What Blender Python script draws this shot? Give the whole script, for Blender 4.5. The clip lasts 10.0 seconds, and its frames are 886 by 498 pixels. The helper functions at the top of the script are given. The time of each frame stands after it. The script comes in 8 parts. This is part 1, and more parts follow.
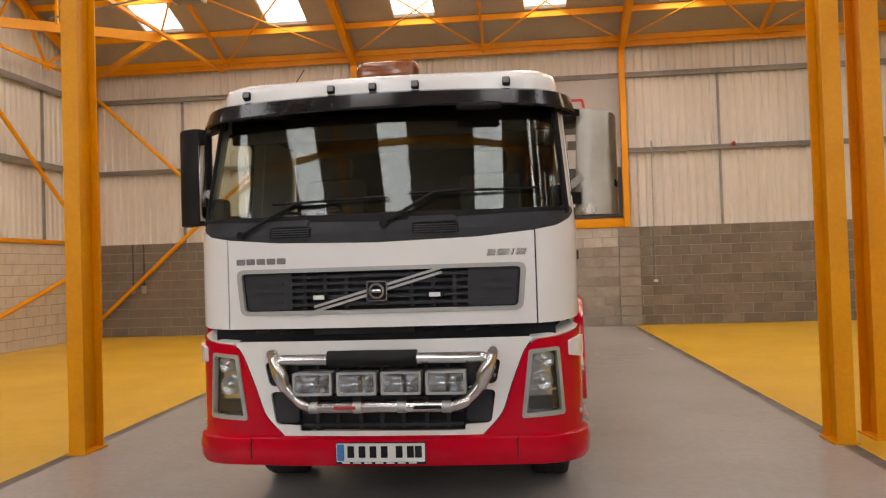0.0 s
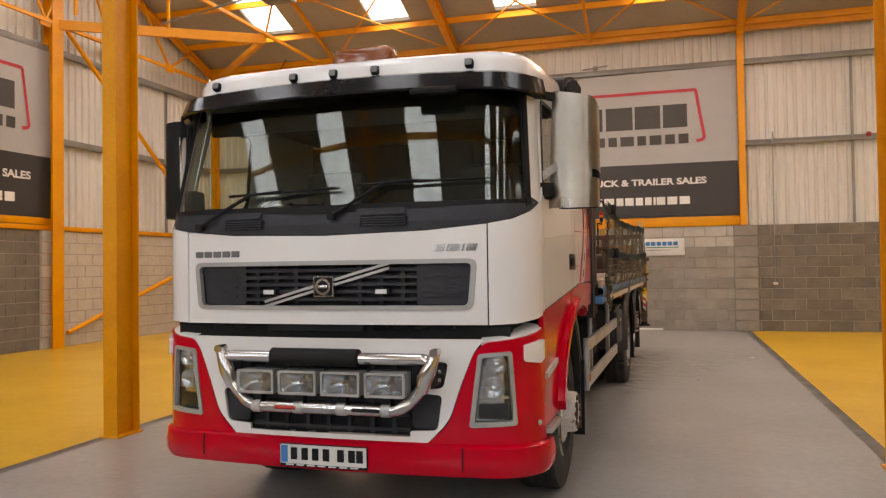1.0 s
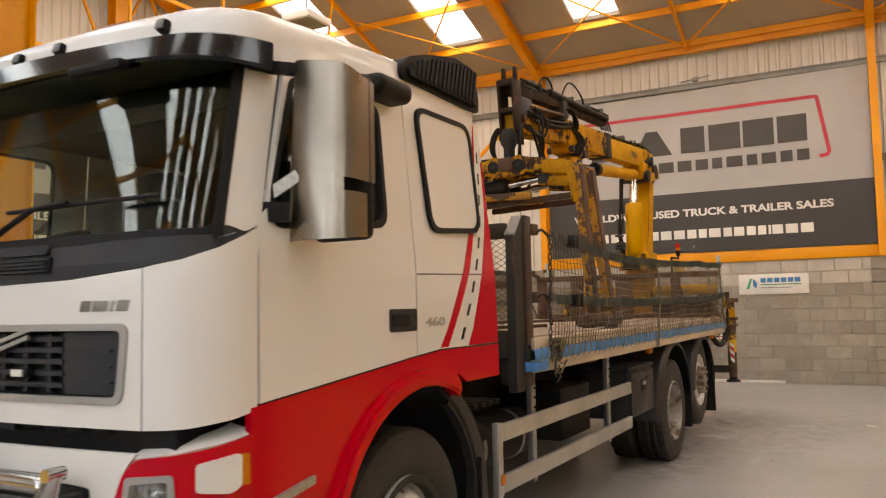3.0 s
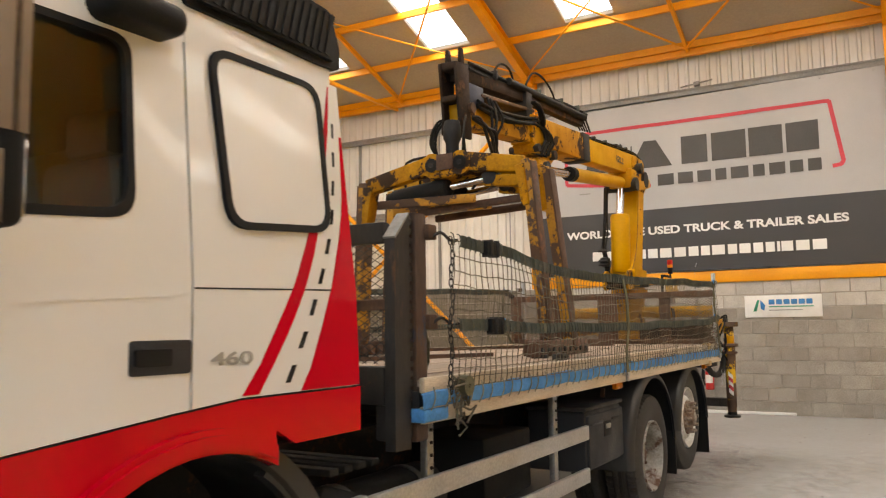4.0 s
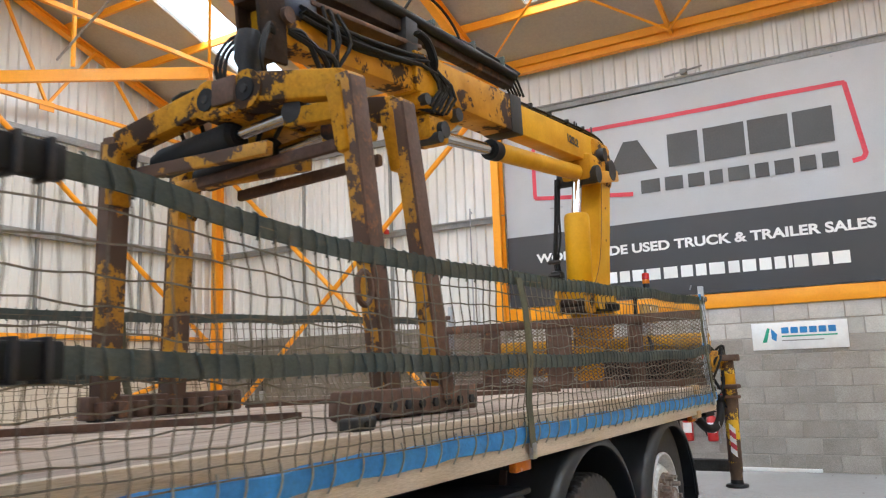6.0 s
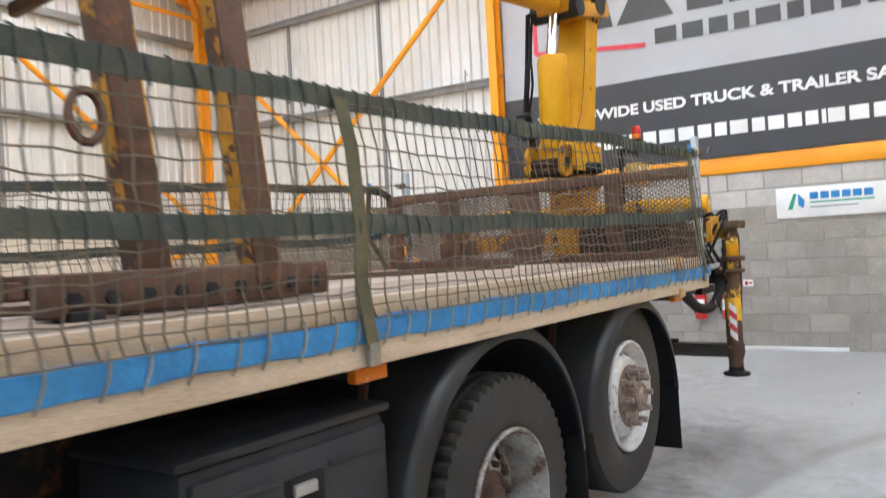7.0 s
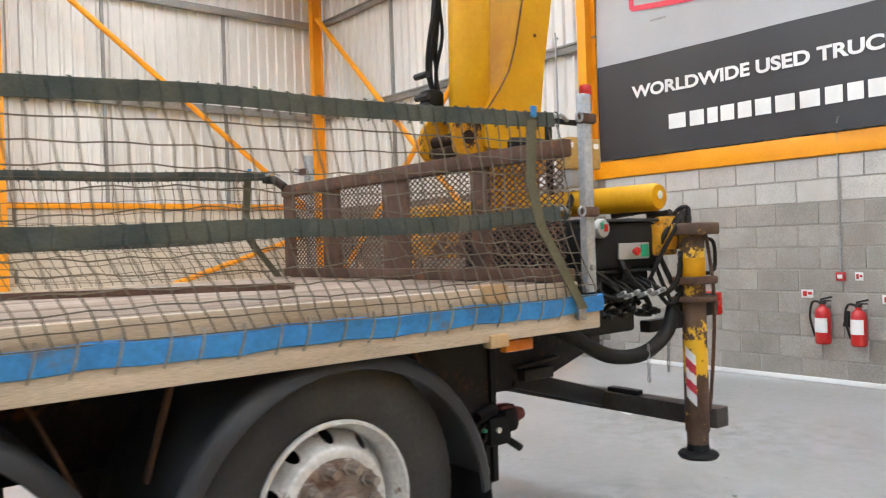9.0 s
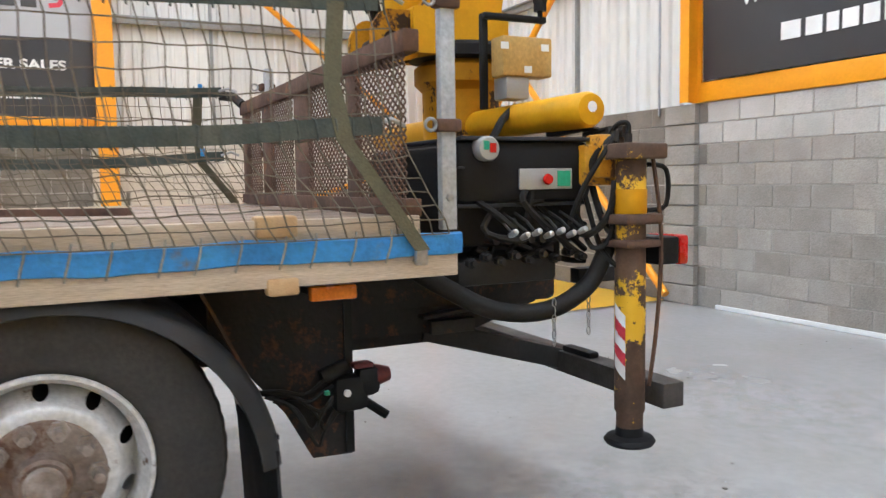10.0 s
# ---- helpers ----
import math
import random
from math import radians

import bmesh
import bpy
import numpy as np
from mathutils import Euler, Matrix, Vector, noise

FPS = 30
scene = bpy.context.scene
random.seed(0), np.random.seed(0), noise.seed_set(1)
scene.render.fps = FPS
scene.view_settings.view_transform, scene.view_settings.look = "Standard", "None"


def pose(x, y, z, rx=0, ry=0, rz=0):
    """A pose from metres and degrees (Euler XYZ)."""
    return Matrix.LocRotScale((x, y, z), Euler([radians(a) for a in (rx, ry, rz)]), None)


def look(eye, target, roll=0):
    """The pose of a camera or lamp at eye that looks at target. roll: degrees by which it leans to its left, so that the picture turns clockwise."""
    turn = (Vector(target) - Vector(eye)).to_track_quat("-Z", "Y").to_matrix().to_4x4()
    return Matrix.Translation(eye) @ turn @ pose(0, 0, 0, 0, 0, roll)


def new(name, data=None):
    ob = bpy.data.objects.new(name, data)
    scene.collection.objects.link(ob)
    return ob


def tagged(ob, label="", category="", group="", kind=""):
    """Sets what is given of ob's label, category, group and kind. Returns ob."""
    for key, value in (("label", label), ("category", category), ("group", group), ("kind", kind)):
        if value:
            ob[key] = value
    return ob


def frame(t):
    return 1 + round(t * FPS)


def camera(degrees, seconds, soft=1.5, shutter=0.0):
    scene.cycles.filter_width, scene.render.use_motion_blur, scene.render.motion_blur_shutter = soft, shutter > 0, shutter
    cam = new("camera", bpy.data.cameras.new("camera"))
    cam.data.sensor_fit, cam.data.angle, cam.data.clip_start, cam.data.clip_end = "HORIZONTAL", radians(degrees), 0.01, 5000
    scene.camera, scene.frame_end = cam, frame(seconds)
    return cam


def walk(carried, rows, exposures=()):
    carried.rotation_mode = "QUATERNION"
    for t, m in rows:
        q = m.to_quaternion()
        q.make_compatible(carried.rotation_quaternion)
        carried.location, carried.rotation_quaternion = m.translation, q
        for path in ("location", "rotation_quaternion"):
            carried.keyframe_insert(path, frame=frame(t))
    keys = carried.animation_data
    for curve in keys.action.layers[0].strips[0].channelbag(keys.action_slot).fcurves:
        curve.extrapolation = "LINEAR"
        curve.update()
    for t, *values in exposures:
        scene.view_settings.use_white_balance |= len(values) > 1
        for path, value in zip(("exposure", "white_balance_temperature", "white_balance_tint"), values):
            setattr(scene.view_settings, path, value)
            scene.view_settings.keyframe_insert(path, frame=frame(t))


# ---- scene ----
cam = camera(58.8, 10.0, soft=1.2, shutter=0.25)
PATH = [
    (0, (0.338, -0.375, 1.572), (0.138, 1.614, 1.617), -1.8),
    (0.5, (0.882, -0.167, 1.551), (0.495, 1.795, 1.59), -1.4),
    (1, (1.391, 0.141, 1.542), (0.826, 2.059, 1.588), -0.8),
    (1.5, (1.838, 0.559, 1.547), (1.142, 2.433, 1.603), -1.1),
    (2, (2.21, 1.102, 1.562), (1.402, 2.93, 1.63), -1.0),
    (2.5, (2.421, 1.747, 1.592), (1.528, 3.535, 1.687), -1.1),
    (3, (2.597, 2.423, 1.621), (1.653, 4.18, 1.768), -1.2),
    (3.2, (2.661, 2.718, 1.628), (1.683, 4.456, 1.779), -0.7),
    (4.5, (2.619, 4.534, 1.648), (1.65, 6.268, 1.878), -0.9),
    (5, (2.526, 5.228, 1.651), (1.575, 6.967, 1.919), -0.8),
    (5.2, (2.469, 5.509, 1.649), (1.521, 7.246, 1.938), -0.7),
    (6.3, (2.279, 7.08, 1.592), (1.274, 8.782, 1.896), -2.4),
    (6.5, (2.268, 7.355, 1.599), (1.246, 9.056, 1.851), -2.4),
    (7, (2.334, 8.044, 1.536), (1.236, 9.716, 1.545), -3.1),
    (7.5, (2.454, 8.724, 1.511), (1.234, 10.295, 1.301), -3.2),
    (8, (2.699, 9.379, 1.529), (1.363, 10.855, 1.34), -2.7),
    (8.5, (2.926, 10.068, 1.574), (1.467, 11.435, 1.515), -2.0),
    (9, (3.119, 10.792, 1.588), (1.58, 12.068, 1.579), -1.9),
    (9.5, (3.228, 11.526, 1.559), (1.583, 12.662, 1.495), -1.7),
    (10, (3.262, 12.266, 1.524), (1.484, 13.166, 1.354), -0.9),
]
# seconds, stops, kelvin, tint: the picture starts warm and turns to neutral
EXPOSURES = [(0.0, -0.3, 8800, 25), (1.5, -0.28, 8700, 24), (2.5, -0.15, 8700, 22), (3.2, -0.04, 8800, 20), (4.5, 0.3, 6900, 11), (5.2, 0.33, 6100, 10), (6.5, 0.4, 5850, 10), (7.0, 0.64, 5800, 9), (7.5, 0.76, 6000, 9), (8.0, 0.8, 6100, 9), (8.6, 0.6, 6050, 10), (9.3, 0.56, 5900, 10), (10.0, 0.57, 5750, 10)]
walk(cam, [(t, look(eye, target, roll)) for t, eye, target, roll in PATH], EXPOSURES)

# ---- the building's plan, metres ----
WEST, EAST, NORTH, SOUTH = -10.85, 15.9, 19.2, -6.2   # inner faces of the walls
FRAMES = (-3.72, 2.9, 9.45)                          # x of the portal frames
VALLEY, EAVE, PITCH = 6.5, 7.0, 0.34                 # column row between the spans, eaves height, roof slope
RIDGE_N, RIDGE_S = (NORTH + VALLEY) / 2, (SOUTH + VALLEY) / 2
SKYLIGHT_X = [-8.1 + 3.05 * i for i in range(8)]     # middles of the translucent roof strips


def roof_z(y):
    """Height of the roof's underside at y."""
    ridge = RIDGE_N if y > VALLEY else RIDGE_S
    return EAVE + PITCH * ((NORTH - VALLEY) / 2 - abs(y - ridge))


# ---- daylight ----
world = bpy.data.worlds.new("sky")
scene.world = world
world.use_nodes = True
wn = world.node_tree.nodes
sky = wn.new("ShaderNodeTexSky")
sky.sky_type, sky.sun_disc, sky.sun_elevation, sky.sun_rotation = "NISHITA", False, radians(48), radians(160)
world.node_tree.links.new(sky.outputs[0], wn["Background"].inputs[0])
wn["Background"].inputs[1].default_value = 0.1
sun = new("sun", bpy.data.lights.new("sun", "SUN"))
sun.data.energy, sun.data.angle, sun.data.color = 1.2, radians(12), (1.0, 0.96, 0.9)
sun.matrix_world = look((0, -20, 24), (0, 0, 0))


def daylight(x, y, z, m, wide, tall, watts, colour=(0.93, 0.97, 1.0)):
    """The sky's light that comes in by one opening."""
    lamp = new("daylight", bpy.data.lights.new("daylight", "AREA"))
    lamp.data.shape, lamp.data.size, lamp.data.size_y = "RECTANGLE", wide, tall
    lamp.data.energy, lamp.data.color = watts, colour
    lamp.matrix_world = Matrix.Translation((x, y, z)) @ m
    return lamp


TILT = math.degrees(math.atan(PITCH))
STRIP = ((14.0, 17.86), (7.9, 11.8), (1.3, 5.2), (-4.9, -1.0))     # y of the strips' ends, slope by slope
for sx in SKYLIGHT_X:
    for k, (y0, y1) in enumerate(STRIP):
        ym = (y0 + y1) / 2
        daylight(sx, ym, roof_z(ym) - 0.02, pose(0, 0, 0, -TILT if k % 2 == 0 else TILT), 0.93, (y1 - y0) / math.cos(radians(TILT)), (82 if k < 2 else 38) * ((0.5 if k < 2 else 0.2) if sx > 5 else 1.06), (1.0, 0.98, 0.93) if k < 2 else (0.5, 0.73, 1.0))
WALL_STRIPS = (-8.6, -5.2, -1.4, 1.9, 5.6, 9.0)      # x of unseen translucent sheets, added in the south wall to light the lorry's front
for sx in WALL_STRIPS:
    daylight(sx, SOUTH + 0.09, 4.45, pose(0, 0, 0, 90), 1.0, 3.9, 88 if sx < 0 else 36, (0.47, 0.71, 1.0))

# ---- mesh helpers ----
TRUCK = pose(-0.53, 4.275, 0, 0, 0, -0.9)   # the lorry's frame: x across, y from the bumper back, z up
BASE = {}


def thing(name, label, category, at=(0, 0, 0), frame_m=None, group=""):
    """An Empty at its base; its parts are given in the frame that it stands in."""
    ob = new(name)
    ob.empty_display_size = 0.2
    ob.matrix_world = (frame_m or Matrix()) @ Matrix.Translation(at)
    BASE[ob.name] = Vector(at)
    return tagged(ob, label, category, group)


def base_of(ob):
    while ob.parent:
        ob = ob.parent
    return BASE.get(ob.name, Vector((0, 0, 0)))


def to_mesh(name, bm, mats, angle=38):
    bmesh.ops.recalc_face_normals(bm, faces=bm.faces)
    me = bpy.data.meshes.new(name)
    bm.to_mesh(me)
    bm.free()
    for m in mats if isinstance(mats, (list, tuple)) else [mats]:
        me.materials.append(m)
    me.polygons.foreach_set("use_smooth", [True] * len(me.polygons))
    me.set_sharp_from_angle(angle=radians(angle))
    return me


def part(name, bm, material, parent, label="", kind=""):
    """Links a bmesh as one mesh object under a thing or under a part."""
    bm.transform(Matrix.Translation(-base_of(parent)))
    ob = new(name, to_mesh(name, bm, material))
    ob.parent = parent
    return tagged(ob, label, kind=kind)


def solid(name, bm, material, label="", category="", kind="structure", m=None):
    """A top-level object of one mesh."""
    ob = new(name, to_mesh(name, bm, material))
    if m:
        ob.matrix_world = m
    return tagged(ob, label, category, kind=kind)


def box(a, b, bevel=0.0, bm=None, m=None, seg=2):
    bm = bm or bmesh.new()
    a, b = Vector(a), Vector(b)
    mat = Matrix.Translation((a + b) / 2) @ Matrix.Diagonal((*(b - a), 1))
    verts = bmesh.ops.create_cube(bm, size=1, matrix=(m @ mat) if m else mat)["verts"]
    if bevel:
        edges = list({e for v in verts for e in v.link_edges})
        bmesh.ops.bevel(bm, geom=edges, offset=bevel, segments=seg, affect="EDGES", profile=0.5)
    return bm


def flowing(pts, n=4):
    """A smooth line through a few points."""
    out = []
    for i in range(len(pts) - 1):
        a, b, c, d = pts[max(0, i - 1)], pts[i], pts[i + 1], pts[min(len(pts) - 1, i + 2)]
        for k in range(n):
            t = k / n
            out.append(0.5 * (2 * b + (c - a) * t + (2 * a - 5 * b + 4 * c - d) * t ** 2 + (3 * b - a - 3 * c + d) * t ** 3))
    return out + [pts[-1]]


def tube(pts, r, n=8, bm=None, closed=False, cap=True, flat_to=None):
    """A round bar along a line of points; r may be one radius or one for each point. flat_to: (width, height) instead."""
    bm = bm or bmesh.new()
    pts = [Vector(p) for p in pts]
    if not closed and not flat_to and 4 <= len(pts) <= 10 and not isinstance(r, (list, tuple)) and r < 0.045:
        pts = flowing(pts)
    rs = r if isinstance(r, (list, tuple)) else [r] * len(pts)
    rings, side = [], None
    for i, p in enumerate(pts):
        q0 = pts[i - 1] if i or closed else p
        q1 = pts[(i + 1) % len(pts)] if i < len(pts) - 1 or closed else p
        d = (q1 - q0).normalized()
        if side is None:
            side = d.cross(Vector((0, 0, 1)))
            if side.length < 0.01:
                side = d.cross(Vector((1, 0, 0)))
        side = (side - d * side.dot(d)).normalized()
        up = side.cross(d)
        ring = []
        for k in range(n):
            a = 2 * math.pi * (k + (0.5 if n == 4 else 0)) / n
            if flat_to:
                c, s = math.copysign(flat_to[0] / 2, math.cos(a)), math.copysign(flat_to[1] / 2, math.sin(a))
            else:
                c, s = rs[i] * math.cos(a), rs[i] * math.sin(a)
            ring.append(bm.verts.new(p + side * c + up * s))
        rings.append(ring)
    for i in range(len(rings) - (0 if closed else 1)):
        a, b = rings[i], rings[(i + 1) % len(rings)]
        for k in range(n):
            bm.faces.new((a[k], a[(k + 1) % n], b[(k + 1) % n], b[k]))
    if cap and not closed:
        bm.faces.new(rings[0][::-1])
        bm.faces.new(rings[-1])
    return bm


def rod(p, q, r, n=14, bm=None):
    return tube([p, q], r, n, bm)


def bar(p, q, w, h, bm=None):
    """A square bar from p to q."""
    return tube([p, q], 1, 4, bm, flat_to=(w, h))


def lathe(profile, m=None, n=32, bm=None):
    """Turns (radius, height) points about the z axis, then applies m."""
    bm = bm or bmesh.new()
    m = m or Matrix()
    rings = [[bm.verts.new(m @ Vector((r * math.cos(2 * math.pi * k / n), r * math.sin(2 * math.pi * k / n), h))) for k in range(n)] for r, h in profile]
    for a, b in zip(rings, rings[1:]):
        for k in range(n):
            bm.faces.new((a[k], a[(k + 1) % n], b[(k + 1) % n], b[k]))
    return bm


def rounded(pts, r, n=5):
    """A polygon with its corners rounded; r: one radius or one a corner."""
    out, rs = [], r if isinstance(r, (list, tuple)) else [r] * len(pts)
    for i, p in enumerate(pts):
        p, a, b = Vector(p), Vector(pts[i - 1]), Vector(pts[(i + 1) % len(pts)])
        da, db = (a - p), (b - p)
        t = min(rs[i], da.length * 0.49, db.length * 0.49)
        if t < 1e-4:
            out.append(p)
            continue
        s, e = p + da.normalized() * t, p + db.normalized() * t
        out += [s * (1 - u) ** 2 + p * 2 * u * (1 - u) + e * u * u for u in [k / n for k in range(n + 1)]]
    return out


def rrect(x0, x1, y0, y1, r=0.02, n=5):
    return rounded([(x0, y0), (x1, y0), (x1, y1), (x0, y1)], r, n)


def sheet(outline, holes=(), depth=0.01):
    """A flat plate in the xy plane, with holes, centred on z = 0."""
    cu = bpy.data.curves.new("outline", "CURVE")
    cu.dimensions, cu.fill_mode, cu.extrude = "2D", "BOTH", depth / 2
    for loop in (outline, *holes):
        sp = cu.splines.new("POLY")
        sp.points.add(len(loop) - 1)
        for q, p in zip(sp.points, loop):
            q.co = (p[0], p[1], 0, 1)
        sp.use_cyclic_u = True
    ob = bpy.data.objects.new("outline", cu)
    me = bpy.data.meshes.new_from_object(ob)
    bm = bmesh.new()
    bm.from_mesh(me)
    bmesh.ops.remove_doubles(bm, verts=bm.verts, dist=1e-5)
    bpy.data.objects.remove(ob)
    bpy.data.curves.remove(cu)
    bpy.data.meshes.remove(me)
    return bm


def cut(bm, axis, values):
    """Splits the faces along planes, so that they can bend."""
    normal = Vector([1.0 if k == "xyz".index(axis) else 0.0 for k in range(3)])
    for v in values:
        bmesh.ops.bisect_plane(bm, geom=bm.verts[:] + bm.edges[:] + bm.faces[:], plane_co=normal * v, plane_no=normal, dist=1e-5)
    return bm


def bend(bm, fn):
    for v in bm.verts:
        v.co = fn(v.co.copy())
    return bm


def onto_x(bm, x):
    """Stands a sheet (its x, y) up as (y, z) of the lorry, at that x."""
    return bend(bm, lambda c: Vector((x + c.z, c.x, c.y)))


def onto_y(bm, y):
    return bend(bm, lambda c: Vector((c.x, y + c.z, c.y)))


def merge(*bms):
    """Joins bmeshes into the first."""
    for b in bms[1:]:
        me = bpy.data.meshes.new("joined")
        b.to_mesh(me)
        b.free()
        bms[0].from_mesh(me)
        bpy.data.meshes.remove(me)
    return bms[0]


def lettering(text, height, bold=0.0, spread=1.0):
    """Words in the built-in font: a bmesh in the xy plane from the left end of the base line, and its width."""
    cu = bpy.data.curves.new("words", "FONT")
    cu.body, cu.size, cu.offset, cu.extrude, cu.space_character = text, height * 1.37, bold, 0.001, spread
    ob = bpy.data.objects.new("words", cu)
    me = bpy.data.meshes.new_from_object(ob)
    bm = bmesh.new()
    bm.from_mesh(me)
    bpy.data.objects.remove(ob)
    bpy.data.curves.remove(cu)
    bpy.data.meshes.remove(me)
    return bm, max(v.co.x for v in bm.verts)


# ---- materials ----
def surf(name, base, alt=None, scale=2.0, fine=45.0, rough=0.5, rvar=0.12, metal=0.0, bump=0.15, stain=None, stain_scale=4.0, stain_at=0.62, stain_soft=0.06, stain_rough=0.85, coat=0.0, jitter=0.0, spec=0.5, stretch=(1, 1, 1), fine_amount=0.25, bump_dist=0.004):
    """Two colours clouded together, fine grain, uneven gloss, and patches of a third colour (rust, dirt, wear)."""
    m = bpy.data.materials.new(name)
    m.use_nodes = True
    nt = m.node_tree
    nd, ln = nt.nodes, nt.links
    bsdf = nd["Principled BSDF"]
    at = nd.new("ShaderNodeTexCoord").outputs["Object"]
    info = nd.new("ShaderNodeObjectInfo")
    if jitter:
        add = nd.new("ShaderNodeVectorMath")
        add.operation = "MULTIPLY_ADD"
        comb = nd.new("ShaderNodeCombineXYZ")
        for k in range(3):
            ln.new(info.outputs["Random"], comb.inputs[k])
        ln.new(comb.outputs[0], add.inputs[0])
        add.inputs[1].default_value = (17, 31, 23)
        ln.new(at, add.inputs[2])
        at = add.outputs[0]
    if stretch != (1, 1, 1):
        mul = nd.new("ShaderNodeVectorMath")
        mul.operation = "MULTIPLY"
        mul.inputs[1].default_value = stretch
        ln.new(at, mul.inputs[0])
        at = mul.outputs[0]

    def noise_node(sc, detail=5.0, ro=0.6):
        n = nd.new("ShaderNodeTexNoise")
        n.inputs["Scale"].default_value, n.inputs["Detail"].default_value, n.inputs["Roughness"].default_value = sc, detail, ro
        ln.new(at, n.inputs["Vector"])
        return n.outputs["Fac"]

    def ramp(fac, a, b):
        r = nd.new("ShaderNodeMapRange")
        r.inputs["From Min"].default_value, r.inputs["From Max"].default_value = a, b
        ln.new(fac, r.inputs["Value"])
        return r.outputs["Result"]

    def mix(fac, a, b):
        x = nd.new("ShaderNodeMix")
        x.data_type = "RGBA"
        for sock, v in ((x.inputs["Factor"], fac), (x.inputs["A"], a), (x.inputs["B"], b)):
            if isinstance(v, (tuple, list)):
                sock.default_value = (*v, 1) if len(v) == 3 else v
            elif isinstance(v, float):
                sock.default_value = v
            else:
                ln.new(v, sock)
        return x.outputs["Result"]

    alt = alt or tuple(c * 0.82 for c in base)
    cloud, grain = noise_node(scale), noise_node(fine, 3.0)
    col = mix(ramp(cloud, 0.36, 0.64), tuple(base), tuple(alt))
    hsv = nd.new("ShaderNodeHueSaturation")
    ln.new(col, hsv.inputs["Color"])
    val = nd.new("ShaderNodeMapRange")
    val.inputs["From Min"].default_value, val.inputs["From Max"].default_value = 0.25, 0.75
    val.inputs["To Min"].default_value, val.inputs["To Max"].default_value = 1 - fine_amount, 1 + fine_amount * 0.6
    ln.new(grain, val.inputs["Value"])
    v = val.outputs["Result"]
    if jitter:
        j = nd.new("ShaderNodeMapRange")
        j.inputs["To Min"].default_value, j.inputs["To Max"].default_value = 1 - jitter, 1 + jitter
        ln.new(info.outputs["Random"], j.inputs["Value"])
        mm = nd.new("ShaderNodeMath")
        mm.operation = "MULTIPLY"
        ln.new(v, mm.inputs[0])
        ln.new(j.outputs["Result"], mm.inputs[1])
        v = mm.outputs[0]
    ln.new(v, hsv.inputs["Value"])
    col = hsv.outputs["Color"]
    rg = nd.new("ShaderNodeMapRange")
    rg.inputs["From Min"].default_value, rg.inputs["From Max"].default_value = 0.3, 0.7
    rg.inputs["To Min"].default_value, rg.inputs["To Max"].default_value = max(0.02, rough - rvar), min(1.0, rough + rvar)
    ln.new(cloud, rg.inputs["Value"])
    ro = rg.outputs["Result"]
    if stain:
        mask = ramp(noise_node(stain_scale, 10.0, 0.72), stain_at, stain_at + stain_soft)
        col = mix(mask, col, tuple(stain))
        x = nd.new("ShaderNodeMix")
        ln.new(mask, x.inputs["Factor"])
        ln.new(ro, x.inputs["A"])
        x.inputs["B"].default_value = stain_rough
        ro = x.outputs["Result"]
        if metal:
            inv = nd.new("ShaderNodeMath")
            inv.operation = "MULTIPLY_ADD"
            ln.new(mask, inv.inputs[0])
            inv.inputs[1].default_value, inv.inputs[2].default_value = -metal, metal
            ln.new(inv.outputs[0], bsdf.inputs["Metallic"])
    if metal and not stain:
        bsdf.inputs["Metallic"].default_value = metal
    ln.new(col, bsdf.inputs["Base Color"])
    ln.new(ro, bsdf.inputs["Roughness"])
    bsdf.inputs["Coat Weight"].default_value = coat
    bsdf.inputs["Coat Roughness"].default_value = 0.06
    bsdf.inputs["Specular IOR Level"].default_value = spec
    if bump:
        b = nd.new("ShaderNodeBump")
        b.inputs["Strength"].default_value, b.inputs["Distance"].default_value = bump, bump_dist
        ln.new(grain, b.inputs["Height"])
        ln.new(b.outputs["Normal"], bsdf.inputs["Normal"])
    return m


def glass(name, tint=(0.8, 0.87, 0.84), rough=0.0, reflect=0.08):
    """A thin pane: clear, with a mirror's gloss."""
    m = bpy.data.materials.new(name)
    m.use_nodes = True
    nd, ln = m.node_tree.nodes, m.node_tree.links
    nd.remove(nd["Principled BSDF"])
    clear, gloss, mixer, fres = nd.new("ShaderNodeBsdfTransparent"), nd.new("ShaderNodeBsdfGlossy"), nd.new("ShaderNodeMixShader"), nd.new("ShaderNodeLayerWeight")
    clear.inputs[0].default_value = (*tint, 1)
    gloss.inputs["Roughness"].default_value = rough
    fres.inputs["Blend"].default_value = 0.5
    steep = nd.new("ShaderNodeMath")
    steep.operation = "POWER"
    steep.inputs[1].default_value = 5.0
    ln.new(fres.outputs["Facing"], steep.inputs[0])
    span = nd.new("ShaderNodeMapRange")
    span.inputs["To Min"].default_value, span.inputs["To Max"].default_value = reflect * 0.6, 0.9
    ln.new(steep.outputs[0], span.inputs["Value"])
    ln.new(span.outputs["Result"], mixer.inputs[0])
    ln.new(clear.outputs[0], mixer.inputs[1])
    ln.new(gloss.outputs[0], mixer.inputs[2])
    ln.new(mixer.outputs[0], nd["Material Output"].inputs[0])
    return m


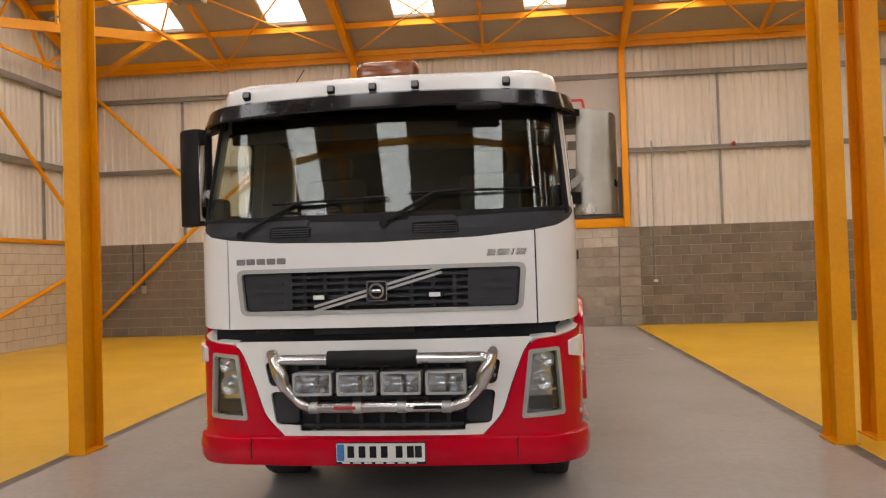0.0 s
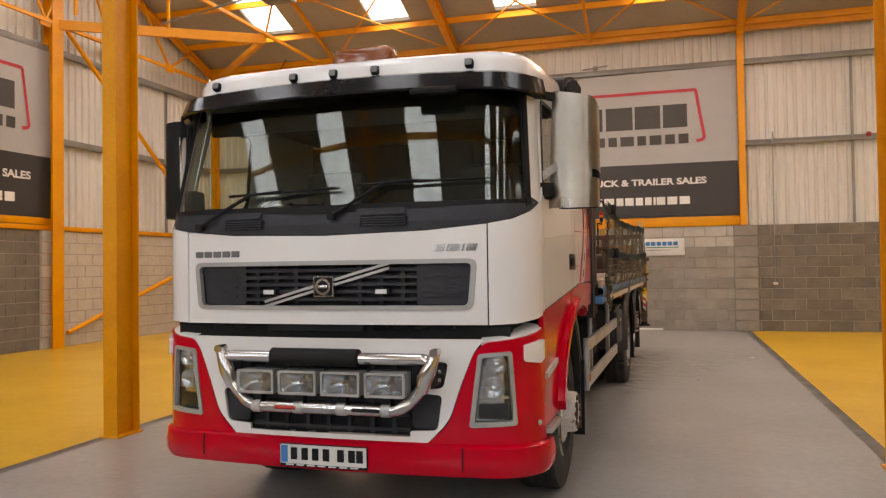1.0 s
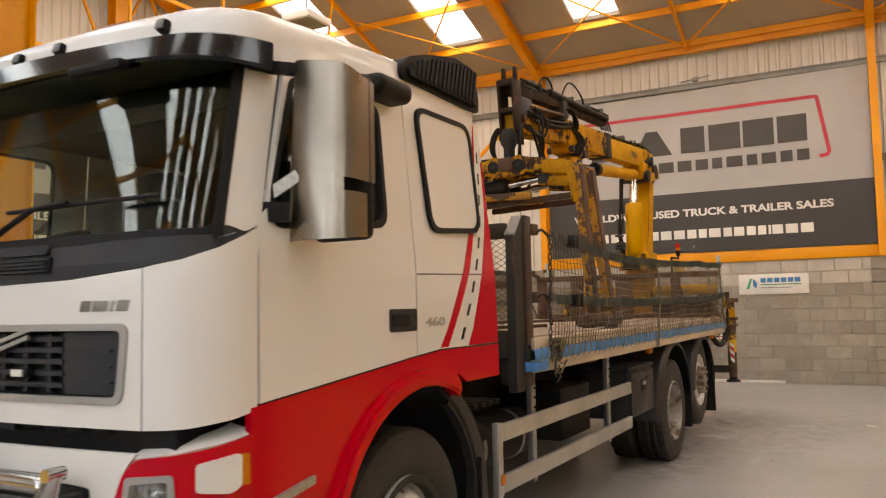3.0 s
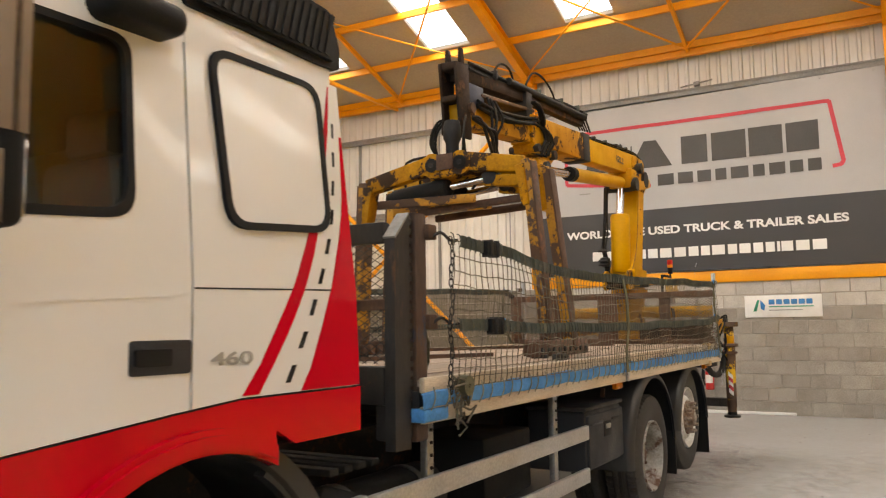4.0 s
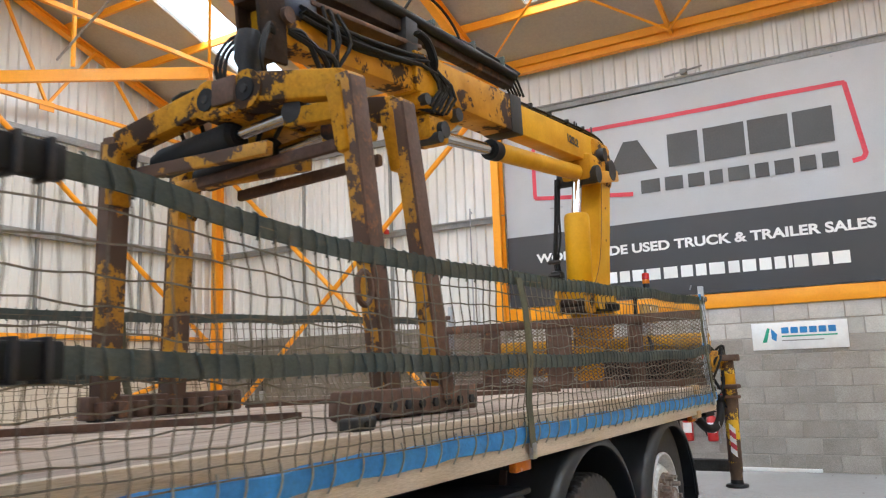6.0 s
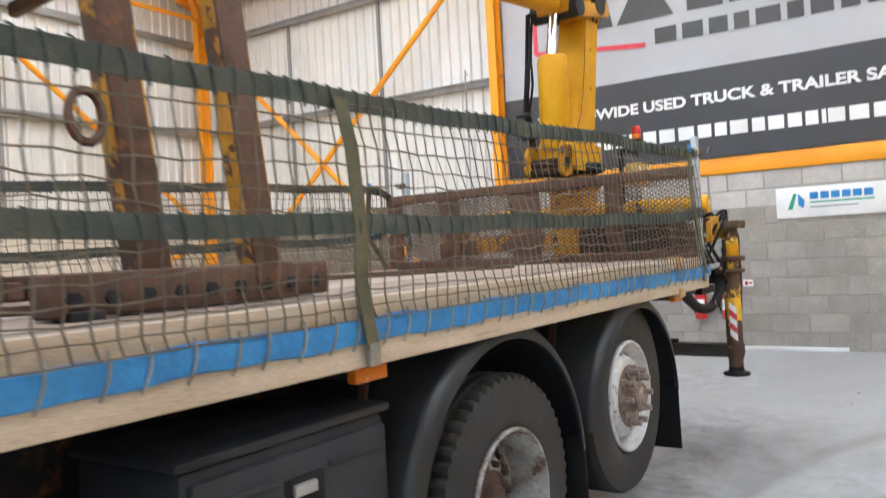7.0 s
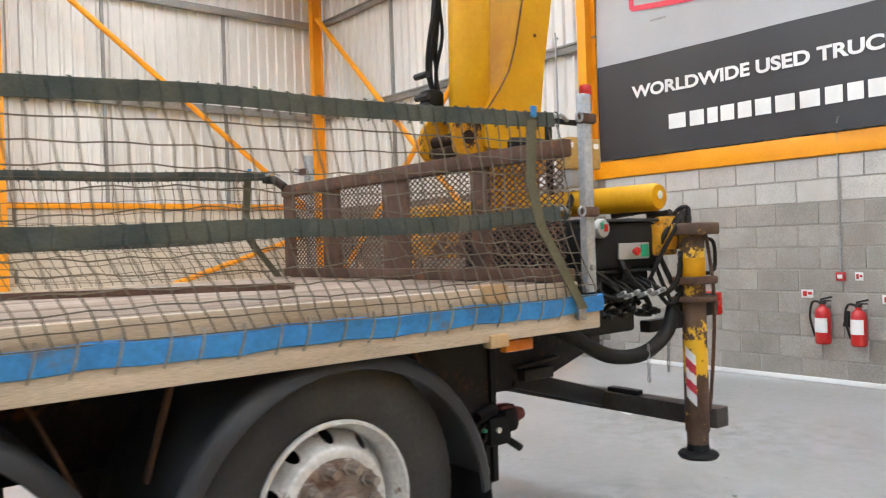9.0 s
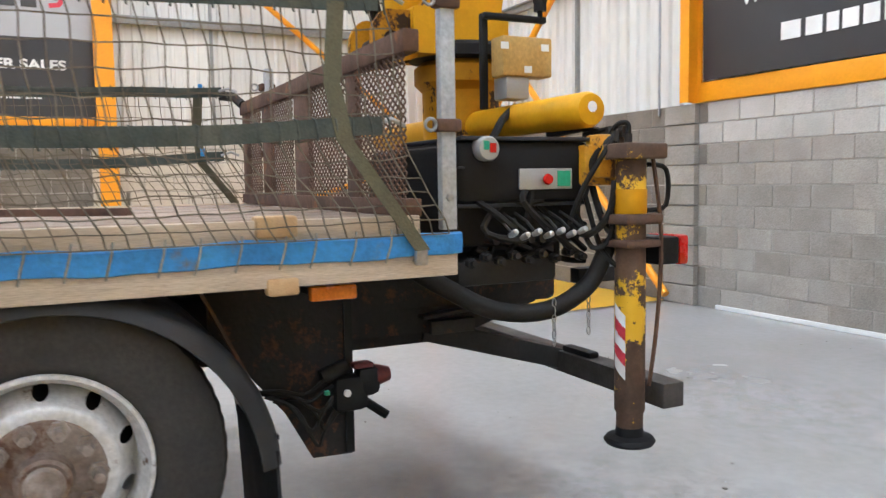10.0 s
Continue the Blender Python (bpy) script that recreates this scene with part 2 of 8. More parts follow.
M_ORANGE = surf("orange_paint", (0.84, 0.345, 0.004), (0.78, 0.3, 0.004), 1.5, 30, 0.46, 0.1, bump=0.1, fine_amount=0.08, stain=(0.4, 0.14, 0.02), stain_scale=6, stain_at=0.7)
M_CLAD = surf("white_cladding", (0.72, 0.71, 0.68), (0.62, 0.61, 0.58), 0.7, 14, 0.5, 0.1, bump=0.05, fine_amount=0.06, stain=(0.5, 0.47, 0.42), stain_scale=1.2, stain_at=0.63, stain_soft=0.2, stretch=(1, 1, 0.25))
M_LINER = surf("roof_liner", (0.43, 0.4, 0.365), (0.375, 0.35, 0.32), 0.5, 20, 0.7, 0.1, bump=0.1, fine_amount=0.1)
M_BLOCK = surf("block_grey", (0.345, 0.318, 0.285), (0.275, 0.252, 0.225), 2.5, 70, 0.9, 0.05, bump=0.6, jitter=0.13, fine_amount=0.3)
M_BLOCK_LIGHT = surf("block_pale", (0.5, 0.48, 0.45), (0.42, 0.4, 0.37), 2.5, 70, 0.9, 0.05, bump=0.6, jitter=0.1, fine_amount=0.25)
M_BLOCK_BROWN = surf("block_brown", (0.215, 0.19, 0.16), (0.165, 0.145, 0.122), 2.5, 70, 0.9, 0.05, bump=0.6, jitter=0.16, fine_amount=0.3)
M_BLOCK_CREAM = surf("block_cream", (0.6, 0.55, 0.47), (0.53, 0.48, 0.41), 2.5, 70, 0.9, 0.05, bump=0.5, jitter=0.08, fine_amount=0.2)
M_MORTAR = surf("mortar", (0.385, 0.355, 0.315), None, 3, 60, 0.95, 0.03, bump=0.4)
M_FLOOR = surf("grey_floor_paint", (0.38, 0.38, 0.39), (0.315, 0.312, 0.31), 0.4, 14, 0.24, 0.04, bump=0.05, fine_amount=0.07, bump_dist=0.002)
M_YELLOW_FLOOR = surf("yellow_floor_paint", (0.72, 0.42, 0.03), (0.65, 0.365, 0.028), 0.5, 10, 0.34, 0.05, bump=0.05, fine_amount=0.08)
M_STRIP = surf("dark_floor_line", (0.11, 0.1, 0.09), None, 2, 30, 0.6, 0.1)
M_STEEL = surf("galvanised_steel", (0.42, 0.43, 0.44), (0.34, 0.35, 0.36), 8, 60, 0.42, 0.12, metal=0.85, bump=0.08)
M_GALV = surf("pale_galvanised_steel", (0.5, 0.53, 0.56), (0.4, 0.43, 0.46), 7, 60, 0.5, 0.1, metal=0.35, bump=0.08)
M_RAIL = surf("grey_rail", (0.3, 0.3, 0.29), (0.24, 0.24, 0.235), 2, 30, 0.55, 0.1, metal=0.2)
M_BLACK = surf("black_plastic", (0.008, 0.008, 0.009), (0.013, 0.013, 0.014), 4, 130, 0.6, 0.12, bump=0.25, fine_amount=0.2, spec=0.22)
M_GREY_PLASTIC = surf("dark_grey_plastic", (0.033, 0.036, 0.044), (0.023, 0.025, 0.031), 3, 150, 0.52, 0.12, bump=0.25, fine_amount=0.2, spec=0.35, stain=(0.075, 0.068, 0.058), stain_scale=3, stain_at=0.64, stain_soft=0.25)
M_RUBBER = surf("tyre_rubber", (0.037, 0.035, 0.034), (0.061, 0.056, 0.05), 3, 60, 0.82, 0.1, bump=0.35, spec=0.3, stain=(0.075, 0.066, 0.056), stain_scale=5, stain_at=0.64, stain_soft=0.2)
M_WHITE = surf("white_cab_paint", (0.83, 0.825, 0.815), (0.815, 0.81, 0.8), 0.5, 200, 0.25, 0.02, bump=0.0, coat=0.5, fine_amount=0.01)
M_RED = surf("red_cab_paint", (0.64, 0.002, 0.018), (0.58, 0.002, 0.016), 1.0, 200, 0.14, 0.03, bump=0.0, coat=0.22, spec=0.2, fine_amount=0.02)
M_CHROME = surf("chrome", (0.66, 0.65, 0.64), (0.58, 0.57, 0.56), 3, 90, 0.16, 0.07, metal=1.0, bump=0.03, fine_amount=0.05)
M_MARK = surf("grey_badge_metal", (0.2, 0.2, 0.2), None, 2, 90, 0.35, 0.06, metal=0.5, bump=0.0, fine_amount=0.04)
M_BRUSHED = surf("brushed_steel", (0.36, 0.315, 0.265), (0.27, 0.235, 0.195), 1.6, 12, 0.3, 0.06, metal=1.0, bump=0.1, fine_amount=0.04)
M_SILVER = surf("silver_plastic", (0.42, 0.42, 0.41), (0.39, 0.39, 0.38), 1, 90, 0.4, 0.06, metal=0.4, bump=0.03, fine_amount=0.05)
M_RUST = surf("rusty_steel", (0.128, 0.067, 0.042), (0.076, 0.043, 0.029), 5, 50, 0.82, 0.1, bump=0.5, stain=(0.24, 0.1, 0.035), stain_scale=7, stain_at=0.58, stain_soft=0.12)
M_DARK_STEEL = surf("dark_worn_steel", (0.016, 0.016, 0.018), (0.035, 0.032, 0.03), 4, 50, 0.65, 0.15, bump=0.35, spec=0.35, stain=(0.11, 0.05, 0.027), stain_scale=6, stain_at=0.6, stain_soft=0.08)
M_CRANE = surf("yellow_crane_paint", (0.56, 0.265, 0.003), (0.36, 0.155, 0.003), 2.5, 40, 0.58, 0.12, bump=0.2, spec=0.18, stain=(0.05, 0.028, 0.018), stain_scale=4.2, stain_at=0.545, stain_soft=0.02, fine_amount=0.15)
M_CRANE_CLEAN = surf("yellow_crane_cover", (0.64, 0.325, 0.003), (0.52, 0.25, 0.003), 2, 40, 0.5, 0.1, spec=0.2, bump=0.1, stain=(0.3, 0.16, 0.03), stain_scale=5, stain_at=0.68, stain_soft=0.05, fine_amount=0.08)
M_CRANE_WORN = surf("worn_yellow_steel", (0.56, 0.265, 0.004), (0.38, 0.165, 0.006), 2.5, 40, 0.55, 0.12, bump=0.4, stain=(0.095, 0.055, 0.036), stain_scale=2.6, stain_at=0.5, stain_soft=0.02, fine_amount=0.25)
M_NET = surf("net_cord", (0.105, 0.09, 0.066), (0.18, 0.155, 0.115), 8, 60, 0.9, 0.05, bump=0.3)
M_CORD = surf("pale_cord", (0.34, 0.33, 0.28), (0.24, 0.23, 0.19), 8, 60, 0.9, 0.05, bump=0.3)
M_WEB = surf("green_webbing", (0.088, 0.098, 0.08), (0.05, 0.066, 0.064), 6, 120, 0.85, 0.08, bump=0.6, stain=(0.16, 0.14, 0.1), stain_scale=6, stain_at=0.6, stain_soft=0.2)
M_WEB_OLIVE = surf("olive_webbing", (0.13, 0.12, 0.07), (0.095, 0.095, 0.06), 6, 120, 0.85, 0.08, bump=0.6)
M_BLUE = surf("blue_sheeting", (0.045, 0.27, 0.64), (0.035, 0.2, 0.5), 5, 60, 0.6, 0.1, bump=0.4, stain=(0.14, 0.15, 0.16), stain_scale=3.5, stain_at=0.58, stain_soft=0.1)
M_TIMBER = surf("grimy_deck_timber", (0.38, 0.29, 0.225), (0.25, 0.185, 0.142), 2, 40, 0.8, 0.08, bump=0.5, jitter=0.15, stretch=(6, 0.5, 6), stain=(0.16, 0.112, 0.082), stain_scale=3, stain_at=0.6, stain_soft=0.2)
M_ARCH = surf("black_arch_plastic", (0.017, 0.018, 0.02), (0.026, 0.027, 0.029), 3, 150, 0.42, 0.12, bump=0.25, fine_amount=0.2, spec=0.45)
M_EDGE = surf("pale_edge_timber", (0.6, 0.5, 0.38), (0.48, 0.39, 0.285), 3, 50, 0.75, 0.08, bump=0.3, stretch=(6, 0.6, 6), stain=(0.22, 0.175, 0.13), stain_scale=2.2, stain_at=0.58, stain_soft=0.2)
M_WOOD = surf("raw_softwood", (0.55, 0.38, 0.2), (0.48, 0.31, 0.15), 3, 60, 0.7, 0.08, bump=0.2, stretch=(1, 6, 6))
M_ALU = surf("dull_aluminium", (0.52, 0.52, 0.51), (0.44, 0.44, 0.43), 3, 60, 0.45, 0.1, metal=0.6, bump=0.1, stain=(0.25, 0.24, 0.22), stain_scale=4, stain_at=0.63, stain_soft=0.12)
M_RIM = surf("worn_white_rim", (0.68, 0.68, 0.67), (0.52, 0.51, 0.49), 5, 50, 0.42, 0.1, metal=0.15, bump=0.15, stain=(0.16, 0.1, 0.07), stain_scale=8, stain_at=0.59, stain_soft=0.06)
M_RIM_OLD = surf("rusted_grey_rim", (0.42, 0.42, 0.4), (0.26, 0.25, 0.23), 5, 50, 0.6, 0.1, metal=0.2, bump=0.3, stain=(0.11, 0.055, 0.032), stain_scale=6, stain_at=0.5, stain_soft=0.1)
M_RIM_SPOT = surf("rust_spotted_white_rim", (0.76, 0.74, 0.7), (0.62, 0.59, 0.55), 5, 50, 0.5, 0.1, bump=0.25, stain=(0.1, 0.055, 0.035), stain_scale=16, stain_at=0.6, stain_soft=0.03)
M_LEG = surf("rusted_leg_paint", (0.12, 0.07, 0.042), (0.085, 0.05, 0.033), 5, 50, 0.8, 0.1, bump=0.5, stain=(0.72, 0.42, 0.01), stain_scale=4.2, stain_at=0.545, stain_soft=0.02, stain_rough=0.5)
M_POST = surf("scuffed_dark_post", (0.026, 0.026, 0.029), (0.046, 0.038, 0.032), 4, 40, 0.62, 0.14, bump=0.45, spec=0.3, stretch=(1, 1, 0.3), stain=(0.17, 0.078, 0.038), stain_scale=5, stain_at=0.56, stain_soft=0.1)
M_POST_BLUE = surf("rust_and_old_blue_paint", (0.1, 0.055, 0.036), (0.065, 0.04, 0.03), 4, 50, 0.75, 0.1, bump=0.5, stretch=(1, 1, 0.35), stain=(0.04, 0.06, 0.1), stain_scale=5, stain_at=0.53, stain_soft=0.06)
M_GRAB = surf("grimy_yellow_paint", (0.56, 0.265, 0.003), (0.34, 0.145, 0.004), 2.6, 45, 0.58, 0.14, bump=0.35, spec=0.18, stain=(0.045, 0.026, 0.017), stain_scale=3.8, stain_at=0.525, stain_soft=0.03, fine_amount=0.25)
M_HUB = surf("rusty_hub", (0.2, 0.13, 0.095), (0.3, 0.25, 0.21), 9, 60, 0.75, 0.1, bump=0.5, metal=0.2, stain=(0.12, 0.06, 0.035), stain_scale=12, stain_at=0.52, stain_soft=0.1)
M_BANNER_GREY = surf("banner_grey_vinyl", (0.42, 0.425, 0.435), (0.375, 0.38, 0.39), 0.6, 60, 0.45, 0.08, bump=0.15, fine_amount=0.04)
M_BANNER_BLACK = surf("banner_dark_vinyl", (0.034, 0.032, 0.033), (0.042, 0.04, 0.04), 0.6, 60, 0.42, 0.08, bump=0.15, fine_amount=0.05)
M_INK_DARK = surf("dark_print", (0.06, 0.058, 0.055), None, 1, 60, 0.5, 0.05, bump=0.05)
M_INK_RED = surf("red_print", (0.62, 0.045, 0.07), None, 1, 60, 0.5, 0.05, bump=0.05)
M_INK_WHITE = surf("white_print", (0.82, 0.82, 0.8), None, 1, 60, 0.5, 0.05, bump=0.05, fine_amount=0.05)
M_SIGN = surf("white_sign", (0.8, 0.8, 0.79), None, 2, 40, 0.35, 0.05, bump=0.03, fine_amount=0.04)
M_SIGN_BLUE = surf("blue_print", (0.03, 0.22, 0.55), None, 2, 40, 0.4, 0.05, bump=0.0)
M_SIGN_GREEN = surf("green_print", (0.03, 0.35, 0.2), None, 2, 40, 0.4, 0.05, bump=0.0)
M_EXT_RED = surf("extinguisher_red", (0.5, 0.015, 0.015), None, 3, 60, 0.3, 0.06, coat=0.4, bump=0.0)
M_AMBER = surf("amber_lens", (0.75, 0.2, 0.01), None, 8, 120, 0.25, 0.05, coat=0.4, bump=0.1)
M_BEACON = surf("brown_beacon_lens", (0.22, 0.055, 0.015), (0.3, 0.08, 0.02), 6, 60, 0.2, 0.06, coat=0.5, bump=0.1)
M_TAIL = surf("red_lens", (0.55, 0.015, 0.01), None, 8, 120, 0.25, 0.05, coat=0.4, bump=0.1)
M_LENS_DIM = surf("dusty_dark_red_lens", (0.13, 0.012, 0.012), (0.09, 0.012, 0.012), 9, 90, 0.45, 0.1, bump=0.15)
M_REFLECTOR = surf("lamp_reflector", (0.74, 0.75, 0.78), (0.6, 0.61, 0.64), 14, 40, 0.22, 0.06, metal=1.0, bump=0.15)
M_SKIRT = surf("rust_spotted_steel", (0.014, 0.014, 0.016), (0.03, 0.027, 0.025), 4, 50, 0.7, 0.12, bump=0.5, spec=0.25, stain=(0.11, 0.05, 0.028), stain_scale=10, stain_at=0.545, stain_soft=0.09)
M_UNDER = surf("weathered_bar_paint", (0.075, 0.068, 0.063), (0.045, 0.04, 0.037), 4, 50, 0.7, 0.12, bump=0.4, spec=0.3, stain=(0.16, 0.085, 0.045), stain_scale=5, stain_at=0.6, stain_soft=0.08)
M_STUD = surf("grey_brown_stud", (0.36, 0.31, 0.27), (0.2, 0.15, 0.12), 14, 60, 0.6, 0.1, metal=0.3, bump=0.4)
M_BULB = surf("indicator_reflector", (0.5, 0.38, 0.3), None, 6, 40, 0.25, 0.06, metal=0.5, bump=0.2)
M_VISOR = surf("smoked_visor", (0.014, 0.015, 0.018), None, 2, 60, 0.12, 0.04, coat=0.1, bump=0.0, fine_amount=0.05, spec=0.35)
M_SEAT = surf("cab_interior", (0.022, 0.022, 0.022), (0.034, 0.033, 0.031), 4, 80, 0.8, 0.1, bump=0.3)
# headlining taken near black: the dim cab's shade is in this colour
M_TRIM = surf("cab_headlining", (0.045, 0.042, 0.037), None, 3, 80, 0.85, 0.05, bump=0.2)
M_HOSE = surf("black_hose", (0.012, 0.012, 0.012), (0.024, 0.022, 0.02), 6, 90, 0.68, 0.12, bump=0.2, spec=0.22)
M_BRASS = surf("tarnished_pipe", (0.2, 0.16, 0.1), (0.12, 0.1, 0.07), 6, 60, 0.5, 0.1, metal=0.4, bump=0.1)
M_JIB = surf("greasy_dark_steel", (0.05, 0.029, 0.019), (0.02, 0.014, 0.011), 4, 50, 0.72, 0.15, bump=0.4, spec=0.15, stain=(0.12, 0.06, 0.03), stain_scale=4, stain_at=0.56, stain_soft=0.1)
M_NAVY = surf("dark_blue_paint", (0.02, 0.028, 0.06), (0.014, 0.018, 0.035), 5, 60, 0.5, 0.1, bump=0.2, stain=(0.06, 0.035, 0.025), stain_scale=6, stain_at=0.62)
M_PISTON = surf("hydraulic_rod", (0.7, 0.7, 0.7), None, 4, 60, 0.16, 0.06, metal=1.0, bump=0.03)
M_CARD = surf("tan_box", (0.5, 0.31, 0.09), (0.44, 0.27, 0.07), 4, 60, 0.6, 0.08, bump=0.1)
M_PLATE = surf("number_plate", (0.8, 0.8, 0.76), None, 4, 60, 0.3, 0.05, bump=0.0, fine_amount=0.04)
M_GLASS = glass("window_glass", (0.93, 0.96, 0.94), reflect=0.07)
M_SCREEN = glass("windscreen_glass", (0.88, 0.93, 0.87), reflect=0.075)
M_LENS = glass("lamp_glass", (0.93, 0.95, 0.95), 0.03, 0.07)

# ---- the building ----
WALL_TOP, COURSE = 2.4, 0.24


def clad(name, origin, along, inward, length, z0, top, gaps=()):
    """Ribbed steel sheets from z0 up to top(s), s metres along the wall; gaps: stretches of s left out."""
    bm, along, inward = bmesh.new(), Vector(along), Vector(inward)
    prof = ((0.0, 0.0), (0.115, 0.0), (0.135, 0.042), (0.180, 0.042))
    s, last = 0.0, None
    while s < length:
        for ds, d in prof:
            u = min(s + ds, length)
            p = Vector(origin) + along * u + inward * d
            cur = (bm.verts.new((p.x, p.y, z0)), bm.verts.new((p.x, p.y, top(u))), u)
            if last and not any(a < (u + last[2]) / 2 < b for a, b in gaps):
                bm.faces.new((last[0], cur[0], cur[1], last[1]))
            last = cur
        s += 0.2
    return solid(name, bm, M_CLAD, "off-white ribbed steel wall cladding", "wall")


# floors: a grey lane between two yellow bays, with dark painted lines where they meet
LANE = (-3.72, 3.0)
S0, N0, BENT = SOUTH - 0.4, NORTH + 0.3, -0.52       # the west line drifts this far by the north wall


def slab(name, west, east, mat, label, category):
    """A floor slab between two lines (x at the south, x at the north)."""
    bm = sheet([(west[0], S0), (east[0], S0), (east[0], 5.0), (east[1], N0), (west[1], N0), (west[0], 5.0)], (), 0.2)
    return solid(name, bend(bm, lambda c: c - Vector((0, 0, 0.1))), mat, label, category)


W0, W1, E0, E1 = LANE[0] - 0.02, LANE[0] + 0.1, LANE[1] - 0.1, LANE[1] + 0.02
slab("floor", (W1, W1 + BENT), (E0, E0), M_FLOOR, "scuffed grey painted concrete floor", "floor")
slab("floor_1", (WEST - 0.3, WEST - 0.3), (W0, W0 + BENT), M_YELLOW_FLOOR, "bright yellow painted concrete floor", "floor")
slab("floor_2", (E1, E1), (EAST + 0.3, EAST + 0.3), M_YELLOW_FLOOR, "bright yellow painted concrete floor", "floor")
slab("trim_1", (W0, W0 + BENT), (W1, W1 + BENT), M_STRIP, "dark line painted between grey and yellow floor", "floor line")
slab("trim_2", (E0, E0), (E1, E1), M_STRIP, "dark line painted between grey and yellow floor", "floor line")

# block walls: a mortar core, on which the blocks are laid further down
wall_north = solid("wall_north", box((WEST - 0.3, NORTH + 0.008, 0), (EAST + 0.3, NORTH + 0.2, WALL_TOP)), M_MORTAR, "grey concrete block wall below the cladding", "wall")
wall_west = solid("wall_west", box((WEST - 0.2, SOUTH - 0.2, 0), (WEST - 0.008, NORTH + 0.008, WALL_TOP)), M_MORTAR, "cream and brown concrete block wall below the cladding", "wall")
solid("wall_south", box((WEST - 0.3, SOUTH - 0.2, 0), (EAST + 0.3, SOUTH, WALL_TOP)), M_BLOCK, "grey concrete block wall", "wall")
# out of view; the opening between the two lengths is added to admit side light
for a, b in ((SOUTH - 0.2, 0.5), (3.2, NORTH + 0.2)):
    solid("wall_east", box((EAST, a, 0), (EAST + 0.2, b, 5.0)), M_BLOCK, "unseen grey concrete block wall beside an added opening", "wall")
clad("cladding_north", (WEST - 0.05, NORTH + 0.13, 0), (1, 0, 0), (0, -1, 0), EAST - WEST + 0.1, WALL_TOP - 0.02, lambda s: EAVE + 0.12)
clad("cladding_west", (WEST - 0.13, SOUTH, 0), (0, 1, 0), (1, 0, 0), NORTH - SOUTH, WALL_TOP - 0.02, lambda s: roof_z(SOUTH + s) + 0.05)
clad("cladding_south", (WEST, SOUTH - 0.05, 0), (1, 0, 0), (0, 1, 0), EAST - WEST, WALL_TOP - 0.02, lambda s: EAVE + 0.12, [(x - 0.5 - WEST, x + 0.5 - WEST) for x in WALL_STRIPS])
clad("cladding_east", (EAST + 0.05, SOUTH, 0), (0, 1, 0), (-1, 0, 0), NORTH - SOUTH, 4.9, lambda s: roof_z(SOUTH + s) + 0.05)
M_SHEET = glass("translucent_sheet", (0.85, 0.9, 0.92), 0.3, 0.06)
# unseen sheets, added where the south wall's front light comes in
for k, x in enumerate(WALL_STRIPS):
    pane = solid(f"window_{k + 1}", box((x - 0.5, SOUTH - 0.06, 2.4), (x + 0.5, SOUTH - 0.045, 6.9)), M_SHEET, "unseen translucent sheet added to the south cladding for front light", "rooflight")
    pane.visible_shadow = False

# the bright overcast sky outside, seen through the translucent strips
M_OVERCAST = bpy.data.materials.new("overcast_sky")
M_OVERCAST.use_nodes = True
glow = M_OVERCAST.node_tree.nodes.new("ShaderNodeEmission")
glow.inputs[0].default_value, glow.inputs[1].default_value = (0.92, 0.96, 1.0, 1), 4.8
M_OVERCAST.node_tree.links.new(glow.outputs[0], M_OVERCAST.node_tree.nodes["Material Output"].inputs[0])
solid("backdrop_1", box((-40, -40, 14), (45, 50, 14.1)), M_OVERCAST, "bright overcast sky above the roof", "sky")
solid("backdrop_2", box((-40, -14.1, -1), (45, -14, 14)), M_OVERCAST, "bright overcast sky beyond the wall", "sky")

# roof slopes, each one plate with openings for the translucent strips
for k, (y0, y1) in enumerate(((RIDGE_N, NORTH + 0.3), (VALLEY, RIDGE_N), (RIDGE_S, VALLEY), (SOUTH - 0.3, RIDGE_S))):
    a, b = STRIP[k]
    bm = sheet([(WEST - 0.3, y0), (EAST + 0.3, y0), (EAST + 0.3, y1), (WEST - 0.3, y1)], [[(x - 0.48, a), (x + 0.48, a), (x + 0.48, b), (x - 0.48, b)] for x in SKYLIGHT_X], 0.08)
    cut(bm, "y", [VALLEY, RIDGE_N, RIDGE_S, NORTH, SOUTH])
    bend(bm, lambda c: Vector((c.x, c.y, c.z + 0.06 + (roof_z(c.y) if SOUTH < c.y < NORTH else EAVE + PITCH * (max(SOUTH - c.y, c.y - NORTH) * -1)))))
    solid(f"ceiling_{k + 1}", bm, M_LINER, "beige-grey lined underside of the pitched roof", "ceiling")
    panes = sheet([(0, 0), (0.94, 0), (0.94, b - a), (0, b - a)], (), 0.01)
    for x in SKYLIGHT_X:
        pm = bmesh.new()
        pm.from_mesh(to_mesh("pane", panes.copy(), M_SHEET))
        bend(pm, lambda c: Vector((x - 0.47 + c.x, a + c.y, c.z + roof_z(a + c.y) + 0.07)))
        ob = solid(f"rooflight_{k + 1}", pm, M_SHEET, "bright translucent rooflight strip between purlins", "rooflight")
        ob.visible_shadow = False
    panes.free()


